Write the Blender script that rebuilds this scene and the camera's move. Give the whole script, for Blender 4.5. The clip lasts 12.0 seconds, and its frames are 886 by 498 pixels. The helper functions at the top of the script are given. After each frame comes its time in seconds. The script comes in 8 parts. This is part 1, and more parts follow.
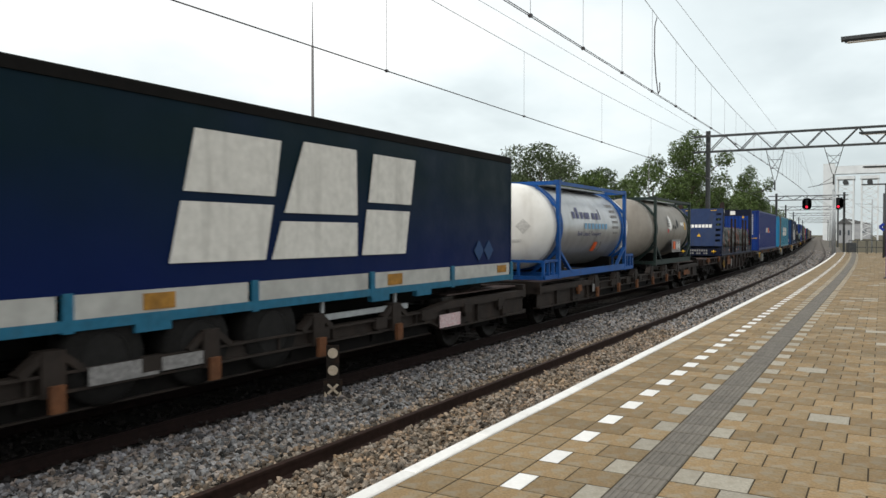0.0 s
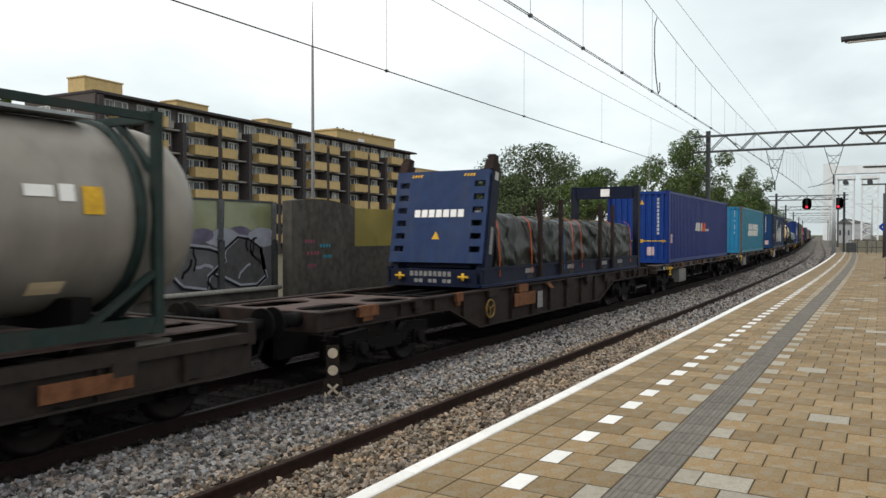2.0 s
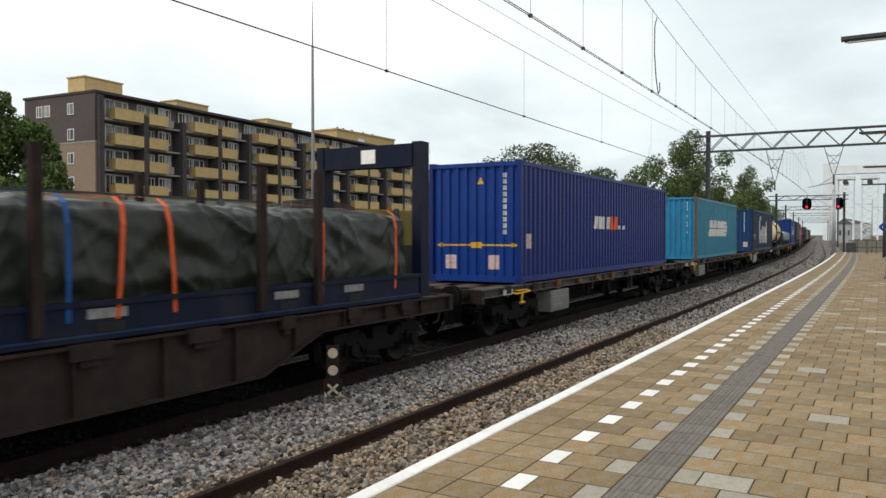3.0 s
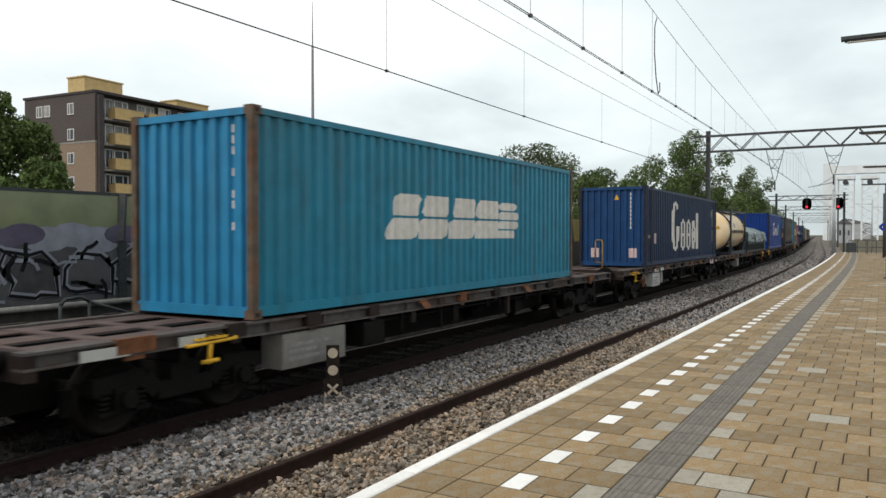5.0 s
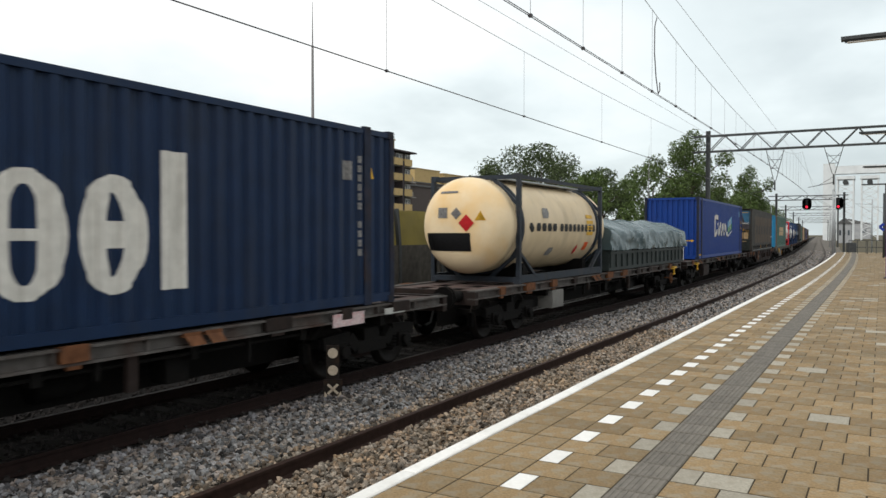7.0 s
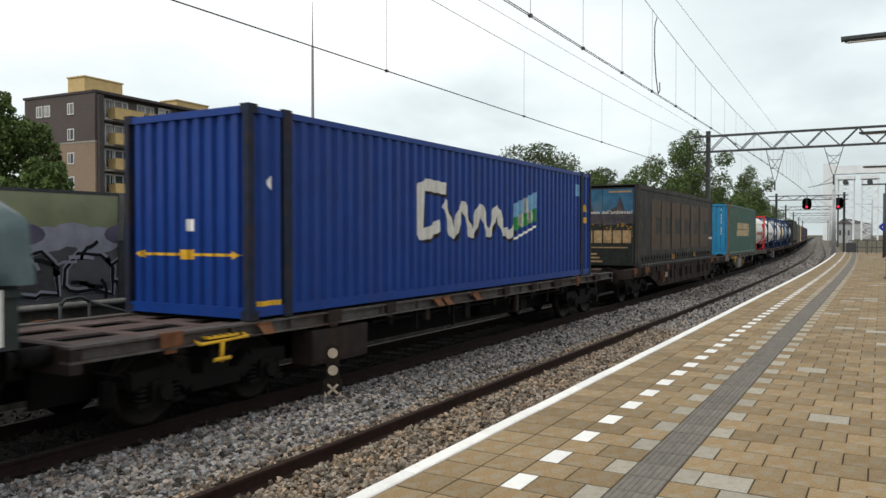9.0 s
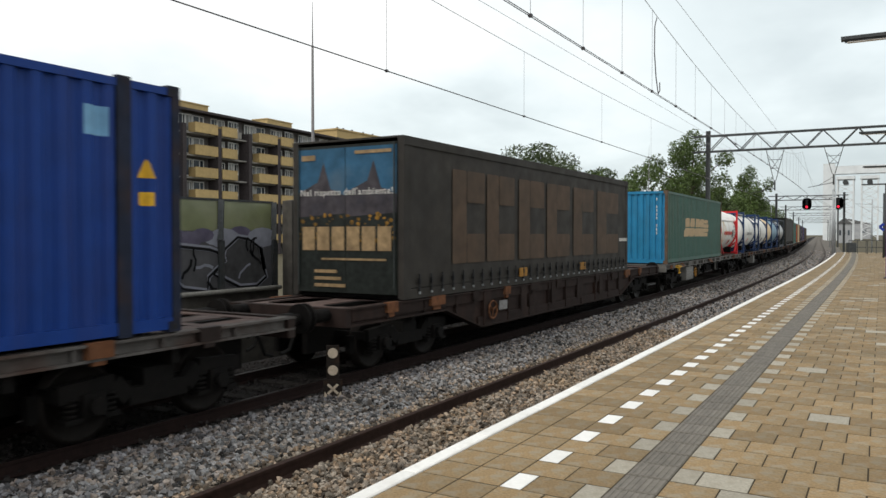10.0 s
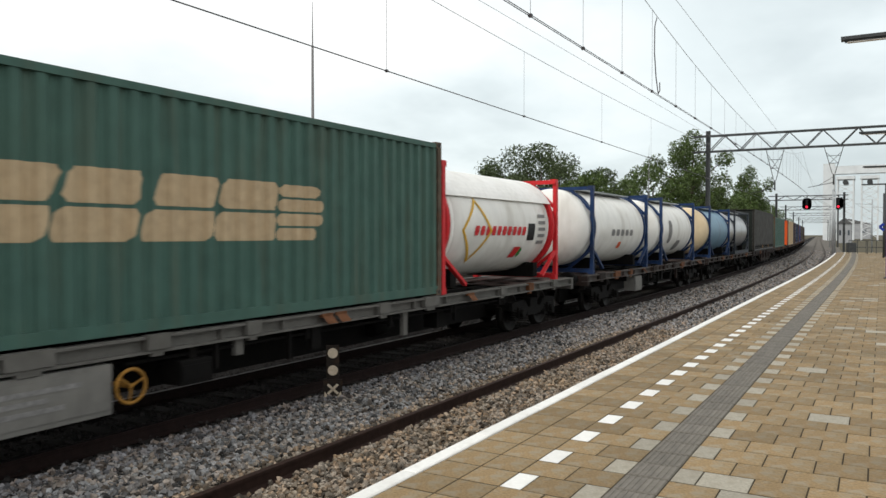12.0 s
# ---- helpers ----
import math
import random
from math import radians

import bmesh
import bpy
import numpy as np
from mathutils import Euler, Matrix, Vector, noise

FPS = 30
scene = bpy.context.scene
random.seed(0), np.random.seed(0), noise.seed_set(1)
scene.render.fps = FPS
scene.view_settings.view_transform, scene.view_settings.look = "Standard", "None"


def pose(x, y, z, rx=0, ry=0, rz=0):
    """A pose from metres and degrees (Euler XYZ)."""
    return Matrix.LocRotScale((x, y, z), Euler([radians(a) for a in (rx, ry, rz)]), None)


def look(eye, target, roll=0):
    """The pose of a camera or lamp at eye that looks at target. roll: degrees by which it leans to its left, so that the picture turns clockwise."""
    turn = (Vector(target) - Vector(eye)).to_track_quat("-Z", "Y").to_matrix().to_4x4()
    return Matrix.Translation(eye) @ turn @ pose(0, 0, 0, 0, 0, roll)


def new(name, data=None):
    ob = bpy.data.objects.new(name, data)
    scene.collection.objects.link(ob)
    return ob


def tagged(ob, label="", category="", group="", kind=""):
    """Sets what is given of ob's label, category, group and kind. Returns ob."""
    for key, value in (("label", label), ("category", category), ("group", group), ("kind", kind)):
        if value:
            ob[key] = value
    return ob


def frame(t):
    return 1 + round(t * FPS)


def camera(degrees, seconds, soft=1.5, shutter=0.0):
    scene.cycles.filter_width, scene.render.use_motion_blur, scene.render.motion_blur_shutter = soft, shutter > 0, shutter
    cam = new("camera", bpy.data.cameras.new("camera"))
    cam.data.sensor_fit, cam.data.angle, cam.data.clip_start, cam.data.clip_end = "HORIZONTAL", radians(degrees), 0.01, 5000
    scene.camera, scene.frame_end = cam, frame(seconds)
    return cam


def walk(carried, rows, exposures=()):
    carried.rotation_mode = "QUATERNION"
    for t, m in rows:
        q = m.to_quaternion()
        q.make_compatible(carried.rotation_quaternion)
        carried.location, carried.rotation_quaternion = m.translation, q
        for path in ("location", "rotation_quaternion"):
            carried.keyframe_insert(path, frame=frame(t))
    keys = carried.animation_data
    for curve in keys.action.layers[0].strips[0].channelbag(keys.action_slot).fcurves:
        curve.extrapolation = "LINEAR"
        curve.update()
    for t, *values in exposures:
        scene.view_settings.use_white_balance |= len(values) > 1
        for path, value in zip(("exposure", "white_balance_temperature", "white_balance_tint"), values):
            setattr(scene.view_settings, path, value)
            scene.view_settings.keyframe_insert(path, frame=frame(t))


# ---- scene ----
cam = camera(60.33, 12.0, soft=1.5, shutter=0.12)
EYE = (0.0, 0.0, 2.33)
AHEAD = (EYE[0] + 0.8666, EYE[1] + 0.4990, EYE[2] - 0.01876)
walk(cam, [(0.0, look(EYE, AHEAD)), (12.0, look(EYE, AHEAD))])

# ---- sky and sun ----
SUN_UP, SUN_TURN = 46.0, 158.0     # elevation, and azimuth counted from +x towards +y


def make_sky():
    world = bpy.data.worlds.new("overcast_sky")
    scene.world = world
    world.use_nodes = True
    nt = world.node_tree
    nt.nodes.clear()
    out = nt.nodes.new("ShaderNodeOutputWorld")
    bg = nt.nodes.new("ShaderNodeBackground")
    sky = nt.nodes.new("ShaderNodeTexSky")
    sky.sky_type, sky.sun_disc = "NISHITA", False
    sky.sun_elevation = radians(SUN_UP)
    sky.sun_rotation = radians(90.0 - SUN_TURN)
    sky.air_density, sky.dust_density = 1.0, 2.0
    gain = nt.nodes.new("ShaderNodeMix")
    gain.data_type = "RGBA"
    # cloud layer: seen on a flat sheet high above, so that it thins and packs towards the horizon
    tex = nt.nodes.new("ShaderNodeTexCoord")
    sep = nt.nodes.new("ShaderNodeSeparateXYZ")
    nt.links.new(tex.outputs["Generated"], sep.inputs[0])
    up = nt.nodes.new("ShaderNodeMath"); up.operation = "MAXIMUM"; up.inputs[1].default_value = 0.0
    nt.links.new(sep.outputs[2], up.inputs[0])
    add = nt.nodes.new("ShaderNodeMath"); add.operation = "ADD"; add.inputs[1].default_value = 0.32
    nt.links.new(up.outputs[0], add.inputs[0])
    comb = nt.nodes.new("ShaderNodeCombineXYZ")
    for k in (0, 1):
        dv = nt.nodes.new("ShaderNodeMath"); dv.operation = "DIVIDE"
        nt.links.new(sep.outputs[k], dv.inputs[0]); nt.links.new(add.outputs[0], dv.inputs[1])
        nt.links.new(dv.outputs[0], comb.inputs[k])
    noi = nt.nodes.new("ShaderNodeTexNoise")
    noi.inputs["Scale"].default_value, noi.inputs["Detail"].default_value = 0.8, 6.0
    noi.inputs["Roughness"].default_value = 0.52
    nt.links.new(comb.outputs[0], noi.inputs["Vector"])
    ramp = nt.nodes.new("ShaderNodeValToRGB")
    el = ramp.color_ramp.elements
    el[0].position, el[0].color = 0.31, (6.5, 7.3, 7.5, 1)
    el[1].position, el[1].color = 0.58, (12.2, 12.3, 12.1, 1)
    mid = el.new(0.44); mid.color = (9.5, 10.4, 10.5, 1)
    # the cloud is thinner and brighter on the sun's side
    side = nt.nodes.new("ShaderNodeVectorMath")
    side.operation = "DOT_PRODUCT"
    side.inputs[1].default_value = (0.15 * math.cos(radians(SUN_TURN)), 0.15 * math.sin(radians(SUN_TURN)), 0.0)
    nt.links.new(tex.outputs["Generated"], side.inputs[0])
    both = nt.nodes.new("ShaderNodeMath"); both.operation = "ADD"
    lifted = nt.nodes.new("ShaderNodeMath"); lifted.operation = "ADD"; lifted.inputs[1].default_value = 0.09
    nt.links.new(side.outputs["Value"], both.inputs[0]); nt.links.new(noi.outputs["Fac"], both.inputs[1])
    nt.links.new(both.outputs[0], lifted.inputs[0])
    # a heavier grey bank stands over the line's right-hand side
    bank = nt.nodes.new("ShaderNodeVectorMath")
    bank.operation = "DOT_PRODUCT"
    bank.inputs[1].default_value = (0.984, -0.03, 0.176)
    nt.links.new(tex.outputs["Generated"], bank.inputs[0])
    rag = nt.nodes.new("ShaderNodeMath"); rag.operation = "MULTIPLY_ADD"
    rag.inputs[1].default_value = 0.16
    nt.links.new(noi.outputs["Fac"], rag.inputs[0]); nt.links.new(bank.outputs["Value"], rag.inputs[2])
    soft = nt.nodes.new("ShaderNodeMapRange")
    soft.interpolation_type = "SMOOTHSTEP"
    for k, v in ((1, 1.02), (2, 1.09), (3, 0.0), (4, 0.14)):
        soft.inputs[k].default_value = v
    nt.links.new(rag.outputs[0], soft.inputs[0])
    less = nt.nodes.new("ShaderNodeMath"); less.operation = "SUBTRACT"
    nt.links.new(lifted.outputs[0], less.inputs[0]); nt.links.new(soft.outputs[0], less.inputs[1])
    nt.links.new(less.outputs[0], ramp.inputs[0])
    gain.inputs[0].default_value = 0.88
    nt.links.new(sky.outputs[0], gain.inputs[6])
    nt.links.new(ramp.outputs[0], gain.inputs[7])
    nt.links.new(gain.outputs[2], bg.inputs[0])
    bg.inputs[1].default_value = 0.1
    nt.links.new(bg.outputs[0], out.inputs[0])


make_sky()
sun = new("sun", bpy.data.lights.new("sun", "SUN"))
sun.data.energy, sun.data.angle, sun.data.color = 1.5, radians(14), (1.0, 0.96, 0.9)
_a, _e = radians(SUN_TURN), radians(SUN_UP)
sun.matrix_world = look((0, 0, 60), (-math.cos(_a) * math.cos(_e), -math.sin(_a) * math.cos(_e), 60 - math.sin(_e)))
scene.view_settings.exposure = 0.0


# ---- materials ----
def mat(name, base, rough=0.6, metal=0.0, grain=(30, 0.12), stain=None, bump=None, rand=0.0, island=0.0,
        emit=None, streak=None, spec=0.15, tint=0.0):
    """A painted or raw surface: fine grain, larger stains (scale, amount, colour), streaks running down, relief."""
    m = bpy.data.materials.new(name)
    m.use_nodes = True
    nt = m.node_tree
    bs = nt.nodes["Principled BSDF"]
    bs.inputs["Roughness"].default_value, bs.inputs["Metallic"].default_value = rough, metal
    bs.inputs["Specular IOR Level"].default_value = spec
    tex = nt.nodes.new("ShaderNodeTexCoord")

    def noise_node(scale, detail=5.0, stretch=None):
        n = nt.nodes.new("ShaderNodeTexNoise")
        n.inputs["Scale"].default_value, n.inputs["Detail"].default_value = scale, detail
        if stretch:
            mp = nt.nodes.new("ShaderNodeMapping")
            mp.inputs["Scale"].default_value = stretch
            nt.links.new(tex.outputs["Object"], mp.inputs[0])
            nt.links.new(mp.outputs[0], n.inputs["Vector"])
        else:
            nt.links.new(tex.outputs["Object"], n.inputs["Vector"])
        return n

    def mixed(a, b, fac, kind="MIX"):
        mx = nt.nodes.new("ShaderNodeMix")
        mx.data_type, mx.blend_type = "RGBA", kind
        for sock, v in ((mx.inputs[0], fac), (mx.inputs[6], a), (mx.inputs[7], b)):
            if hasattr(v, "is_linked"):
                nt.links.new(v, sock)
            else:
                sock.default_value = v if not isinstance(v, tuple) else (*v[:3], 1)
        return mx.outputs[2]

    def ranged(sock, lo, hi, a, b):
        r = nt.nodes.new("ShaderNodeMapRange")
        r.inputs[1].default_value, r.inputs[2].default_value = lo, hi
        r.inputs[3].default_value, r.inputs[4].default_value = a, b
        nt.links.new(sock, r.inputs[0])
        return r.outputs[0]

    col = tuple(base)
    if grain:
        n = noise_node(grain[0])
        g = grain[1]
        dark = tuple(c * (1 - g) for c in base)
        lite = tuple(min(1, c * (1 + g)) for c in base)
        col = mixed(dark, lite, ranged(n.outputs["Fac"], 0.3, 0.7, 0, 1))
    if stain:
        n = noise_node(stain[0], 6.0)
        col = mixed(col, stain[2], ranged(n.outputs["Fac"], 0.48, 0.72, 0, stain[1]))
    if streak:
        n = noise_node(streak[0], 4.0, (1, 1, 0.12))
        col = mixed(col, streak[2], ranged(n.outputs["Fac"], 0.5, 0.75, 0, streak[1]))
    if tint:
        # some pieces bluish, some brownish, whatever their brightness
        node = nt.nodes.new("ShaderNodeNewGeometry")
        jump = nt.nodes.new("ShaderNodeMath")
        jump.operation, jump.inputs[1].default_value = "MULTIPLY", 37.0
        part_of = nt.nodes.new("ShaderNodeMath")
        part_of.operation = "FRACT"
        nt.links.new(node.outputs["Random Per Island"], jump.inputs[0])
        nt.links.new(jump.outputs[0], part_of.inputs[0])
        cr = nt.nodes.new("ShaderNodeValToRGB")
        el = cr.color_ramp.elements
        el[0].color, el[1].color = (0.86, 0.96, 1.10, 1), (1.22, 0.93, 0.68, 1)
        el[0].position, el[1].position = 0.35, 1.0
        nt.links.new(part_of.outputs[0], cr.inputs[0])
        col = mixed(col, cr.outputs[0], tint, "MULTIPLY")
    for amount, socket in ((rand, 0), (island, 1)):
        if amount:
            node = nt.nodes.new("ShaderNodeObjectInfo" if socket == 0 else "ShaderNodeNewGeometry")
            src = node.outputs["Random"] if socket == 0 else node.outputs["Random Per Island"]
            v = ranged(src, 0, 1, 1 - amount, 1 + amount)
            hsv = nt.nodes.new("ShaderNodeHueSaturation")
            nt.links.new(v, hsv.inputs["Value"])
            if hasattr(col, "is_linked"):
                nt.links.new(col, hsv.inputs["Color"])
            else:
                hsv.inputs["Color"].default_value = (*col, 1)
            col = hsv.outputs[0]
    if hasattr(col, "is_linked"):
        nt.links.new(col, bs.inputs["Base Color"])
    else:
        bs.inputs["Base Color"].default_value = (*col, 1)
    if bump:
        n = noise_node(bump[0], 5.0)
        b = nt.nodes.new("ShaderNodeBump")
        b.inputs["Strength"].default_value, b.inputs["Distance"].default_value = bump[1], bump[2] if len(bump) > 2 else 0.01
        nt.links.new(n.outputs["Fac"], b.inputs["Height"])
        nt.links.new(b.outputs[0], bs.inputs["Normal"])
        rr = ranged(n.outputs["Fac"], 0.3, 0.7, max(0, rough - 0.08), min(1, rough + 0.08))
        nt.links.new(rr, bs.inputs["Roughness"])
    if emit:
        bs.inputs["Emission Color"].default_value = (*emit[:3], 1)
        bs.inputs["Emission Strength"].default_value = emit[3]
    return m


GRIME = (0.03, 0.026, 0.022)
RUST = (0.09, 0.035, 0.016)
M = dict(
    earth=mat("earth_and_grass", (0.08, 0.07, 0.045), 0.95, grain=(3, 0.35), stain=(0.4, 0.6, (0.10, 0.085, 0.06))),
    # much darker than its stones, to paint the shade in their gaps
    ballast=mat("ballast_bed", (0.03, 0.027, 0.025), 0.95, grain=(22, 0.5), stain=(1.5, 0.5, (0.032, 0.027, 0.023)), bump=(26, 1.0, 0.04)),
    # the shade under the freight train is put into this bed's colour
    ballast_dark=mat("shade_dark_ballast_bed", (0.015, 0.0135, 0.013), 0.95, grain=(22, 0.5), stain=(1.2, 0.5, (0.008, 0.007, 0.006)), bump=(26, 1.0, 0.04)),
    ramp_earth=mat("brown_trodden_earth", (0.16, 0.105, 0.075), 0.95, grain=(3, 0.3), stain=(0.5, 0.5, (0.12, 0.085, 0.06))),
    stone=mat("ballast_stone", (0.195, 0.184, 0.172), 0.9, grain=(40, 0.25), stain=(1.1, 0.3, (0.16, 0.145, 0.12)), island=0.85, tint=0.55),
    stone_grimy=mat("grimy_ballast_stone", (0.135, 0.126, 0.122), 0.9, grain=(40, 0.25), stain=(1.1, 0.4, (0.10, 0.088, 0.08)), island=0.85, tint=0.55),
    stone_brown=mat("rust_tinted_ballast_stone", (0.215, 0.178, 0.138), 0.9, grain=(40, 0.25), stain=(1.4, 0.6, (0.23, 0.17, 0.105)), island=0.75, tint=0.5),
    ballast_far=mat("grey_ballast_far_off", (0.125, 0.112, 0.098), 0.95, grain=(6, 0.35), stain=(0.5, 0.5, (0.095, 0.082, 0.07))),
    # same stone, coloured near-black for the shade under the train
    stone_dark=mat("shade_dark_ballast_stone", (0.026, 0.023, 0.022), 0.9, grain=(40, 0.25), island=0.4),
    rail=mat("rusty_rail", (0.032, 0.018, 0.014), 0.7, 0.2, grain=(12, 0.3), bump=(60, 0.3, 0.004)),
    # rail of the freight track, the train's shade painted into it
    rail_shaded=mat("shade_dark_rail", (0.014, 0.0075, 0.0065), 0.8, grain=(12, 0.3)),
    rail_top=mat("polished_rail_head", (0.09, 0.08, 0.078), 0.42, 1.0, grain=(9, 0.15)),
    # concrete far darker than its own tone: it carries the train's shade
    sleeper=mat("shade_dark_concrete_sleeper", (0.020, 0.018, 0.016), 0.9, grain=(20, 0.25), stain=(2, 0.6, (0.011, 0.009, 0.008))),
    concrete=mat("weathered_concrete", (0.27, 0.26, 0.235), 0.9, grain=(14, 0.18), stain=(1.2, 0.6, (0.13, 0.125, 0.11)), bump=(50, 0.25, 0.004)),
    tile=mat("ochre_platform_tile", (0.240, 0.166, 0.086), 0.8, grain=(55, 0.3), stain=(9, 1.0, (0.262, 0.232, 0.172)), streak=(1.7, 0.45, (0.185, 0.155, 0.10)), bump=(70, 0.5, 0.003), rand=0.2, island=0.2),
    tile_grey=mat("pale_grey_tile", (0.315, 0.29, 0.235), 0.8, grain=(55, 0.2), stain=(13, 0.8, (0.25, 0.22, 0.17)), bump=(90, 0.2, 0.002), rand=0.1, island=0.12),
    tile_white=mat("white_painted_tile", (0.72, 0.71, 0.68), 0.6, grain=(30, 0.05), stain=(6, 0.35, (0.55, 0.53, 0.48)), bump=(80, 0.15, 0.002), rand=0.05),
    tactile=mat("grey_ribbed_tactile_tile", (0.150, 0.136, 0.117), 0.8, grain=(14, 0.16), stain=(2, 0.4, (0.15, 0.137, 0.11)), rand=0.1, island=0.1),
    joint=mat("dark_sand_joint", (0.040, 0.031, 0.020), 0.95, grain=(40, 0.3)),
    steel=mat("dark_grey_steel", (0.055, 0.06, 0.062), 0.55, 0.3, grain=(15, 0.2), stain=(3, 0.4, (0.10, 0.09, 0.08))),
    galv=mat("galvanised_steel", (0.36, 0.38, 0.39), 0.5, 0.5, grain=(10, 0.15), stain=(2, 0.4, (0.25, 0.26, 0.26))),
    wire=mat("weathered_copper_wire", (0.085, 0.08, 0.085), 0.5, 0.6, grain=None),
    white=mat("white_paint", (0.78, 0.77, 0.74), 0.5, grain=(8, 0.06), stain=(1.5, 0.35, (0.5, 0.48, 0.43))),
    black=mat("black_paint", (0.015, 0.015, 0.016), 0.5, grain=(20, 0.2)),
    yellow=mat("yellow_paint", (0.62, 0.36, 0.03), 0.5, grain=(20, 0.12), stain=(5, 0.4, (0.25, 0.14, 0.03))),
    orange=mat("orange_paint", (0.66, 0.105, 0.022), 0.5, grain=(20, 0.1), stain=(6, 0.4, (0.3, 0.08, 0.02))),
    red=mat("red_paint", (0.55, 0.025, 0.03), 0.45, grain=(20, 0.12), stain=(4, 0.3, (0.25, 0.02, 0.02))),
    leaf=mat("green_leaves", (0.076, 0.112, 0.034), 0.65, grain=(2, 0.3), island=0.35),
    leaf_dark=mat("dark_green_leaves", (0.070, 0.093, 0.042), 0.65, grain=(2, 0.3), island=0.35),
    bark=mat("tree_bark", (0.09, 0.075, 0.06), 0.95, grain=(10, 0.35), bump=(30, 0.6, 0.02)),
)

# ---- mesh helpers ----
def part(name, bm, material, parent=None, label=""):
    me = bpy.data.meshes.new(name)
    bm.to_mesh(me)
    bm.free()
    for mm in (material if isinstance(material, (list, tuple)) else [material]):
        me.materials.append(mm)
    ob = new(name, me)
    if parent is not None:
        ob.parent = parent
    return tagged(ob, label=label)


def shared(name, me, parent, m=None):
    ob = new(name, me)
    ob.parent = parent
    if m is not None:
        ob.matrix_basis = m
    return ob


def thing(name, label, category, group="", m=None, kind=""):
    ob = new(name)
    if m is not None:
        ob.matrix_basis = m
    return tagged(ob, label, category, group, kind)


def B():
    return bmesh.new()


def box(bm, x0, x1, y0, y1, z0, z1, mi=0):
    v = [bm.verts.new(c) for c in ((x0, y0, z0), (x1, y0, z0), (x1, y1, z0), (x0, y1, z0),
                                   (x0, y0, z1), (x1, y0, z1), (x1, y1, z1), (x0, y1, z1))]
    for f in ((0, 3, 2, 1), (4, 5, 6, 7), (0, 1, 5, 4), (1, 2, 6, 5), (2, 3, 7, 6), (3, 0, 4, 7)):
        bm.faces.new([v[i] for i in f]).material_index = mi
    return bm


def chamfer_box(bm, x0, x1, y0, y1, z0, z1, c):
    """A slab with its upper edges broken by c."""
    v = [bm.verts.new(p) for p in ((x0, y0, z0), (x1, y0, z0), (x1, y1, z0), (x0, y1, z0),
                                   (x0, y0, z1 - c), (x1, y0, z1 - c), (x1, y1, z1 - c), (x0, y1, z1 - c),
                                   (x0 + c, y0 + c, z1), (x1 - c, y0 + c, z1), (x1 - c, y1 - c, z1), (x0 + c, y1 - c, z1))]
    for f in ((0, 1, 5, 4), (1, 2, 6, 5), (2, 3, 7, 6), (3, 0, 4, 7), (4, 5, 9, 8), (5, 6, 10, 9), (6, 7, 11, 10), (7, 4, 8, 11), (8, 9, 10, 11)):
        bm.faces.new([v[i] for i in f])
    return bm


def beam(bm, p, q, w, h=None, mi=0):
    """A square bar from p to q."""
    h = h or w
    p, q = Vector(p), Vector(q)
    d = (q - p).normalized()
    side = d.cross(Vector((0, 0, 1)))
    side = side.normalized() if side.length > 1e-4 else Vector((1, 0, 0))
    up = side.cross(d)
    ring = [side * a * w / 2 + up * b * h / 2 for a, b in ((-1, -1), (1, -1), (1, 1), (-1, 1))]
    a = [bm.verts.new(p + r) for r in ring]
    b = [bm.verts.new(q + r) for r in ring]
    for i in range(4):
        j = (i + 1) % 4
        bm.faces.new((a[i], a[j], b[j], b[i])).material_index = mi
    bm.faces.new(a[::-1]).material_index = mi
    bm.faces.new(b).material_index = mi
    return bm


def rod(bm, p, q, r, r2=None, seg=8, mi=0, caps=True):
    p, q = Vector(p), Vector(q)
    r2 = r if r2 is None else r2
    d = (q - p).normalized()
    s = d.orthogonal().normalized()
    u = d.cross(s)
    a, b = [], []
    for i in range(seg):
        t = 2 * math.pi * i / seg
        o = s * math.cos(t) + u * math.sin(t)
        a.append(bm.verts.new(p + o * r))
        b.append(bm.verts.new(q + o * r2))
    for i in range(seg):
        j = (i + 1) % seg
        f = bm.faces.new((a[i], a[j], b[j], b[i]))
        f.material_index, f.smooth = mi, seg >= 8
    if caps:
        bm.faces.new(a[::-1]).material_index = mi
        bm.faces.new(b).material_index = mi
    return bm


def lathe(bm, prof, axis="x", seg=32, mi=0, at=(0, 0, 0)):
    """A turned body from rows (along, radius)."""
    rings = []
    for s, r in prof:
        ring = []
        for i in range(seg):
            t = 2 * math.pi * i / seg
            c, d = r * math.cos(t), r * math.sin(t)
            co = (s, c, d) if axis == "x" else ((c, s, d) if axis == "y" else (c, d, s))
            ring.append(bm.verts.new((co[0] + at[0], co[1] + at[1], co[2] + at[2])))
        rings.append(ring)
    for a, b in zip(rings, rings[1:]):
        for i in range(seg):
            j = (i + 1) % seg
            f = bm.faces.new((a[i], a[j], b[j], b[i]))
            f.smooth, f.material_index = True, mi
    for r in (rings[0][::-1], rings[-1]):
        bm.faces.new(r).material_index = mi
    bmesh.ops.recalc_face_normals(bm, faces=bm.faces)
    return bm


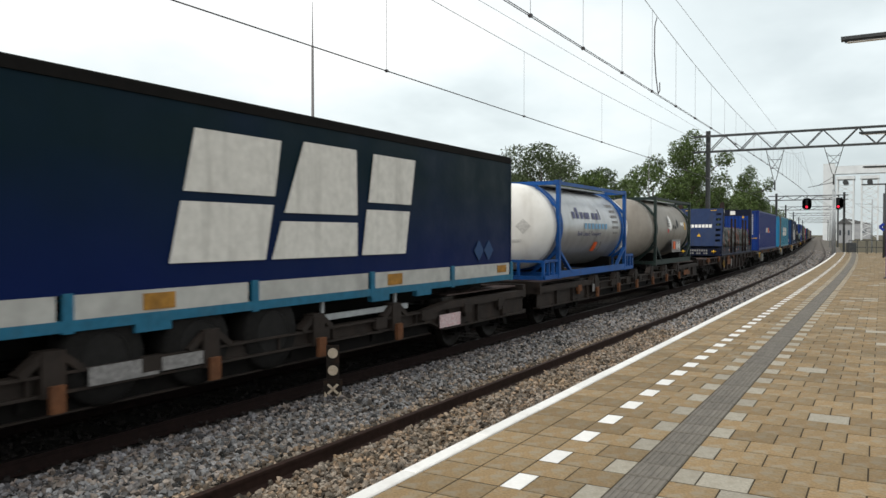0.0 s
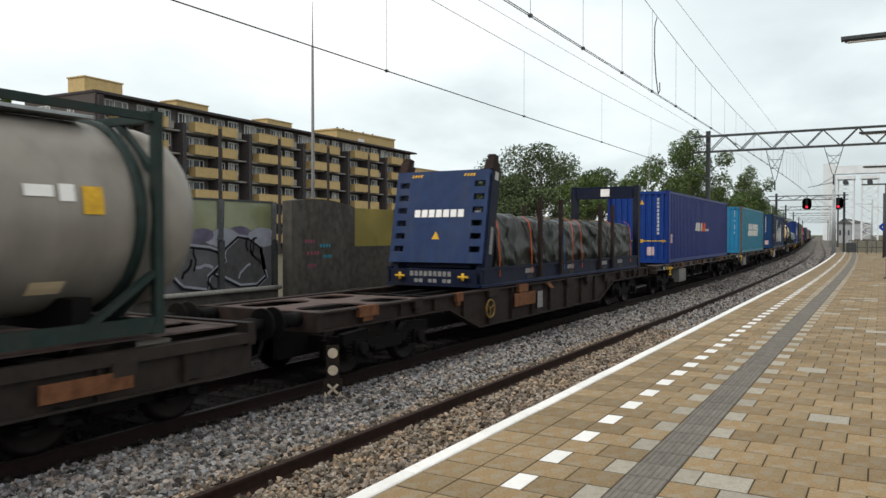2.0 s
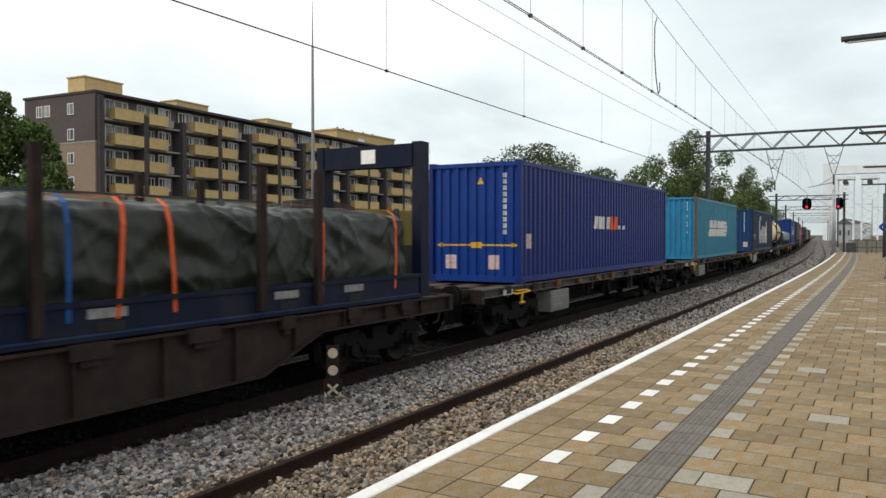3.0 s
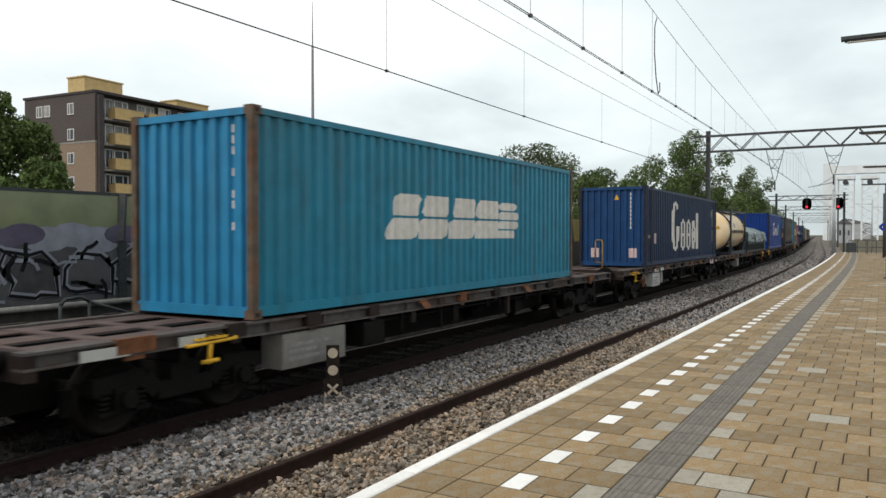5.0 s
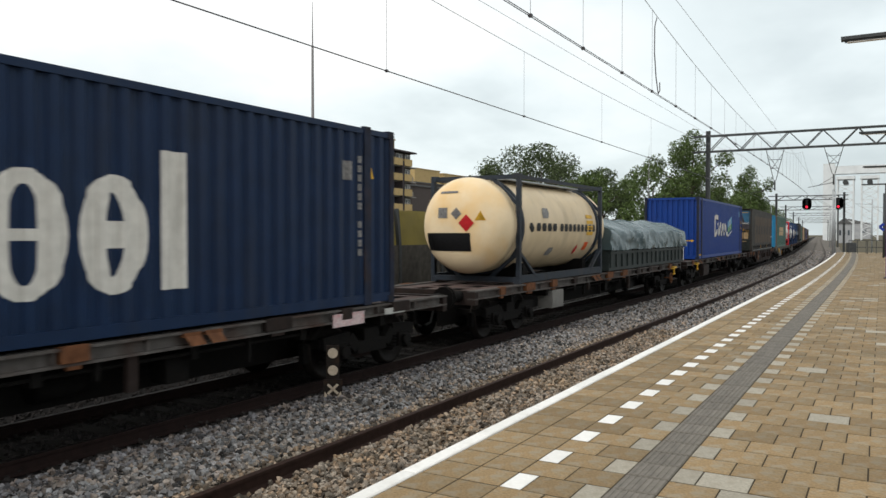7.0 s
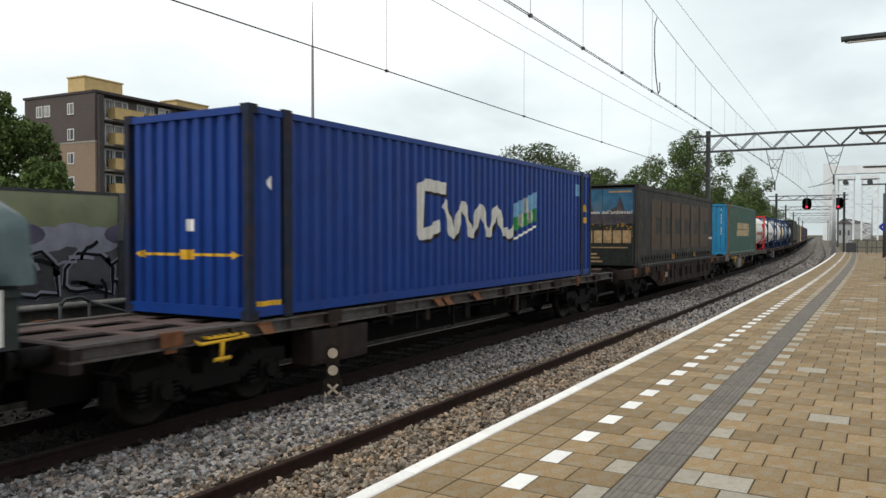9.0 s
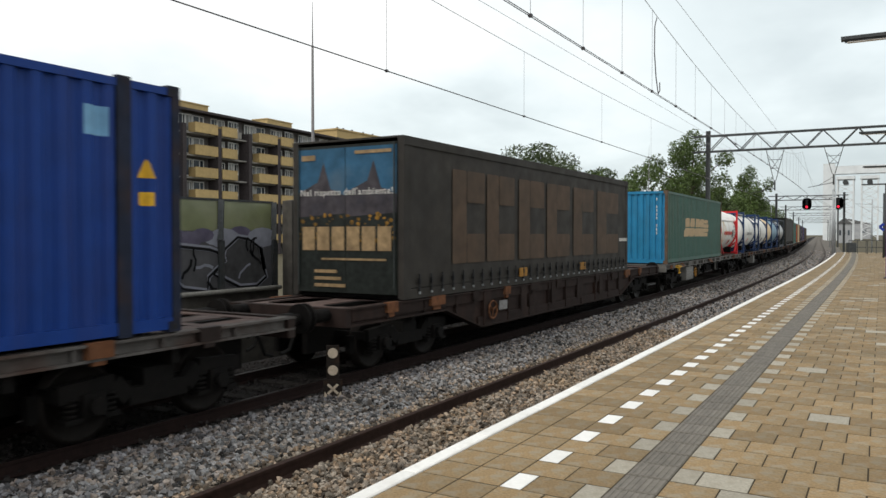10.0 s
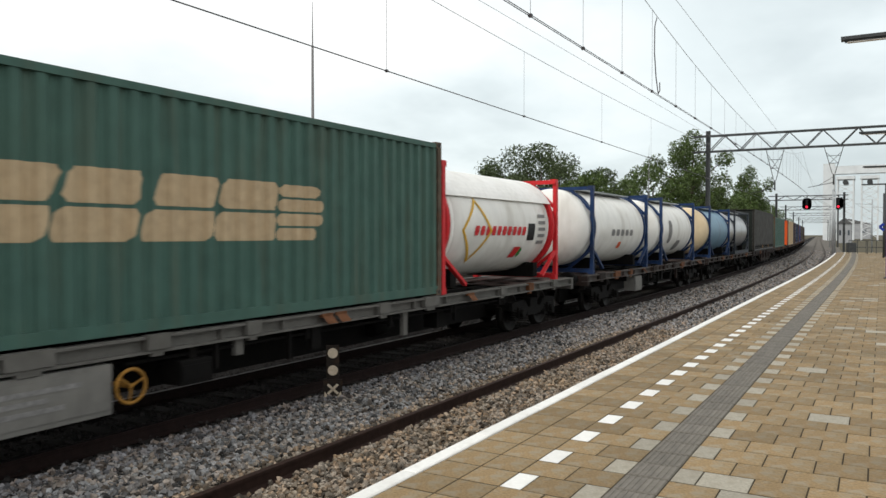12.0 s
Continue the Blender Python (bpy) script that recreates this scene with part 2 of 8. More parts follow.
def ring_tube(bm, centre, radius, r, axis="y", seg=20, sub=6):
    """A hoop, for hand wheels."""
    c = Vector(centre)
    rows = []
    for i in range(seg):
        t = 2 * math.pi * i / seg
        e = Vector((math.cos(t), 0, math.sin(t))) if axis == "y" else Vector((0, math.cos(t), math.sin(t)))
        n = Vector((0, 1, 0)) if axis == "y" else Vector((1, 0, 0))
        rows.append([bm.verts.new(c + e * radius + (e * math.cos(u) + n * math.sin(u)) * r) for u in [2 * math.pi * k / sub for k in range(sub)]])
    for i in range(seg):
        a, b = rows[i], rows[(i + 1) % seg]
        for k in range(sub):
            l = (k + 1) % sub
            bm.faces.new((a[k], a[l], b[l], b[k])).smooth = True
    return bm


def text_mesh(words, size, material, parent, name="lettering", m=None, extrude=0.002, spacing=1.0):
    """Words in the built-in font, lying in their xy plane, joined to a mesh part."""
    cu = bpy.data.curves.new("words", "FONT")
    cu.body, cu.size, cu.extrude, cu.resolution_u = words, size, extrude, 2
    cu.space_character = spacing
    tmp = bpy.data.objects.new("words", cu)
    me = bpy.data.meshes.new_from_object(tmp)
    bpy.data.objects.remove(tmp)
    me.materials.clear()
    me.materials.append(material)
    ob = new(name, me)
    ob.parent = parent
    if m is not None:
        ob.matrix_basis = m
    return ob


# ---- the line: straight, then a long gentle bend to +y ----
BEND_AT, BEND_K, BEND_LEN = 24.8, 0.000695, 93.0
TRACK_A, TRACK_B = 4.55, 8.546      # centres of the platform track and of the train's track


def line_at(s, y=0.0):
    """Place and heading s metres along the line, y metres to its side (y counted from the eye's line)."""
    u = max(0.0, s - BEND_AT)
    v = min(u, BEND_LEN)
    th = BEND_K * v
    px = min(s, BEND_AT) + math.sin(th) / BEND_K + (u - v) * math.cos(th)
    py = (1 - math.cos(th)) / BEND_K + (u - v) * math.sin(th)
    return px - y * math.sin(th), py + y * math.cos(th), th


def strip(bm, s0, s1, step, prof, mi=0, smooth=False):
    """A long body swept along the line: prof is a list of (y, z)."""
    n = max(1, int(round((s1 - s0) / step)))
    rows = []
    for i in range(n + 1):
        s = s0 + (s1 - s0) * i / n
        row = []
        for y, z in prof:
            px, py, th = line_at(s, y)
            row.append(bm.verts.new((px, py, z)))
        rows.append(row)
    for a, b in zip(rows, rows[1:]):
        for k in range(len(prof) - 1):
            f = bm.faces.new((a[k], b[k], b[k + 1], a[k + 1]))
            f.material_index, f.smooth = mi, smooth
    return bm

# ---- ground, tracks and platform ----
FAR = 900.0
PLAT_Z, EDGE_Y = 0.83, 2.63


def make_ground():
    bm = B()
    vs = [bm.verts.new((x, y, -0.62)) for x, y in ((-400, -4000), (4500, -4000), (4500, 4000), (-400, 4000))]
    bm.faces.new(vs)
    g = part("ground", bm, M["earth"])
    tagged(g, "rough earth and grass reaching to the horizon", "ground", kind="structure")
    # the ballast bed with its shoulders: a single swept bank under both tracks
    bm = B()
    strip(bm, -30, 59, 3.0, [(2.3, -0.5), (2.7, -0.22), (3.6, -0.17), (5.5, -0.17), (6.2, -0.10), (7.15, -0.08), (7.45, -0.20)])
    tagged(part("ballast_bed", bm, M["ballast"]), "ballast beside the rails, the shade of its gaps put into the colour", "ballast", kind="structure")
    bm = B()
    strip(bm, 59, 120, 3.0, [(2.3, -0.5), (2.7, -0.22), (3.6, -0.13), (5.5, -0.13), (6.2, -0.08), (7.15, -0.06), (7.45, -0.18)])
    strip(bm, 120, FAR, 20.0, [(1.0, -0.5), (2.7, -0.22), (3.6, -0.13), (5.5, -0.13), (6.2, -0.08), (7.15, -0.06), (7.45, -0.18)])
    tagged(part("ballast_bed", bm, M["ballast_far"]), "grey ballast of the tracks further off", "ballast", kind="structure")
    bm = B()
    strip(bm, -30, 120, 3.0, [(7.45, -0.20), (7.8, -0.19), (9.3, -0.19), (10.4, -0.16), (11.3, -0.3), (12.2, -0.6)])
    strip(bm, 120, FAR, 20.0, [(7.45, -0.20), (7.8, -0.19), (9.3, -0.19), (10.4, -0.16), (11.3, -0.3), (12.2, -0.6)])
    tagged(part("ballast_bed", bm, M["ballast_dark"]), "ballast under the freight train, its shade put into the dark colour", "ballast", kind="structure")


def rail_profile(y):
    return [(y - 0.07, -0.172), (y - 0.07, -0.16), (y - 0.012, -0.14), (y - 0.012, -0.045), (y - 0.036, -0.036), (y - 0.036, -0.004),
            (y - 0.028, 0.0), (y + 0.028, 0.0), (y + 0.036, -0.004), (y + 0.036, -0.036), (y + 0.012, -0.045), (y + 0.012, -0.14), (y + 0.07, -0.16), (y + 0.07, -0.172)]


def make_rails():
    for c in (TRACK_A, TRACK_B):
        for side in (-0.7535, 0.7535):
            bm = B()
            strip(bm, -20, 120, 2.5, rail_profile(c + side), smooth=False)
            strip(bm, 120, FAR, 20.0, rail_profile(c + side), smooth=False)
            me_top = M["rail_top"] if c == TRACK_B else M["rail"]
            for f in bm.faces:
                f.material_index = 1 if f.calc_center_median().z > -0.003 else 0
            tagged(part("rail", bm, [M["rail"] if c == TRACK_A else M["rail_shaded"], me_top]), "steel rail with rust-brown flanks on concrete sleepers", "rail", "running rails", kind="structure")


def make_sleepers():
    bm = B()
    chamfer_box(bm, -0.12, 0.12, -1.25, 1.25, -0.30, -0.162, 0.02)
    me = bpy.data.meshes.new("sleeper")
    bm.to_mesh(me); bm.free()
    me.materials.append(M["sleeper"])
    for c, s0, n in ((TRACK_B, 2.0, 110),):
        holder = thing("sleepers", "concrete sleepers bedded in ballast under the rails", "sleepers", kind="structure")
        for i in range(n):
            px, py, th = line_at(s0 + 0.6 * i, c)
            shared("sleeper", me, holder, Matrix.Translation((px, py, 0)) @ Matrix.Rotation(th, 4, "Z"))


def stones(name, label, count, area, size, z_at, material, seed):
    """Broken stones strewn over a stretch (s and y ranges); more of them near its beginning."""
    rng = np.random.default_rng(seed)
    # a broken block: eight corners, the upper four drawn in
    base = np.array([(-1, -1, -0.7), (1, -1, -0.7), (1, 1, -0.7), (-1, 1, -0.7), (-0.66, -0.66, 0.75), (0.66, -0.66, 0.75), (0.66, 0.66, 0.75), (-0.66, 0.66, 0.75)], float)
    tri = np.array([(4, 5, 6, 7), (0, 1, 5, 4), (1, 2, 6, 5), (2, 3, 7, 6), (3, 0, 4, 7), (3, 2, 1, 0)])
    nv = len(base)
    u = rng.random(count)
    s = area[0] + (area[1] - area[0]) * u ** 1.7
    y = area[2] + (area[3] - area[2]) * rng.random(count)
    keep = (np.abs(np.abs(y - TRACK_A) - 0.7535) > 0.085)
    s, y = s[keep], y[keep]
    k = len(s)
    sz = size * (0.55 + 0.75 * rng.random(k))
    # random turns
    q = rng.normal(size=(k, 4)) * np.array([1.0, 0.28, 0.28, 1.0]); q /= np.linalg.norm(q, axis=1)[:, None]
    w, a, b, c = q.T
    R = np.stack([1 - 2 * (b * b + c * c), 2 * (a * b - w * c), 2 * (a * c + w * b),
                  2 * (a * b + w * c), 1 - 2 * (a * a + c * c), 2 * (b * c - w * a),
                  2 * (a * c - w * b), 2 * (b * c + w * a), 1 - 2 * (a * a + b * b)], 1).reshape(k, 3, 3)
    pts = base[None] * (0.6 + 0.4 * rng.random((k, nv, 1))) + 0.12 * rng.normal(size=(k, nv, 3))
    pts = pts * np.stack([np.ones(k), 0.75 + 0.25 * rng.random(k), 0.55 + 0.3 * rng.random(k)], 1)[:, None, :]
    pts = np.einsum("kij,kvj->kvi", R, pts) * (sz / 2)[:, None, None]
    # the bend of the line
    uu = np.clip(s - BEND_AT, 0, None)
    cx, cy = s, BEND_K * uu ** 2 / 2 + y
    pts += np.stack([cx, cy, z_at(s, y) + sz * (0.75 * rng.random(k) ** 2 - 0.02)], 1)[:, None, :]
    faces = (tri[None] + nv * np.arange(k)[:, None, None]).reshape(-1, 4)
    me = bpy.data.meshes.new(name)
    me.from_pydata(pts.reshape(-1, 3).tolist(), [], faces.tolist())
    me.materials.append(material)
    ob = new(name, me)
    tagged(ob, label, "ballast", kind="stuff")


def bed_z(s, y):
    return np.interp(y, [2.3, 2.7, 3.6, 5.5, 6.2, 7.15, 7.45, 7.8, 9.3, 10.4, 11.3], [-0.5, -0.22, -0.17, -0.17, -0.10, -0.08, -0.20, -0.19, -0.19, -0.16, -0.3])


def make_platform():
    # body with a concrete edge beam; the paving lies on it
    bm = B()
    inner = [(-14.0, PLAT_Z - 0.0038), (EDGE_Y - 0.12, PLAT_Z - 0.0038), (EDGE_Y - 0.12, PLAT_Z - 0.14), (EDGE_Y - 0.02, PLAT_Z - 0.14), (EDGE_Y - 0.02, PLAT_Z - 0.3), (EDGE_Y - 0.22, PLAT_Z - 0.34), (EDGE_Y - 0.22, -0.6)]
    strip(bm, -25, 70, 2.5, inner)
    tagged(part("platform", bm, [M["joint"]]), "railway platform paved with ochre concrete tiles", "platform", kind="structure")
    # ramp beyond the end
    bm = B()
    rows = []
    for s, z in ((70, PLAT_Z - 0.01), (80, 0.1), (95, -0.15)):
        rows.append([bm.verts.new((line_at(s, y)[0], line_at(s, y)[1], z)) for y in (-14, EDGE_Y - 0.1)])
    for a, b in zip(rows, rows[1:]):
        bm.faces.new((a[0], b[0], b[1], a[1]))
    tagged(part("platform_ramp", bm, M["ramp_earth"]), "ramp sloping down from the platform's end", "ramp", kind="structure")


def slab_mesh(name, dx, dy, h, material, ribs=0):
    bm = B()
    if ribs:
        chamfer_box(bm, -dx / 2, dx / 2, -dy / 2, dy / 2, -h, 0.0, 0.002)
        w = dy / ribs
        for i in range(ribs):
            y0 = -dy / 2 + w * i
            chamfer_box(bm, -dx / 2 + 0.006, dx / 2 - 0.006, y0 + w * 0.15, y0 + w * 0.7, 0.0, 0.004, 0.002)
    else:
        chamfer_box(bm, -dx / 2, dx / 2, -dy / 2, dy / 2, -h, 0.0, 0.0025)
    me = bpy.data.meshes.new(name)
    bm.to_mesh(me); bm.free()
    me.materials.append(material)
    return me


def make_paving():
    """Rows of tiles across the platform, 0.30 m deep; white half tiles mark every second row."""
    rng = random.Random(4)
    g, gx = 0.009, 0.016          # joints along the platform and across it
    row = 0.30
    floor = bpy.data.objects["platform"]
    kinds = {}

    def mesh_of(kind, dy):
        key = (kind, round(dy, 3))
        if key not in kinds:
            kinds[key] = slab_mesh("tactile_tile" if kind == "tactile" else "tile", row - gx, dy - g, 0.03,
                                   M[dict(o="tile", g="tile_grey", w="tile_white", tactile="tactile")[kind]], 7 if kind == "tactile" else 0)
        return kinds[key]

    joined = {"tile": B(), "tile_grey": B(), "tile_white": B(), "tactile": B()}
    singles = 0
    n0, n1 = int(-9 / row), int(69.5 / row)
    first = 4.09
    for i in range(n0, n1):
        s = first + row * (i + 0.5)
        odd = i % 2 == 0
        y = EDGE_Y - 0.115
        cells = [("o", 0.272), ("o", 0.272)]
        cells += [("w", 0.140), ("o", 0.30), ("g", 0.155)] if odd else [("o", 0.2975), ("o", 0.2975)]
        cells += [("tactile", 0.265)]
        cells += [("g", 0.15)] if odd else []
        cells += [("o", 0.30)] * (21 if s < 22 else 40)
        px0, py0, th = line_at(s, 0)
        lim = -4.0 if s < 22 else -9.0
        for kind, dy in cells:
            if kind == "o" and y < 1.0 and rng.random() < 0.06:
                kind = "g"
            yc = y - dy / 2
            y -= dy
            if yc < lim:
                break
            px, py, th = line_at(s, yc)
            dz = rng.uniform(-0.0016, 0.0016)
            near = 3.6 < s < 8.6 and yc > -0.55
            if near and singles < 300:
                ob = shared("tactile_tile" if kind == "tactile" else "tile", mesh_of(kind, dy), floor,
                            Matrix.Translation((px, py, PLAT_Z + dz)) @ Matrix.Rotation(th + rng.uniform(-0.006, 0.006), 4, "Z"))
                singles += 1
            else:
                bm = joined[dict(o="tile", g="tile_grey", w="tile_white", tactile="tactile")[kind]]
                hx, hy = (row - gx) / 2, (dy - g) / 2
                if s < 30:
                    chamfer_box(bm, px - hx, px + hx, py - hy, py + hy, PLAT_Z - 0.03, PLAT_Z + dz, 0.0025)
                    if kind == "tactile":
                        for r in range(7):
                            w = dy / 7
                            chamfer_box(bm, px - hx + 0.006, px + hx - 0.006, py - hy + w * (r + 0.15), py - hy + w * (r + 0.7), PLAT_Z + dz, PLAT_Z + dz + 0.004, 0.002)
                else:
                    c, sn = math.cos(th), math.sin(th)
                    vs = [bm.verts.new((px + a * c - b * sn, py + a * sn + b * c, PLAT_Z + dz)) for a, b in ((-hx, -hy), (hx, -hy), (hx, hy), (-hx, hy))]
                    bm.faces.new(vs)
    for kind, bm in joined.items():
        ob = part("paving", bm, M[kind], floor)
        tagged(ob, kind="stuff")
    # white coping stones along the edge
    me = None
    for i in range(-8, 66):
        s = 3.05 + i * 1.0
        px, py, th = line_at(s + 0.5, EDGE_Y - 0.055)
        if me is None:
            bm = B()
            chamfer_box(bm, -0.496, 0.496, -0.055, 0.055, -0.14, 0.0, 0.008)
            me = bpy.data.meshes.new("coping_stone")
            bm.to_mesh(me); bm.free()
            me.materials.append(M["tile_white"])
        shared("coping_stone", me, floor, Matrix.Translation((px, py, PLAT_Z + 0.008 + rng.uniform(-0.002, 0.002))) @ Matrix.Rotation(th + rng.uniform(-0.002, 0.002), 4, "Z"))


make_ground()
make_rails()
make_platform()
stones("ballast_stones", "loose grey and brown crushed stone between the tracks", 24000, (3.0, 22.0, 5.75, 6.85), 0.064, bed_z, M["stone"], 11)
stones("ballast_stones", "grimy dark grey crushed stone beside the freight track", 18000, (3.0, 22.0, 6.7, 7.45), 0.064, bed_z, M["stone_grimy"], 15)
stones("ballast_stones", "rust-tinted crushed stone under the platform track", 46000, (3.0, 22.0, 2.75, 5.8), 0.060, bed_z, M["stone_brown"], 14)
stones("ballast_stones", "loose grey and brown crushed stone between the tracks", 30000, (20.0, 60.0, 3.2, 7.42), 0.075, bed_z, M["stone"], 12)
stones("ballast_stones", "grey crushed stone of the tracks further off", 16000, (58.0, 130.0, 2.9, 7.42), 0.11, bed_z, M["stone"], 16)
stones("ballast_stones", "crushed stone between the sleepers, coloured dark with the train's shade", 9000, (3.0, 30.0, 7.42, 10.6), 0.06, bed_z, M["stone_dark"], 13)

# ---- the train ----
RUN = [(0.0, 0.0), (0.5, 7.15), (1.0, 14.55), (1.5, 21.5), (2.0, 28.7), (2.5, 35.85), (3.0, 43.05), (3.5, 50.1), (4.0, 57.2), (4.5, 64.35),
       (5.0, 71.6), (5.5, 78.98), (6.0, 86.5), (6.5, 94.05), (7.0, 101.6), (7.5, 108.9), (8.0, 116.1), (8.5, 123.3), (9.0, 130.6), (9.5, 138.0),
       (10.0, 145.5), (10.5, 152.95), (11.0, 160.5), (11.5, 168.0), (12.0, 175.54)]
MOVING = []


def train_pose(s, half):
    """Pose of a body on the train's track whose middle is at s and which rests at s - half and s + half."""
    ax, ay, _ = line_at(s - half, TRACK_B)
    bx, by, _ = line_at(s + half, TRACK_B)
    return Matrix.Translation(((ax + bx) / 2, (ay + by) / 2, 0)) @ Matrix.Rotation(math.atan2(by - ay, bx - ax), 4, "Z")


def on_train(ob, s, half):
    MOVING.append((ob, s, half))
    return ob

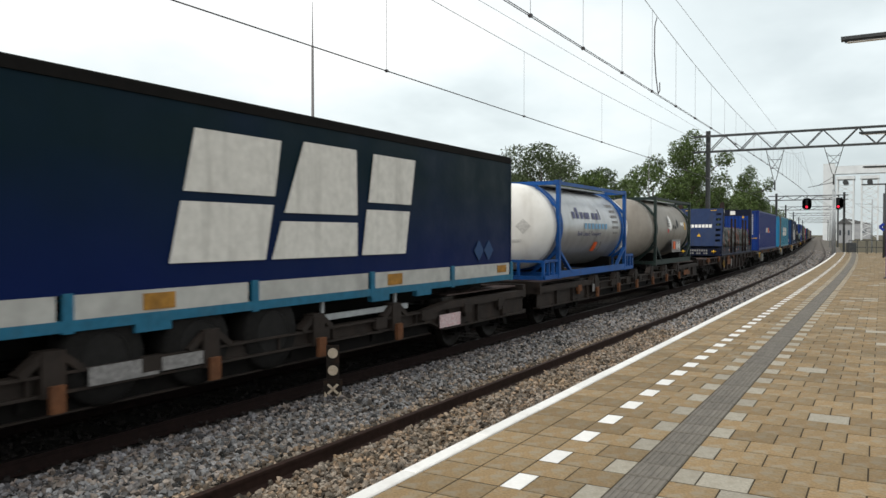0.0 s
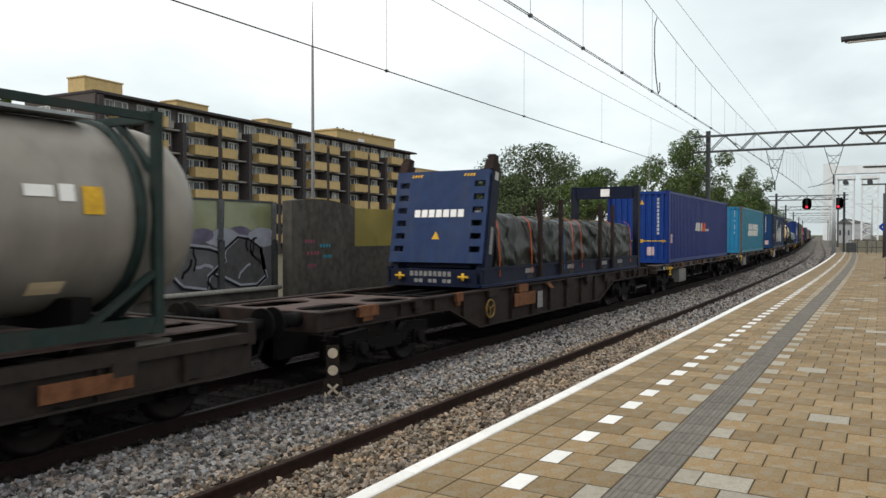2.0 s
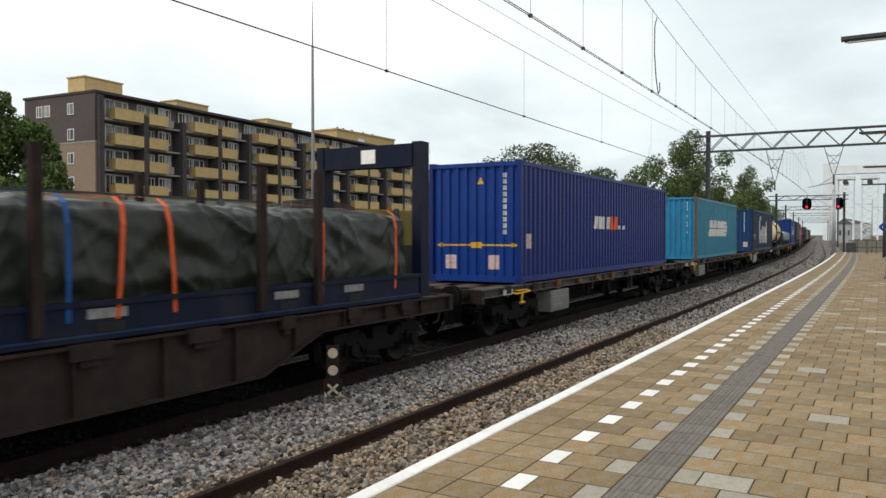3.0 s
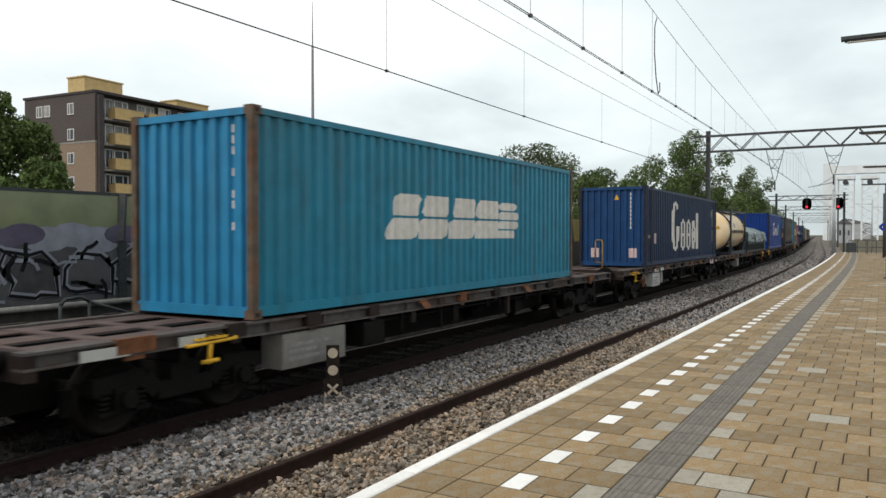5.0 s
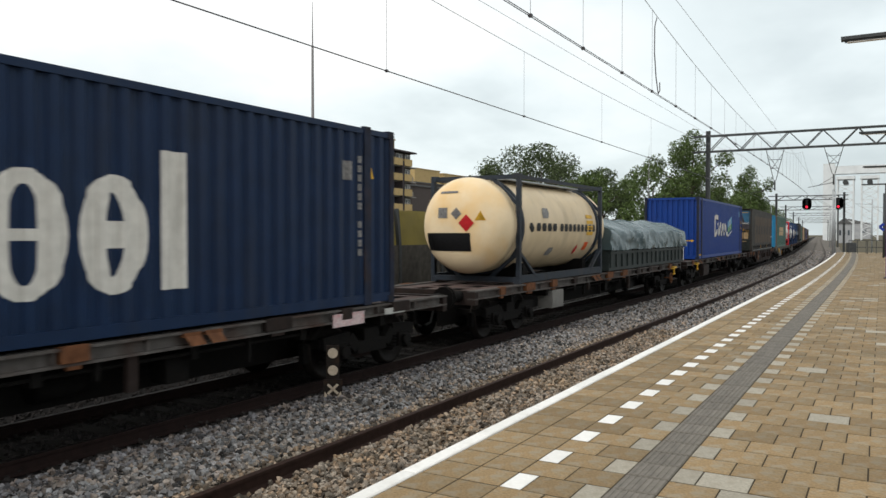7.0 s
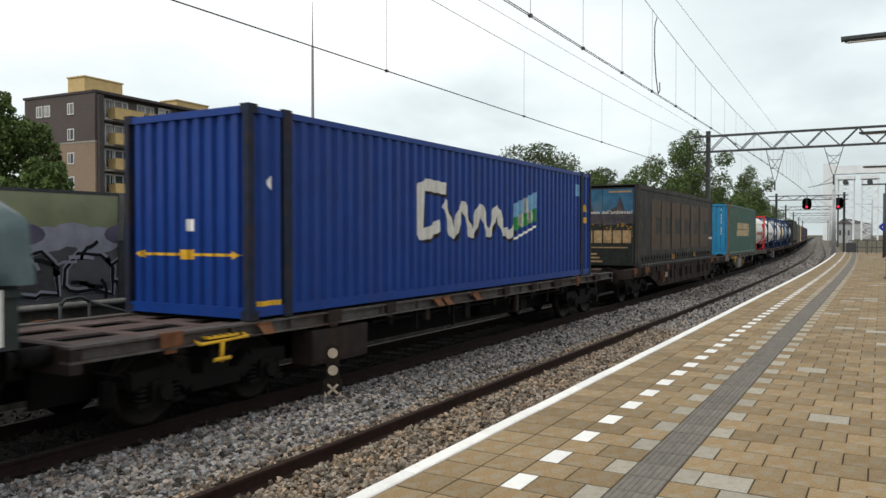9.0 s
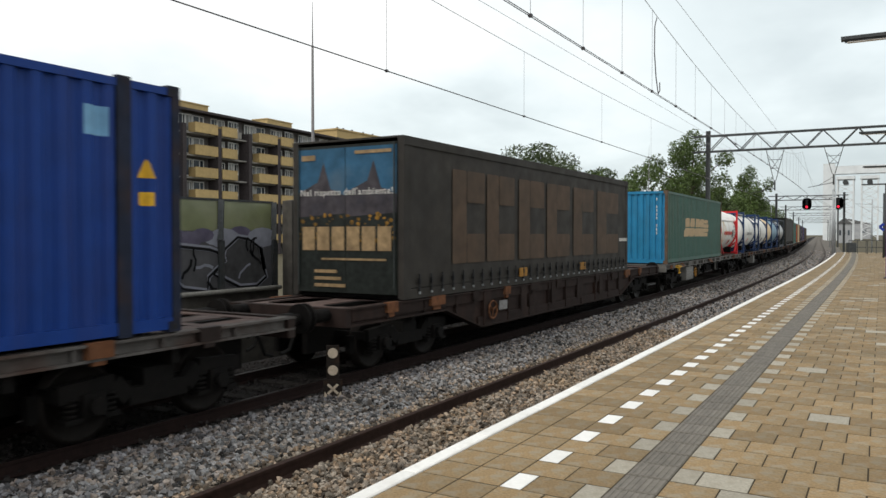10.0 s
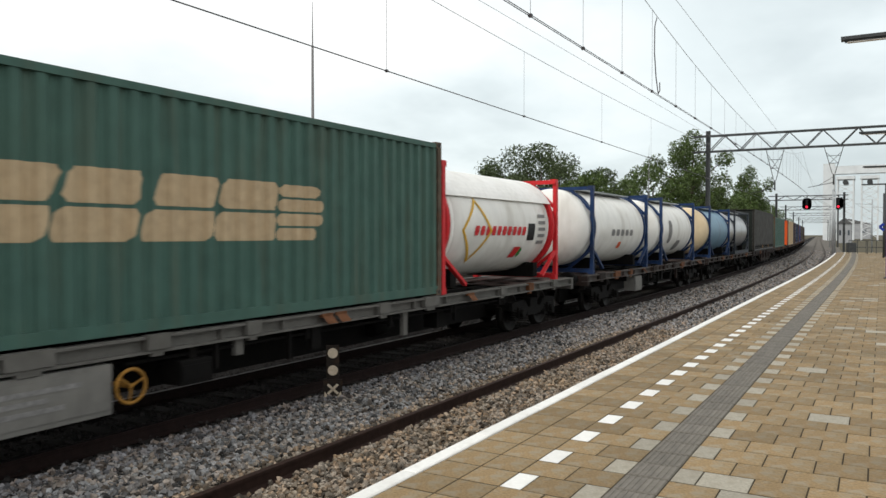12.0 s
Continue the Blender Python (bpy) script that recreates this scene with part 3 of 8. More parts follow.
M.update(
    teal=mat("teal_container_paint", (0.015, 0.172, 0.262), 0.42, grain=(3, 0.12), stain=(0.8, 0.35, (0.03, 0.105, 0.13)), streak=(3.5, 0.35, (0.05, 0.07, 0.07)), spec=0.2),
    sky_blue=mat("bright_blue_container_paint", (0.020, 0.185, 0.35), 0.5, grain=(3, 0.12), stain=(0.9, 0.4, (0.02, 0.15, 0.25)), streak=(3.5, 0.45, (0.04, 0.095, 0.12)), spec=0.2),
    green=mat("faded_green_container_paint", (0.055, 0.115, 0.094), 0.55, grain=(3, 0.12), stain=(0.8, 0.4, (0.06, 0.105, 0.078)), streak=(3.5, 0.4, (0.09, 0.085, 0.055)), spec=0.2),
    navy=mat("navy_container_paint", (0.004, 0.017, 0.052), 0.5, grain=(3, 0.15), stain=(0.8, 0.4, (0.010, 0.026, 0.058)), streak=(3.5, 0.35, (0.025, 0.030, 0.04)), spec=0.2),
    mid_blue=mat("blue_container_paint", (0.009, 0.043, 0.125), 0.5, grain=(3, 0.15), streak=(3.5, 0.35, (0.02, 0.04, 0.09)), spec=0.2),
    royal=mat("royal_blue_container_paint", (0.007, 0.020, 0.13), 0.45, grain=(3, 0.1), stain=(0.8, 0.25, (0.02, 0.03, 0.14)), streak=(3.5, 0.3, (0.03, 0.035, 0.09)), spec=0.2),
    royal_lite=mat("vivid_blue_container_paint", (0.005, 0.035, 0.19), 0.45, grain=(3, 0.1), streak=(3.5, 0.3, (0.03, 0.035, 0.12)), spec=0.2),
    rack_blue=mat("blue_flat_rack_paint", (0.014, 0.031, 0.088), 0.5, grain=(4, 0.12), stain=(1.5, 0.4, (0.035, 0.05, 0.09)), streak=(4, 0.35, (0.05, 0.05, 0.06))),
    rack_navy=mat("dark_navy_flat_rack_paint", (0.0045, 0.008, 0.023), 0.6, grain=(4, 0.2), stain=(1.5, 0.4, (0.03, 0.026, 0.024))),
    rusty=mat("rust_stained_corner_post", (0.10, 0.075, 0.055), 0.75, grain=(6, 0.3), stain=(2.5, 0.7, (0.12, 0.05, 0.025))),
    post_brown=mat("rust_stained_navy_post", (0.014, 0.019, 0.036), 0.65, grain=(6, 0.25), stain=(1.6, 0.9, (0.040, 0.024, 0.018))),
    decal=mat("dirty_white_lettering_paint", (0.60, 0.585, 0.54), 0.6, grain=(7, 0.1), streak=(5, 0.55, (0.36, 0.35, 0.32))),
    decal_tan=mat("rust_washed_white_paint", (0.46, 0.35, 0.22), 0.6, grain=(7, 0.1), streak=(5, 0.5, (0.42, 0.29, 0.16))),
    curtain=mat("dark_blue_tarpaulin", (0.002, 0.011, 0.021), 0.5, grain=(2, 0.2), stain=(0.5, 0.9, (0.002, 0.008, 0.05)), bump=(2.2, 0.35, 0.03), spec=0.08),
    curtain_brown=mat("grimy_brown_black_tarpaulin", (0.033, 0.030, 0.026), 0.65, grain=(3, 0.25), stain=(0.7, 0.6, (0.024, 0.023, 0.022)), bump=(2.2, 0.4, 0.03)),
    brown_print=mat("faded_brown_print", (0.076, 0.051, 0.034), 0.65, grain=(3, 0.2), stain=(1.2, 0.6, (0.045, 0.035, 0.027))),
    trailer_blue=mat("light_blue_trailer_frame", (0.02, 0.12, 0.20), 0.5, grain=(8, 0.15), stain=(3, 0.4, (0.05, 0.10, 0.13))),
    skirt=mat("dirty_white_side_board", (0.40, 0.40, 0.375), 0.6, grain=(5, 0.12), stain=(1.4, 0.5, (0.25, 0.25, 0.23))),
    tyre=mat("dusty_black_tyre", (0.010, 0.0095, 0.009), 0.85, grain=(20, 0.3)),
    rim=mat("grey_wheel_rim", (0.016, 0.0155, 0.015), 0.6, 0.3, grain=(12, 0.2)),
    wagon=mat("brown_grey_wagon_steel", (0.023, 0.0165, 0.0145), 0.75, grain=(5, 0.3), stain=(1.5, 0.6, (0.016, 0.0125, 0.011)), streak=(4, 0.4, (0.05, 0.027, 0.018)), bump=(40, 0.2, 0.004)),
    wagon_grey=mat("grey_wagon_steel", (0.026, 0.0205, 0.0175), 0.7, grain=(5, 0.25), stain=(1.5, 0.6, (0.019, 0.0155, 0.013)), streak=(4, 0.4, (0.05, 0.032, 0.022)), bump=(40, 0.2, 0.004)),
    wagon_rust=mat("rusty_red_wagon_steel", (0.022, 0.0145, 0.0125), 0.8, grain=(5, 0.3), stain=(1.5, 0.6, (0.014, 0.010, 0.009)), streak=(4, 0.4, (0.045, 0.022, 0.015)), bump=(40, 0.2, 0.004)),
    deck=mat("rusty_deck_plate", (0.090, 0.066, 0.060), 0.8, grain=(4, 0.3), stain=(1.6, 0.7, (0.095, 0.055, 0.045))),
    # near-black because the deep shade below the wagons is put into the colour
    gear=mat("shade_black_running_gear", (0.0045, 0.004, 0.0036), 0.85, grain=(14, 0.35), stain=(4, 0.5, (0.009, 0.007, 0.006))),
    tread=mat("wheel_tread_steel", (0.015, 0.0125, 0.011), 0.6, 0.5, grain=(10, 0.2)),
    bracket=mat("rust_orange_bracket", (0.13, 0.055, 0.026), 0.8, grain=(9, 0.3), stain=(4, 0.5, (0.09, 0.045, 0.025))),
    plate=mat("light_grey_equipment_box", (0.165, 0.16, 0.148), 0.6, grain=(6, 0.12), stain=(2, 0.4, (0.2, 0.19, 0.165))),
    sill_rust=mat("flaking_grey_wagon_sill", (0.085, 0.079, 0.074), 0.75, grain=(6, 0.25), stain=(1.3, 1.0, (0.055, 0.03, 0.022)), streak=(5, 0.6, (0.05, 0.034, 0.028)), bump=(40, 0.2, 0.004)),
    hoop_tan=mat("worn_ochre_handrail_paint", (0.20, 0.125, 0.035), 0.6, grain=(12, 0.3), stain=(6, 0.6, (0.07, 0.05, 0.03))),
    wheel_ochre=mat("worn_ochre_hand_wheel_paint", (0.30, 0.15, 0.03), 0.6, grain=(12, 0.3), stain=(6, 0.5, (0.12, 0.07, 0.03))),
    faint=mat("faint_worn_print", (0.56, 0.55, 0.52), 0.5, grain=(18, 0.15)),
    sill_grey=mat("grey_painted_wagon_sill", (0.12, 0.115, 0.105), 0.6, grain=(6, 0.15), stain=(2, 0.4, (0.085, 0.08, 0.07))),
    tank_grey=mat("dirty_grey_tank_cladding", (0.255, 0.235, 0.205), 0.45, 0.2, grain=(2, 0.12), stain=(0.9, 0.5, (0.19, 0.17, 0.145)), streak=(2.5, 0.5, (0.14, 0.125, 0.105))),
    tank_alu=mat("dull_aluminium_tank_cladding", (0.47, 0.475, 0.48), 0.38, 0.8, grain=(2, 0.1), stain=(0.9, 0.5, (0.30, 0.30, 0.29)), streak=(2.5, 0.45, (0.2, 0.195, 0.18))),
    tank_white=mat("white_tank_paint", (0.75, 0.74, 0.70), 0.42, grain=(2, 0.06), stain=(1.1, 0.35, (0.5, 0.48, 0.42)), streak=(2.5, 0.4, (0.36, 0.32, 0.26))),
    tank_cream=mat("cream_tank_paint", (0.62, 0.50, 0.33), 0.42, grain=(2, 0.07), stain=(1.1, 0.4, (0.5, 0.38, 0.22)), streak=(2.5, 0.45, (0.34, 0.27, 0.18))),
    tank_yellow=mat("yellow_stained_cream_paint", (0.72, 0.58, 0.38), 0.42, grain=(2, 0.07), stain=(0.9, 0.7, (0.70, 0.42, 0.13))),
    tank_blue=mat("pale_blue_tank_cladding", (0.16, 0.27, 0.36), 0.45, 0.2, grain=(2, 0.1), streak=(2.5, 0.45, (0.12, 0.15, 0.17))),
    frame_blue=mat("blue_tank_frame_paint", (0.012, 0.075, 0.26), 0.45, grain=(8, 0.12), stain=(3, 0.4, (0.03, 0.05, 0.11))),
    frame_navy=mat("navy_blue_tank_frame_paint", (0.014, 0.036, 0.10), 0.5, grain=(8, 0.15), stain=(3, 0.5, (0.035, 0.035, 0.05))),
    frame_green=mat("dark_green_tank_frame_paint", (0.017, 0.030, 0.027), 0.55, grain=(8, 0.2), stain=(3, 0.4, (0.04, 0.035, 0.03))),
    frame_dark=mat("dark_blue_grey_tank_frame_paint", (0.025, 0.032, 0.042), 0.55, grain=(8, 0.2), stain=(3, 0.4, (0.05, 0.04, 0.035))),
    tarp=mat("dark_green_tarpaulin", (0.0105, 0.0132, 0.009), 0.42, grain=(3, 0.2), stain=(1.1, 0.4, (0.022, 0.026, 0.02)), bump=(9, 0.25, 0.015), spec=0.3),
    tarp_grey=mat("shiny_grey_blue_tarpaulin", (0.07, 0.10, 0.108), 0.22, grain=(3, 0.15), stain=(1.1, 0.5, (0.06, 0.085, 0.085)), bump=(4, 0.5, 0.03)),
    bin_grey=mat("dark_grey_green_open_container", (0.03, 0.038, 0.037), 0.55, grain=(4, 0.2), streak=(3, 0.4, (0.06, 0.055, 0.05))),
    sticker=mat("pale_notice_sticker", (0.52, 0.42, 0.42), 0.5, grain=(40, 0.25), stain=(18, 0.6, (0.45, 0.12, 0.12))),
    sky_print=mat("printed_blue_sky", (0.025, 0.085, 0.15), 0.5, grain=(3, 0.3), stain=(1.5, 0.6, (0.09, 0.10, 0.10))),
    hill_print=mat("printed_grey_mountain", (0.045, 0.040, 0.045), 0.5, grain=(5, 0.4), stain=(3, 0.6, (0.03, 0.03, 0.04))),
    flower_print=mat("printed_yellow_flowers", (0.17, 0.09, 0.016), 0.5, grain=(14, 0.6), stain=(9, 0.9, (0.02, 0.02, 0.012))),
    print_tan=mat("printed_tan", (0.26, 0.18, 0.095), 0.55, grain=(9, 0.25), stain=(4, 0.6, (0.12, 0.085, 0.05))),
    dark_print=mat("printed_dark_green", (0.014, 0.017, 0.015), 0.5, grain=(8, 0.4)),
    pale_blue=mat("faded_blue_paint", (0.16, 0.33, 0.50), 0.5, grain=(7, 0.12)),
    slate=mat("faded_slate_blue_paint", (0.085, 0.09, 0.17), 0.5, grain=(7, 0.15)),
    dim=mat("worn_grey_print", (0.20, 0.195, 0.19), 0.6, grain=(18, 0.3)),
    leaf_print=mat("printed_leaf_green", (0.03, 0.22, 0.05), 0.5, grain=(9, 0.1)),
)

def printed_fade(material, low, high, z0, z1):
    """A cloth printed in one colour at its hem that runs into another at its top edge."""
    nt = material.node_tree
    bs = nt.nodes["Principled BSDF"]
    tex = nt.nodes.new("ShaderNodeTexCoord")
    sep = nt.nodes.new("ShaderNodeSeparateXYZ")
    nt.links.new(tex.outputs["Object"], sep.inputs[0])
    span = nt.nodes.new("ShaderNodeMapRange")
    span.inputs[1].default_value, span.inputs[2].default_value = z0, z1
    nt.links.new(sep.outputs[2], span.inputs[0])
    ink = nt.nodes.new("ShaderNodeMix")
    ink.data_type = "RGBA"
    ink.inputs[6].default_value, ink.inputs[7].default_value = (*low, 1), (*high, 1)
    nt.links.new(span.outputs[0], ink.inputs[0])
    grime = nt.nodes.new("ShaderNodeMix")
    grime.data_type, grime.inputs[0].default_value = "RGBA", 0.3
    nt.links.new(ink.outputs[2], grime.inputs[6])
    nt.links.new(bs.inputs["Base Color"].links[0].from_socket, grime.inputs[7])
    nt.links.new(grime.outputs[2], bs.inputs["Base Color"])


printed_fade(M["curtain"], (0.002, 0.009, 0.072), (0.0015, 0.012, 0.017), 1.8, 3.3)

# ---- pressed steel panels ----
SIDE_WAVE = (0.278, 0.050, 0.34, 0.50, 0.84)      # pitch, depth, and where the flanks lie within it
END_WAVE = (0.245, 0.055, 0.42, 0.54, 0.88)


def press(u, wave=SIDE_WAVE):
    """Depth of the pressed wave at u along a panel."""
    pitch, deep, a, b, c = wave
    f = (u / pitch + 0.03) % 1.0
    if f < a:
        return 0.0
    if f < b:
        return deep * (f - a) / (b - a)
    if f < c:
        return deep
    return deep * (1 - (f - c) / (1 - c))


def press_breaks(u0, u1, wave=SIDE_WAVE):
    out = {u0, u1}
    for k in range(int(math.floor(u0 / wave[0])) - 1, int(math.ceil(u1 / wave[0])) + 2):
        for f in (0, wave[2], wave[3], wave[4]):
            u = (k + f - 0.03) * wave[0]
            if u0 < u < u1:
                out.add(u)
    return sorted(out)


def pressed_panel(bm, u0, u1, z0, z1, at, wave=SIDE_WAVE):
    us = press_breaks(u0, u1, wave)
    lo = [bm.verts.new(at(u, z0, -press(u, wave))) for u in us]
    hi = [bm.verts.new(at(u, z1, -press(u, wave))) for u in us]
    for i in range(len(us) - 1):
        bm.faces.new((lo[i], lo[i + 1], hi[i + 1], hi[i]))
    return bm


def z_span(poly, u):
    zs = []
    for (a, p), (b, q) in zip(poly, poly[1:] + poly[:1]):
        if min(a, b) - 1e-9 <= u <= max(a, b) + 1e-9:
            zs += [p, q] if abs(b - a) < 1e-9 else [p + (q - p) * (u - a) / (b - a)]
    return min(zs), max(zs)


def paint(bm, poly, at, waved=True, lift=0.004, fine=0.0, wave=SIDE_WAVE):
    """A painted convex shape that follows the panel under it, lift metres proud."""
    u0, u1 = min(p[0] for p in poly), max(p[0] for p in poly)
    us = set(press_breaks(u0, u1, wave)) if waved else {u0, u1}
    us |= {p[0] for p in poly}
    if fine:
        us |= set(np.arange(u0, u1, fine).tolist())
    us = sorted(us)
    rows = []
    for u in us:
        lo, hi = z_span(poly, u)
        d = -press(u, wave) if waved else 0.0
        rows.append((bm.verts.new(at(u, lo, d + lift)), bm.verts.new(at(u, hi, d + lift))))
    for a, b in zip(rows, rows[1:]):
        bm.faces.new((a[0], b[0], b[1], a[1]))
    return bm


def block(u0, u1, z0, z1, slant=0.0, cut=0.12):
    """A leaning block with broken corners: the plain shape that stands for a painted mark."""
    h, w = z1 - z0, u1 - u0
    c = cut * min(h, w)
    pts = [(u0 + c, z0), (u1 - c, z0), (u1, z0 + c), (u1, z1 - c), (u1 - c, z1), (u0 + c, z1), (u0, z1 - c), (u0, z0 + c)]
    return [(u + slant * (z - z0) / h, z) for u, z in pts]


def blob(u0, u1, z0, z1, slant=0.0, n=16, square=0.6):
    """A rounded leaning blob."""
    cu, cz, a, b = (u0 + u1) / 2, (z0 + z1) / 2, (u1 - u0) / 2, (z1 - z0) / 2
    out = []
    for k in range(n):
        t = 2 * math.pi * (k + 0.5) / n
        x, z = math.copysign(abs(math.cos(t)) ** square, math.cos(t)), math.copysign(abs(math.sin(t)) ** square, math.sin(t))
        out.append((cu + a * x + slant * (z + 1) / 2, cz + b * z))
    return out


def hoop_mark(u0, u1, z0, z1, side, top, n=22, start=0, bar=0.0):
    """An upright painted hoop, thick at its sides and thin above and below, in touching pieces."""
    cu, cz, a, b = (u0 + u1) / 2, (z0 + z1) / 2, (u1 - u0) / 2, (z1 - z0) / 2
    ring = []
    for k in range(n + 1):
        t = 2 * math.pi * k / n
        c, d = math.cos(t), math.sin(t)
        ring.append(((cu + a * c, cz + b * d), (cu + (a - side) * c, cz + (b - top) * d)))
    out = [[p[0], q[0], q[1], p[1]] for p, q in zip(ring[start:], ring[start + 1:])]
    if bar:
        out.append([(u0 + side, cz - bar / 2), (u1 - side, cz - bar / 2), (u1 - side, cz + bar / 2), (u0 + side, cz + bar / 2)])
    return out


def stroke_mark(pts, w):
    """A painted brush stroke of width w through points (u, z), in touching pieces."""
    rows = []
    for i, (u, z) in enumerate(pts):
        a, b = Vector(pts[max(0, i - 1)]), Vector(pts[min(len(pts) - 1, i + 1)])
        t = (b - a).normalized()
        rows.append(((u - t.y * w / 2, z + t.x * w / 2), (u + t.y * w / 2, z - t.x * w / 2)))
    return [[p[0], q[0], q[1], p[1]] for p, q in zip(rows, rows[1:])]


def container(name, label, s0, length, width, high, side_mat, end_mat, post_mat, marks=(), end_marks=(), z0=1.18, posts_in=0.0, group="containers on the train"):
    """An ISO box: pressed walls, rails, posts and castings. marks: (part name, material, polygons in metres from the near end)."""
    e = thing(name, label, "container", group)
    L, W, z1 = length / 2, width / 2, z0 + high
    near = lambda u, z, d: (u - L, -(W - 0.02) - d, z)
    far = lambda u, z, d: (u - L, (W - 0.02) + d, z)
    front = lambda u, z, d: (-(L - 0.03) - d, u - W, z)
    back = lambda u, z, d: ((L - 0.03) + d, u - W, z)
    for at, tag in ((near, "side_wall"), (far, "side_wall")):
        bm = B()
        pressed_panel(bm, 0.1, length - 0.1, z0 + 0.14, z1 - 0.1, at)
        part(tag, bm, side_mat, e)
    for at in (front, back):
        bm = B()
        pressed_panel(bm, 0.1, width - 0.1, z0 + 0.14, z1 - 0.1, at, END_WAVE)
        part("end_wall", bm, end_mat, e)
    bm = B()
    box(bm, -L + 0.06, L - 0.06, -W + 0.03, W - 0.03, z1 - 0.04, z1 - 0.015)
    part("roof", bm, side_mat, e)
    bm = B()
    box(bm, -L + 0.06, L - 0.06, -W + 0.06, W - 0.06, z0 + 0.05, z0 + 0.14)
    part("floor_frame", bm, M["gear"], e)
    for sy in (-1, 1):
        bm = B()
        y = sy * (W - 0.04)
        box(bm, -L + 0.1, L - 0.1, y - 0.035, y + 0.035, z1 - 0.11, z1 - 0.025)
        part("top_rail", bm, side_mat, e)
        bm = B()
        box(bm, -L + 0.1, L - 0.1, y - 0.035, y + 0.035, z0 + 0.03, z0 + 0.17)
        part("bottom_rail", bm, side_mat, e)
    for sx in (-1, 1):
        bm = B()
        x = sx * (L - 0.05)
        box(bm, x - 0.045, x + 0.045, -W + 0.1, W - 0.1, z1 - 0.12, z1 - 0.02)
        part("header", bm, end_mat, e)
        bm = B()
        box(bm, x - 0.045, x + 0.045, -W + 0.1, W - 0.1, z0 + 0.02, z0 + 0.16)
        part("sill", bm, end_mat, e)
        for sy in (-1, 1):
            y = sy * (W - 0.05)
            bm = B()
            box(bm, x - 0.06, x + 0.06, y - 0.05, y + 0.05, z0 + 0.12, z1 - 0.1)
            part("corner_post", bm, post_mat, e)
            for zc in (z0 + 0.06, z1 - 0.055):
                bm = B()
                xx = sx * (L - 0.085)
                box(bm, xx - 0.089, xx + 0.089, sy * (W - 0.076) - 0.081, sy * (W - 0.076) + 0.081, zc - 0.062, zc + 0.062)
                box(bm, xx - 0.035, xx + 0.035, sy * (W + 0.006) - 0.002, sy * (W + 0.006) + 0.002, zc - 0.03, zc + 0.03, 1)
                part("corner_casting", bm, [post_mat, M["black"]], e)
    if posts_in:
        for sx in (-1, 1):
            for sy in (-1, 1):
                bm = B()
                x, y = sx * (L - posts_in), sy * (W - 0.03)
                box(bm, x - 0.09, x + 0.09, y - 0.037, y + 0.037, z0 + 0.0, z1 + 0.012)
                part("lifting_post", bm, post_mat, e)
    for rows, at, wave in ((marks, near, SIDE_WAVE), (end_marks, front, END_WAVE)):
        for nm, mt, polys in rows:
            if nm in ("number_bars", "warning_stripes", "mark_shadow"):
                bm = B()
                for p in polys:
                    paint(bm, p, at, lift=0.003, wave=wave)
                tagged(part(nm, bm, mt, e), kind="stuff")
                continue
            for p in polys:
                bm = B()
                for q in (p if isinstance(p[0][0], tuple) else [p]):
                    paint(bm, q, at, wave=wave)
                bmesh.ops.remove_doubles(bm, verts=bm.verts[:], dist=0.0005)
                part(nm, bm, mt, e)
    return on_train(e, s0 + L, L * 0.75)


def digits(u, z0, z1, w=0.07, seed=1):
    """A column of small bars for a painted number that runs down a panel."""
    rng = random.Random(seed)
    out, z = [], z1
    while z > z0:
        h = 0.11
        if rng.random() < 0.85:
            out.append(block(u, u + w, z - h, z, 0, 0.1))
        z -= 0.15
    return out


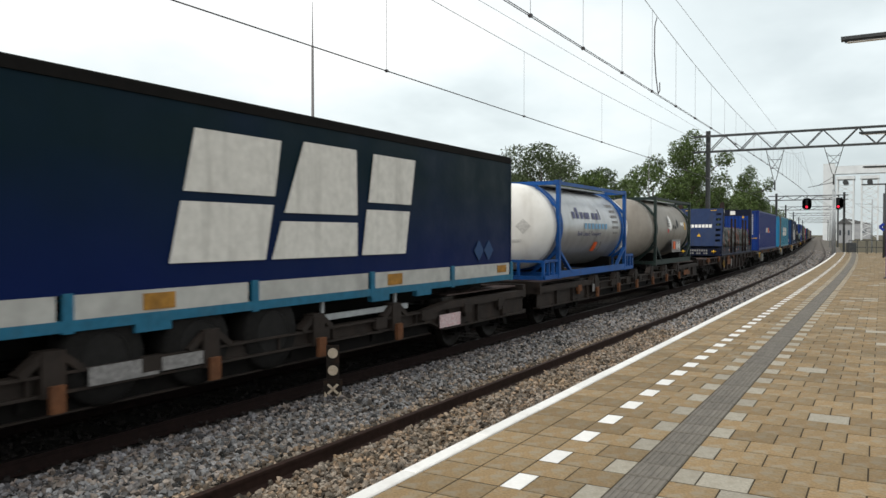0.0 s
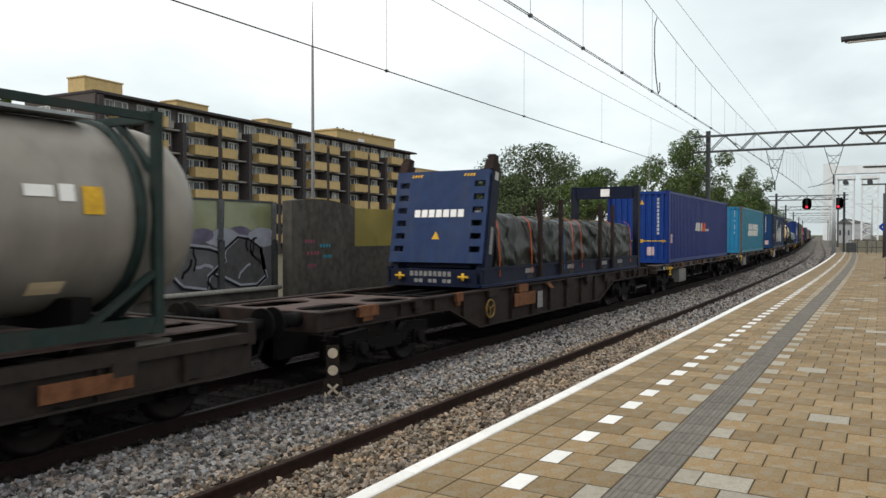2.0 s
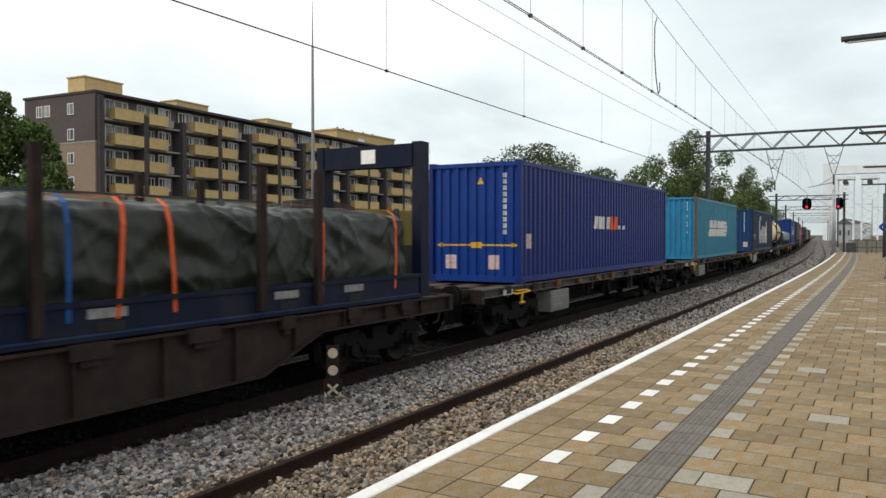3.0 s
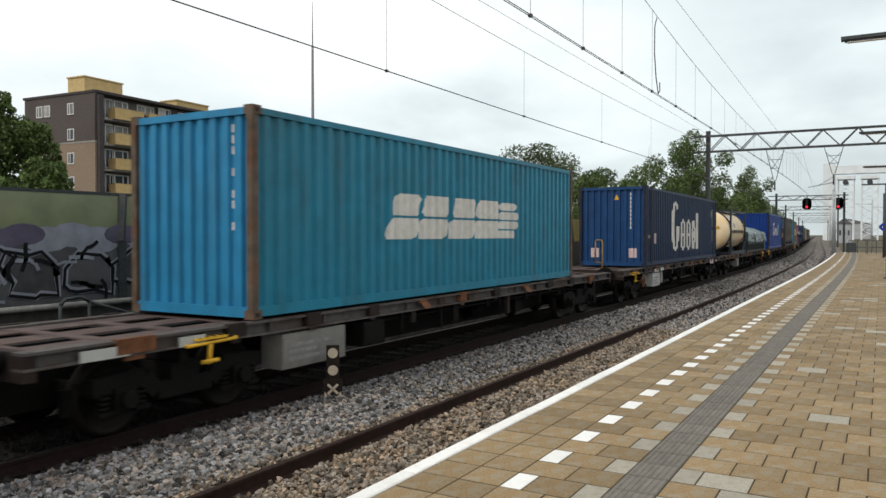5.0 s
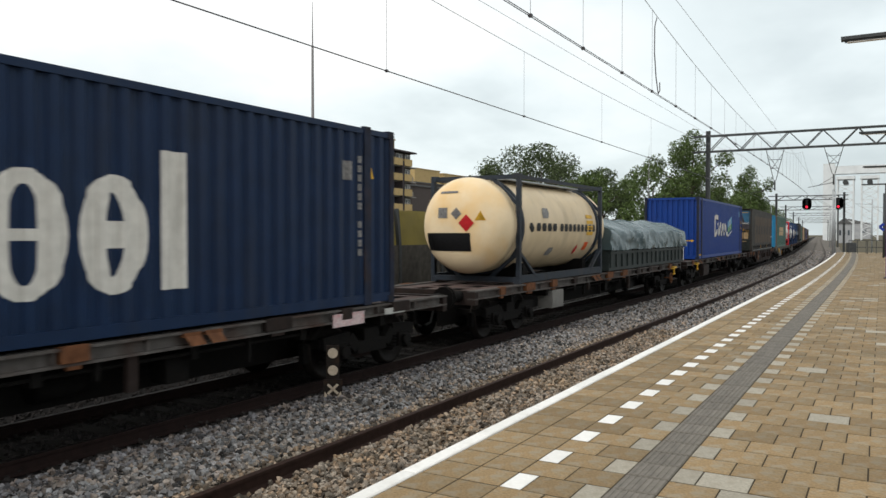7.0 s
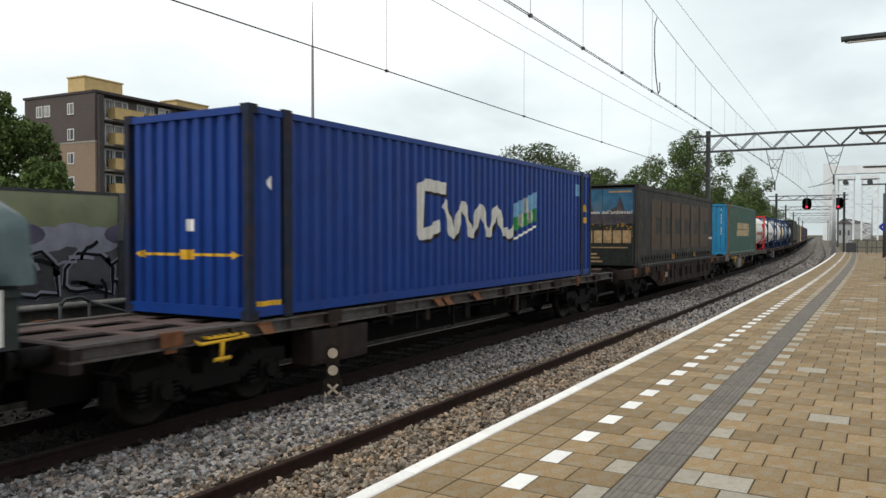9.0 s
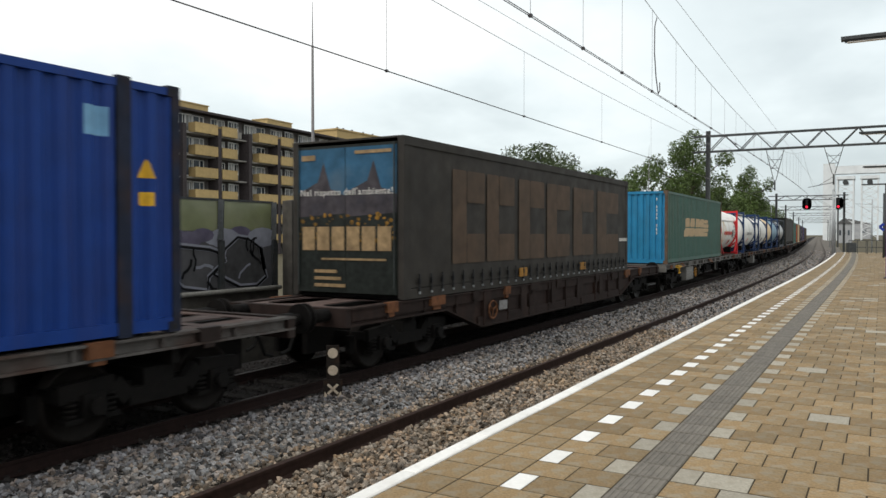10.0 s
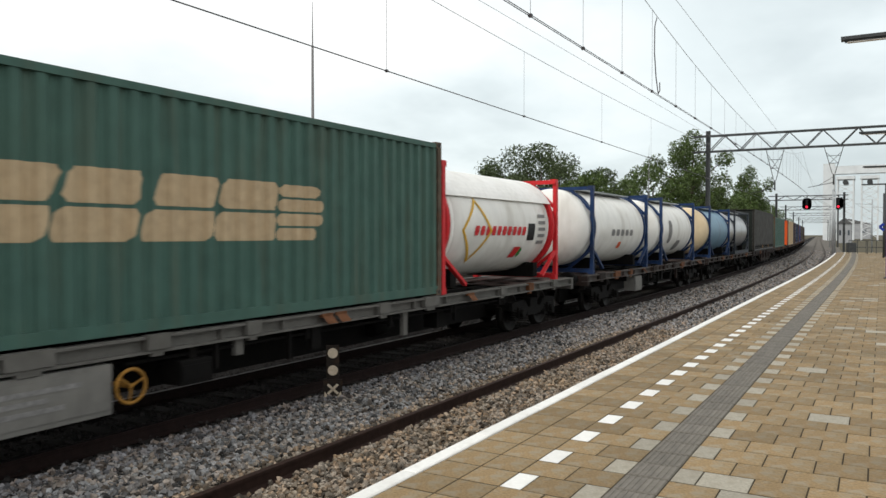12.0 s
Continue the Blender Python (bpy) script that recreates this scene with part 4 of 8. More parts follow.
# ---- tank containers ----
def tank(name, label, s0, shell_mat, end_mat, frame_mat, overhang=0.85, marks=(), face_marks=(), length=6.06, collar_mat=None, walkway=False, R=1.14, hood=None, rails=True, group="tank containers on the train"):
    """A lying cylinder with dished ends in a frame. marks: (name, material, angle, rows...) painted on the near flank."""
    e = thing(name, label, "tank container", group)
    L, W, z0, H = length / 2, 1.219, 1.17, 2.6
    zc = z0 + 0.24 + R
    TL = L + overhang
    dish = 0.56 if overhang > 0 else 0.42
    # shell
    prof = [(-TL + dish + (2 * TL - 2 * dish) * i / 8, R + 0.002) for i in range(9)]
    bm = B()
    lathe(bm, prof, seg=56, at=(0, 0, zc))
    part("shell", bm, shell_mat, e)
    for sx in (-1, 1):
        bm = B()
        rows = [(-0.30 if overhang > 0 else 0.0, R + 0.005), (0.0, R + 0.005)]
        for k in range(1, 15):
            a = math.radians(88.5) * k / 14
            rows.append((dish * math.sin(a), R * math.cos(a) ** 0.72))
        lathe(bm, [(sx * (TL - dish + d), r) for d, r in rows], seg=56, at=(0, 0, zc))
        part("dished_end", bm, end_mat, e)
    at = lambda u, a, d: (u - L, -(R + 0.01 + d) * math.cos(a), zc + (R + 0.01 + d) * math.sin(a))
    for nm, mt, polys in marks:
        for p in polys:
            bm = B()
            # heights become angles round the shell
            q = [(u, math.asin(max(-0.97, min(0.97, (z - zc) / R)))) for u, z in p]
            us = [x[0] for x in q]
            lo, hi = min(x[1] for x in q), max(x[1] for x in q)
            k = max(1, int((hi - lo) / 0.08))
            zs = [p_[1] for p_ in p]
            for i in range(k):
                a0, a1 = lo + (hi - lo) * i / k, lo + (hi - lo) * (i + 1) / k
                def span(a):
                    z = zc + R * math.sin(a)
                    z = min(max(z, min(zs) + 1e-6), max(zs) - 1e-6)
                    return z_span([(b, c) for c, b in p], z)
                (l0, r0), (l1, r1) = span(a0), span(a1)
                vs = [bm.verts.new(at(u, a, 0.006)) for u, a in ((l0, a0), (r0, a0), (r1, a1), (l1, a1))]
                bm.faces.new(vs)
            part(nm, bm, mt, e)
    def dome(y, z):
        q = min(0.98, math.hypot(y, z - zc) / R)
        return dish * math.sqrt(1 - q ** (2 / 0.72))

    # near dished end: small stickers on its face, following the curve
    for nm, mt, polys in face_marks:
        bm = B()
        for p in polys:
            vs = []
            if len(p) == 4:
                # spread over the dome in small steps
                rows = []
                for j in range(7):
                    row = []
                    for i in range(9):
                        s_, t_ = i / 8, j / 6
                        y = (p[0][0] * (1 - s_) + p[1][0] * s_) * (1 - t_) + (p[3][0] * (1 - s_) + p[2][0] * s_) * t_
                        z = (p[0][1] * (1 - s_) + p[1][1] * s_) * (1 - t_) + (p[3][1] * (1 - s_) + p[2][1] * s_) * t_
                        row.append(bm.verts.new((-(TL - dish + dome(y, z)) - 0.012, y, z)))
                    rows.append(row)
                for a_, b_ in zip(rows, rows[1:]):
                    for i in range(8):
                        bm.faces.new((a_[i], a_[i + 1], b_[i + 1], b_[i]))
                continue
            for y, z in p:
                vs.append(bm.verts.new((-(TL - dish + dome(y, z)) - 0.012, y, z)))
            bm.faces.new(vs)
        bmesh.ops.solidify(bm, geom=bm.faces[:], thickness=0.004)
        part(nm, bm, mt, e)
    # frame
    for sx in (-1, 1):
        x = sx * (L - 0.07)
        for sy in (-1, 1):
            y = sy * (W - 0.06)
            bm = B()
            box(bm, x - 0.06, x + 0.06, y - 0.05, y + 0.05, z0 + 0.1, z0 + H - 0.1)
            part("corner_post", bm, frame_mat, e)
            for zz in (z0 + 0.06, z0 + H - 0.06):
                bm = B()
                box(bm, sx * (L - 0.09) - 0.089, sx * (L - 0.09) + 0.089, y - 0.03 * sy - 0.075, y - 0.03 * sy + 0.075, zz - 0.06, zz + 0.06)
                part("corner_casting", bm, frame_mat, e)
            bm = B()
            # braces inside the end frame and along the flank
            for p, q, w, h in (((x, y, z0 + 0.75), (x - sx * 0.02, y * 0.35, z0 + 0.14), 0.08, 0.08), ((x, y, z0 + H - 0.75), (x, y * 0.40, z0 + H - 0.08), 0.08, 0.08),
                               ((x, y, z0 + 0.75), (x - sx * 0.95, y, z0 + 0.14), 0.09, 0.07)):
                beam(bm, p, q, w, h)
                part("brace", bm, frame_mat, e)
                bm = B()
            bm.free()
        bm = B()
        beam(bm, (x, -W + 0.1, z0 + 0.1), (x, W - 0.1, z0 + 0.1), 0.12)
        part("end_beam", bm, frame_mat, e)
        bm = B(); beam(bm, (x, -W + 0.1, z0 + H - 0.07), (x, W - 0.1, z0 + H - 0.07), 0.1)
        part("end_beam", bm, frame_mat, e)
        bm = B()
        lathe(bm, [(sx * (L - 0.35), R + 0.004), (sx * (L - 0.35), R + 0.05), (sx * (L - 0.22), R + 0.05), (sx * (L - 0.22), R + 0.004)], seg=48, at=(0, 0, zc))
        part("collar", bm, collar_mat or frame_mat, e)
    for sy in (-1, 1) if rails else ():
        bm = B()
        y = sy * (W - 0.06)
        box(bm, -L + 0.1, L - 0.1, y - 0.04, y + 0.04, z0 + 0.02, z0 + 0.2)
        part("bottom_rail", bm, frame_mat, e)
        bm = B()
        box(bm, -L + 0.1, L - 0.1, y - 0.035, y + 0.035, z0 + H - 0.12, z0 + H - 0.03)
        part("top_rail", bm, frame_mat, e)
    if not hood:
        for x in (-1.9, -0.8, 0.4, 1.6):
            bm = B(); rod(bm, (x, 0, zc + R - 0.05), (x, 0, zc + R + 0.09), 0.25, seg=14); part("manhole", bm, M["galv"], e)
        bm = B(); box(bm, -L + 0.5, L - 0.5, -0.62, -0.22, z0 + H - 0.1, z0 + H - 0.06); part("top_walkway", bm, M["galv"], e)
    for x in (-L + 0.9, L - 0.9):
        bm = B(); box(bm, x - 0.12, x + 0.12, -0.95, 0.95, z0 + 0.1, zc - R + 0.22); part("saddle", bm, M["gear"], e)
    if walkway:
        for sx in (-1, 1):
            bm = B()
            x0, x1 = sx * (L - 0.1), sx * (L + 0.9)
            for z, w in ((z0 + 0.06, 0.1), (z0 + 0.48, 0.07)):
                beam(bm, (x1, -W + 0.08, z), (x1, W - 0.08, z), w)
                for y in (-W + 0.08, W - 0.08):
                    beam(bm, (x0, y, z), (x1, y, z), w)
            for y in (-W + 0.08, -0.45, 0.45, W - 0.08):
                beam(bm, (x1, y, z0 + 0.06), (x1, y, z0 + 0.48), 0.07)
            for k in (0.35, 0.68):
                xx = x0 + (x1 - x0) * k
                for y in (-W + 0.08, W - 0.08):
                    beam(bm, (xx, y, z0 + 0.06), (xx, y, z0 + 0.48), 0.07)
            part("end_cradle", bm, frame_mat, e)
    if hood:
        bm = B()
        ks = [math.radians(28 + 124 * i / 24) for i in range(25)]
        ends = []
        for x in (-L + 0.2, L - 0.2):
            ends.append([bm.verts.new((x, -r * math.cos(k), zc + r * math.sin(k))) for r, row in ((R + 0.06, ks), (R + 0.04, ks[::-1])) for k in row])
        a, b = ends
        for i in range(len(a)):
            j = (i + 1) % len(a)
            bm.faces.new((a[i], b[i], b[j], a[j]))
        bm.faces.new(a); bm.faces.new(b[::-1])
        bmesh.ops.recalc_face_normals(bm, faces=bm.faces[:])
        part("sun_shield", bm, hood, e)
    return on_train(e, s0 + L, L * 0.7)


def diamond(u, z, r):
    return [(u - r, z), (u, z - r), (u + r, z), (u, z + r)]


# ---- wagons ----
WHEELS = []
_cache = {}


def cached(key, build, material):
    if key not in _cache:
        bm = build()
        me = bpy.data.meshes.new(key)
        bm.to_mesh(me)
        bm.free()
        for mm in (material if isinstance(material, (list, tuple)) else [material]):
            me.materials.append(mm)
        _cache[key] = me
    return _cache[key]


def wheelset_bm():
    bm = B()
    rod(bm, (0, -1.05, 0), (0, 1.05, 0), 0.075, seg=10)
    for sy in (-1, 1):
        y = sy * 0.75
        prof = [(y - sy * 0.07, 0.05), (y - sy * 0.07, 0.485), (y - sy * 0.035, 0.485), (y - sy * 0.03, 0.46), (y + sy * 0.065, 0.455), (y + sy * 0.065, 0.40), (y + sy * 0.03, 0.37), (y + sy * 0.02, 0.16), (y + sy * 0.08, 0.12), (y + sy * 0.08, 0.05)]
        lathe(bm, prof, axis="y", seg=24, mi=1)
    return bm


def bogie_frame_bm():
    bm = B()
    for sy in (-1, 1):
        y = sy * 1.0
        # cranked side frame
        pts = [(-1.30, 0.62), (-0.62, 0.66), (-0.42, 0.46), (0.42, 0.46), (0.62, 0.66), (1.30, 0.62)]
        for (a, p), (b, q) in zip(pts, pts[1:]):
            beam(bm, (a, y, p), (b, y, q), 0.12, 0.2)
        for x in (-0.9, 0.9):
            box(bm, x - 0.14, x + 0.14, y - 0.11, y + 0.13, 0.34, 0.60)
            rod(bm, (x, y + sy * 0.12, 0.46), (x, y + sy * 0.2, 0.46), 0.1, seg=10)
            for dx in (-0.24, 0.24):
                for k in range(4):
                    rod(bm, (x + dx, y, 0.36 + 0.06 * k), (x + dx, y, 0.395 + 0.06 * k), 0.085, seg=8)
                box(bm, x + dx - 0.1, x + dx + 0.1, y - 0.1, y + 0.1, 0.30, 0.35)
        beam(bm, (-0.55, y * 0.82, 0.52), (0.55, y * 0.82, 0.52), 0.06, 0.16)
    box(bm, -0.22, 0.22, -1.05, 1.05, 0.50, 0.76)
    for x in (-1.28, 1.28):
        box(bm, x - 0.05, x + 0.05, -1.0, 1.0, 0.55, 0.68)
    for x in (-0.36, 0.36, -1.42, 1.42):
        for sy in (-1, 1):
            box(bm, x - 0.06, x + 0.06, sy * 0.75 - 0.05, sy * 0.75 + 0.05, 0.32, 0.62)
    return bm


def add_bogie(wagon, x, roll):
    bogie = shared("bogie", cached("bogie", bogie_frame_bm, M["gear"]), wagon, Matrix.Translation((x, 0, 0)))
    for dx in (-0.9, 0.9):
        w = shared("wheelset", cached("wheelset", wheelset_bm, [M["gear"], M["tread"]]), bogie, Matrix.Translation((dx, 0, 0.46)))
        if roll:
            WHEELS.append((w, dx))


def buffer_bm():
    bm = B()
    rod(bm, (0, 0, 0), (0.36, 0, 0), 0.11, seg=12)
    rod(bm, (0.3, 0, 0), (0.52, 0, 0), 0.08, seg=12)
    rod(bm, (0.52, 0, 0), (0.56, 0, 0), 0.23, seg=16)
    return bm


def sill_bm(L, y, top, d_end, d_mid, run0, run1, flange=True):
    """A fish-bellied I beam seen from its side."""
    bm = B()
    xs = [(-L, d_end), (-L + run0, d_end), (-L + run1, d_mid), (L - run1, d_mid), (L - run0, d_end), (L, d_end)]
    sgn = 1 if y > 0 else -1
    web = 0.012
    for (a, p), (b, q) in zip(xs, xs[1:]):
        lo = [(a, top - p), (b, top - q)]
        v = []
        for yy in (y - web, y + web):
            v.append([bm.verts.new((a, yy, top - p)), bm.verts.new((b, yy, top - q)), bm.verts.new((b, yy, top)), bm.verts.new((a, yy, top))])
        for face in v:
            bm.faces.new(face)
        beam(bm, (a, y, top - p + 0.015), (b, y, top - q + 0.015), 0.19, 0.03)
    box(bm, -L, L, y - 0.1, y + 0.1, top - 0.03, top)
    n = int(2 * L / 1.15)
    for i in range(1, n):
        x = -L + 2 * L * i / n
        d = np.interp(x, [c[0] for c in xs], [c[1] for c in xs])
        box(bm, x - 0.012, x + 0.012, y - sgn * 0.0, y + sgn * 0.085, top - d + 0.03, top - 0.03)
    return bm


def pierced_deck_bm(lo, hi, holes, half=1.16, zt=1.135):
    """A deck plate with two rows of long round-ended openings; holes: (from, to) along x."""
    bm = B()
    yc, hw = 0.62, 0.36
    xs = {lo, hi}
    for a, b in holes:
        xs |= {a + hw - hw * math.cos(math.pi * k / 12) for k in range(7)} | {b - hw + hw * math.cos(math.pi * k / 12) for k in range(7)}
    xs = sorted(xs)

    def gap(x, side):
        for a, b in holes:
            if a <= x <= b:
                d = max(0.0, a + hw - x, x - (b - hw))
                return math.sqrt(max(0.0, hw * hw - d * d))
        return 0.0
    rows = []
    for x in xs:
        w = gap(x, 1)
        rows.append([bm.verts.new((x, y, zt)) for y in (-half, -yc - w, -yc + w, yc - w, yc + w, half)])
    for p, q, x0, x1 in zip(rows, rows[1:], xs, xs[1:]):
        inside = any(a <= (x0 + x1) / 2 <= b for a, b in holes)
        for k in (0, 2, 4) if inside else (0, 1, 2, 3, 4):
            f = [p[k], q[k], q[k + 1], p[k + 1]]
            if abs(p[k].co.y - p[k + 1].co.y) < 1e-6:
                f = [p[k], q[k], q[k + 1]]
            if abs(q[k].co.y - q[k + 1].co.y) < 1e-6:
                f = [p[k], q[k], p[k + 1]] if len(f) == 4 else None
            if f:
                bm.faces.new(f)
    bmesh.ops.remove_doubles(bm, verts=bm.verts[:], dist=0.0005)
    bmesh.ops.recalc_face_normals(bm, faces=bm.faces[:])
    bmesh.ops.solidify(bm, geom=bm.faces[:], thickness=0.025)
    return bm


def wagon(label, s0, s1, kind, paint_mat, roll=True, bogie_in=2.2, hand_wheel=None, boxes=(), plates=(), hazards=(), lone=(True, True), seed=1, hoop=0):
    """An intermodal flat wagon from s0 to s1 (over its headstocks)."""
    rng = random.Random(seed)
    e = thing("flat_wagon", label, "wagon", "wagons of the train")
    L = (s1 - s0) / 2
    top = 1.16 if kind != "pocket" else 0.92
    d_end, d_mid, r0, r1 = dict(flat=(0.19, 0.20, 2.9, 3.6), deep=(0.30, 0.78, 3.2, 4.7), belly=(0.30, 0.78, 4.0, 5.3), pocket=(0.42, 0.23, 3.85, 4.4))[kind]
    for sy in (-1, 1):
        part("side_sill", sill_bm(L, sy * 1.17, top, d_end, d_mid, r0, r1), M["sill_rust"] if kind == "flat" and paint_mat == M["wagon"] else paint_mat, e)
    for sx in (-1, 1):
        bm = B()
        x = sx * L
        box(bm, min(x, x - sx * 0.14), max(x, x - sx * 0.14), -1.26, 1.26, 0.86, 1.16)
        box(bm, min(x, x - sx * 0.16), max(x, x - sx * 0.16), -0.2, 0.2, 0.7, 0.9)
        part("headstock", bm, paint_mat, e)
        if lone[0 if sx < 0 else 1]:
            for sy in (-1, 1):
                shared("buffer", cached("buffer", buffer_bm, M["gear"]), e, Matrix.Translation((x, sy * 0.875, 1.05)) @ Matrix.Rotation(0 if sx > 0 else math.pi, 4, "Z"))
            bm = B()
            rod(bm, (x, 0, 0.98), (x + sx * 0.35, 0, 0.92), 0.05, seg=8)
            rod(bm, (x + sx * 0.3, -0.06, 0.95), (x + sx * 0.42, 0.06, 0.72), 0.035, seg=8)
            part("coupling", bm, M["gear"], e)
            bm = B()
            for sy in (-1, 1):
                pts = [(x, sy * 0.35, 0.95), (x + sx * 0.2, sy * 0.38, 0.75), (x + sx * 0.32, sy * 0.38, 0.5), (x + sx * 0.5, sy * 0.36, 0.45)]
                for p, q in zip(pts, pts[1:]):
                    rod(bm, p, q, 0.028, seg=6)
                part("brake_hose", bm, M["tyre"], e)
                bm = B()
            bm.free()
        # end deck plates with openings
        bm = B()
        a, b = x - sx * 0.14, x - sx * 3.4
        lo, hi = min(a, b), max(a, b)
        zt = 1.13
        if kind in ("belly", "deep"):
            bm.free()
            n0, n1 = (hi, -1) if sx > 0 else (lo, 1)
            holes = [tuple(sorted((n0 + n1 * a, n0 + n1 * b))) for a, b in ((0.3, 1.75), (2.05, 3.1))]
            part("deck_plate", pierced_deck_bm(lo, hi, holes, 1.06), M["deck"], e)
            continue
        for y0, y1 in ((-1.07, -0.62), (0.62, 1.07), (-0.22, 0.22)):
            box(bm, lo, hi, y0, y1, zt - 0.02, zt)
            part("deck_plate", bm, M["deck"], e)
            bm = B()
        for k in (0.0, 0.3, 0.62, 0.94):
            xx = lo + (hi - lo) * k
            box(bm, xx, xx + 0.2, -1.07, 1.07, zt - 0.018, zt + 0.004)
            part("cross_plate", bm, M["deck"], e)
            bm = B()
        bm.free()
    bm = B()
    # centre girders made deep and near-black to keep the space below dark
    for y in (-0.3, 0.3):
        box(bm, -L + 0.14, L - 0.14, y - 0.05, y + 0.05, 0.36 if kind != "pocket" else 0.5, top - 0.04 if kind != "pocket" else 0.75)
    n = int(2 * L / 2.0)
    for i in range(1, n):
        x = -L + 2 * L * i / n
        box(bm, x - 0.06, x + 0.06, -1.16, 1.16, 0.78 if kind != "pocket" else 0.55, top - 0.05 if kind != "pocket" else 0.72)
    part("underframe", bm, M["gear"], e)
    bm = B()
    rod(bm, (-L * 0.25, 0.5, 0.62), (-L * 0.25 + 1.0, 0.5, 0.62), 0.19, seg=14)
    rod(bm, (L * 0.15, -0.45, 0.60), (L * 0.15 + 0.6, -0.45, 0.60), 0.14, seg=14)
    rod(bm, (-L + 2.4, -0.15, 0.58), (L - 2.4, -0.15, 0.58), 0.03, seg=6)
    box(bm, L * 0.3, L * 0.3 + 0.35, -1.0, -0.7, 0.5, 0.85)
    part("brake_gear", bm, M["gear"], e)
    # container stops along the sill
    for i, x in enumerate(np.arange(-L + 1.3, L - 1.0, 1.55)):
        for sy in (-1, 1):
            if rng.random() < 0.75:
                bm = B()
                w = rng.choice((0.13, 0.16, 0.26))
                y = sy * 1.2
                box(bm, x - w, x + w, min(y, y + sy * 0.09), max(y, y + sy * 0.09), top - 0.16, top + 0.015)
                box(bm, x - w * 0.5, x + w * 0.5, min(y, y + sy * 0.06), max(y, y + sy * 0.06), top - 0.24, top - 0.16)
                part("container_stop", bm, M["bracket"] if rng.random() < 0.4 else paint_mat, e)
            elif kind in ("flat", "belly"):
                # hinged flaps folded down over the sill
                for k in range(rng.choice((1, 2))):
                    bm = B()
                    u, y = x + 0.34 * k, sy * 1.21
                    beam(bm, (u - 0.13, y + sy * 0.05, top - 0.045), (u + 0.13, y + sy * 0.05, top - 0.045), 0.07, 0.05)
                    v = [bm.verts.new(p) for p in ((u - 0.12, y + sy * 0.06, top - 0.03), (u + 0.12, y + sy * 0.06, top - 0.03), (u + 0.14, y + sy * 0.17, top - 0.17), (u - 0.10, y + sy * 0.17, top - 0.17))]
                    f = bm.faces.new(v)
                    bmesh.ops.solidify(bm, geom=[f], thickness=0.025)
                    part("hinged_stop", bm, M["bracket"], e)
    if kind == "deep":
        for sy in (-1, 1):
            y = sy * 1.205
            bm = B()
            beam(bm, (-L + 4.6, y, top - 0.66), (L - 4.6, y, top - 0.66), 0.06, 0.2)
            part("lower_band", bm, paint_mat, e)
            bm = B()
            beam(bm, (-L + 0.2, y, top - 0.12), (L - 0.2, y, top - 0.12), 0.05, 0.2)
            part("upper_band", bm, paint_mat, e)
            for x in np.arange(-L + 5.0, L - 4.4, 1.9):
                bm = B()
                chamfer_box(bm, x - 0.16, x + 0.16, min(y - 0.05, y + 0.05), max(y - 0.05, y + 0.05), top - 0.6, top + 0.01, 0.02)
                part("side_post", bm, paint_mat, e)
    if kind == "pocket":
        # raised ends, and bolsters standing on the low middle sills
        for sx in (-1, 1):
            for sy in (-1, 1):
                bm = B()
                y = sy * 1.17
                beam(bm, (sx * (L - 3.6), y, 0.97), (sx * L, y, 0.97), 0.2, 0.12)
                beam(bm, (sx * (L - 4.5), y, 0.88), (sx * (L - 3.6), y, 0.98), 0.2, 0.1)
                part("raised_end", bm, paint_mat, e)
        for sy in (-1, 1):
            y = sy * 1.1
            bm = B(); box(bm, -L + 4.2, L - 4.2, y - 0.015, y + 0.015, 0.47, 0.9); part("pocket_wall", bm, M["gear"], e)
            bm = B(); box(bm, -L + 4.2, L - 4.2, y - 0.06, y + 0.06, 0.455, 0.475); part("pocket_flange", bm, paint_mat, e)
        for x in np.arange(-L + 4.2, L - 4.0, 2.1):
            for sy in (-1, 1):
                bm = B()
                y = sy * 1.2
                beam(bm, (x - 0.34, y, 0.92), (x - 0.1, y, 1.10), 0.16, 0.08)
                box(bm, x - 0.13, x + 0.13, y - 0.1, y + 0.1, 0.68, 1.15)
                beam(bm, (x + 0.1, y, 1.10), (x + 0.34, y, 0.92), 0.16, 0.08)
                part("bolster", bm, paint_mat, e)
                bm = B()
                box(bm, x - 0.07, x + 0.09, min(y + sy * 0.1, y + sy * 0.16), max(y + sy * 0.1, y + sy * 0.16), 0.52, 0.80)
                part("tie_down", bm, M["bracket"], e)
    for x in (-L + bogie_in, L - bogie_in):
        add_bogie(e, x, roll)
    for x0, x1, z0, z1, mt in boxes:
        bm = B()
        chamfer_box(bm, x0 - L, x1 - L, -1.24, -0.85, z0, z1, 0.012)
        box(bm, x0 - L + 0.02, x1 - L - 0.02, -1.252, -1.24, z0 + 0.06, z1 - 0.06)
        eq = part("equipment_box", bm, mt, e)
        if x1 - x0 > 0.9 and mt != paint_mat:
            for k in range(3):
                bm = B(); box(bm, x0 - L + 0.12, x0 - L + (0.75, 0.5, 0.62)[k] * (x1 - x0), -1.257, -1.252, z1 - 0.19 - 0.1 * k, z1 - 0.14 - 0.1 * k); part("worn_print", bm, M["dim"], eq)
    if kind == "flat":
        # brackets, pipes and a valve under the near sill
        for k, x in enumerate((6.9, 7.25, 8.3, 8.8, 10.9, 11.3, 13.2)):
            if x < 2 * L - 3.5:
                bm = B()
                chamfer_box(bm, x - L, x - L + (0.06, 0.14, 0.05, 0.2)[k % 4], -1.19, -1.12, top - 0.2 - (0.34, 0.22, 0.42)[k % 3], top - 0.2, 0.01)
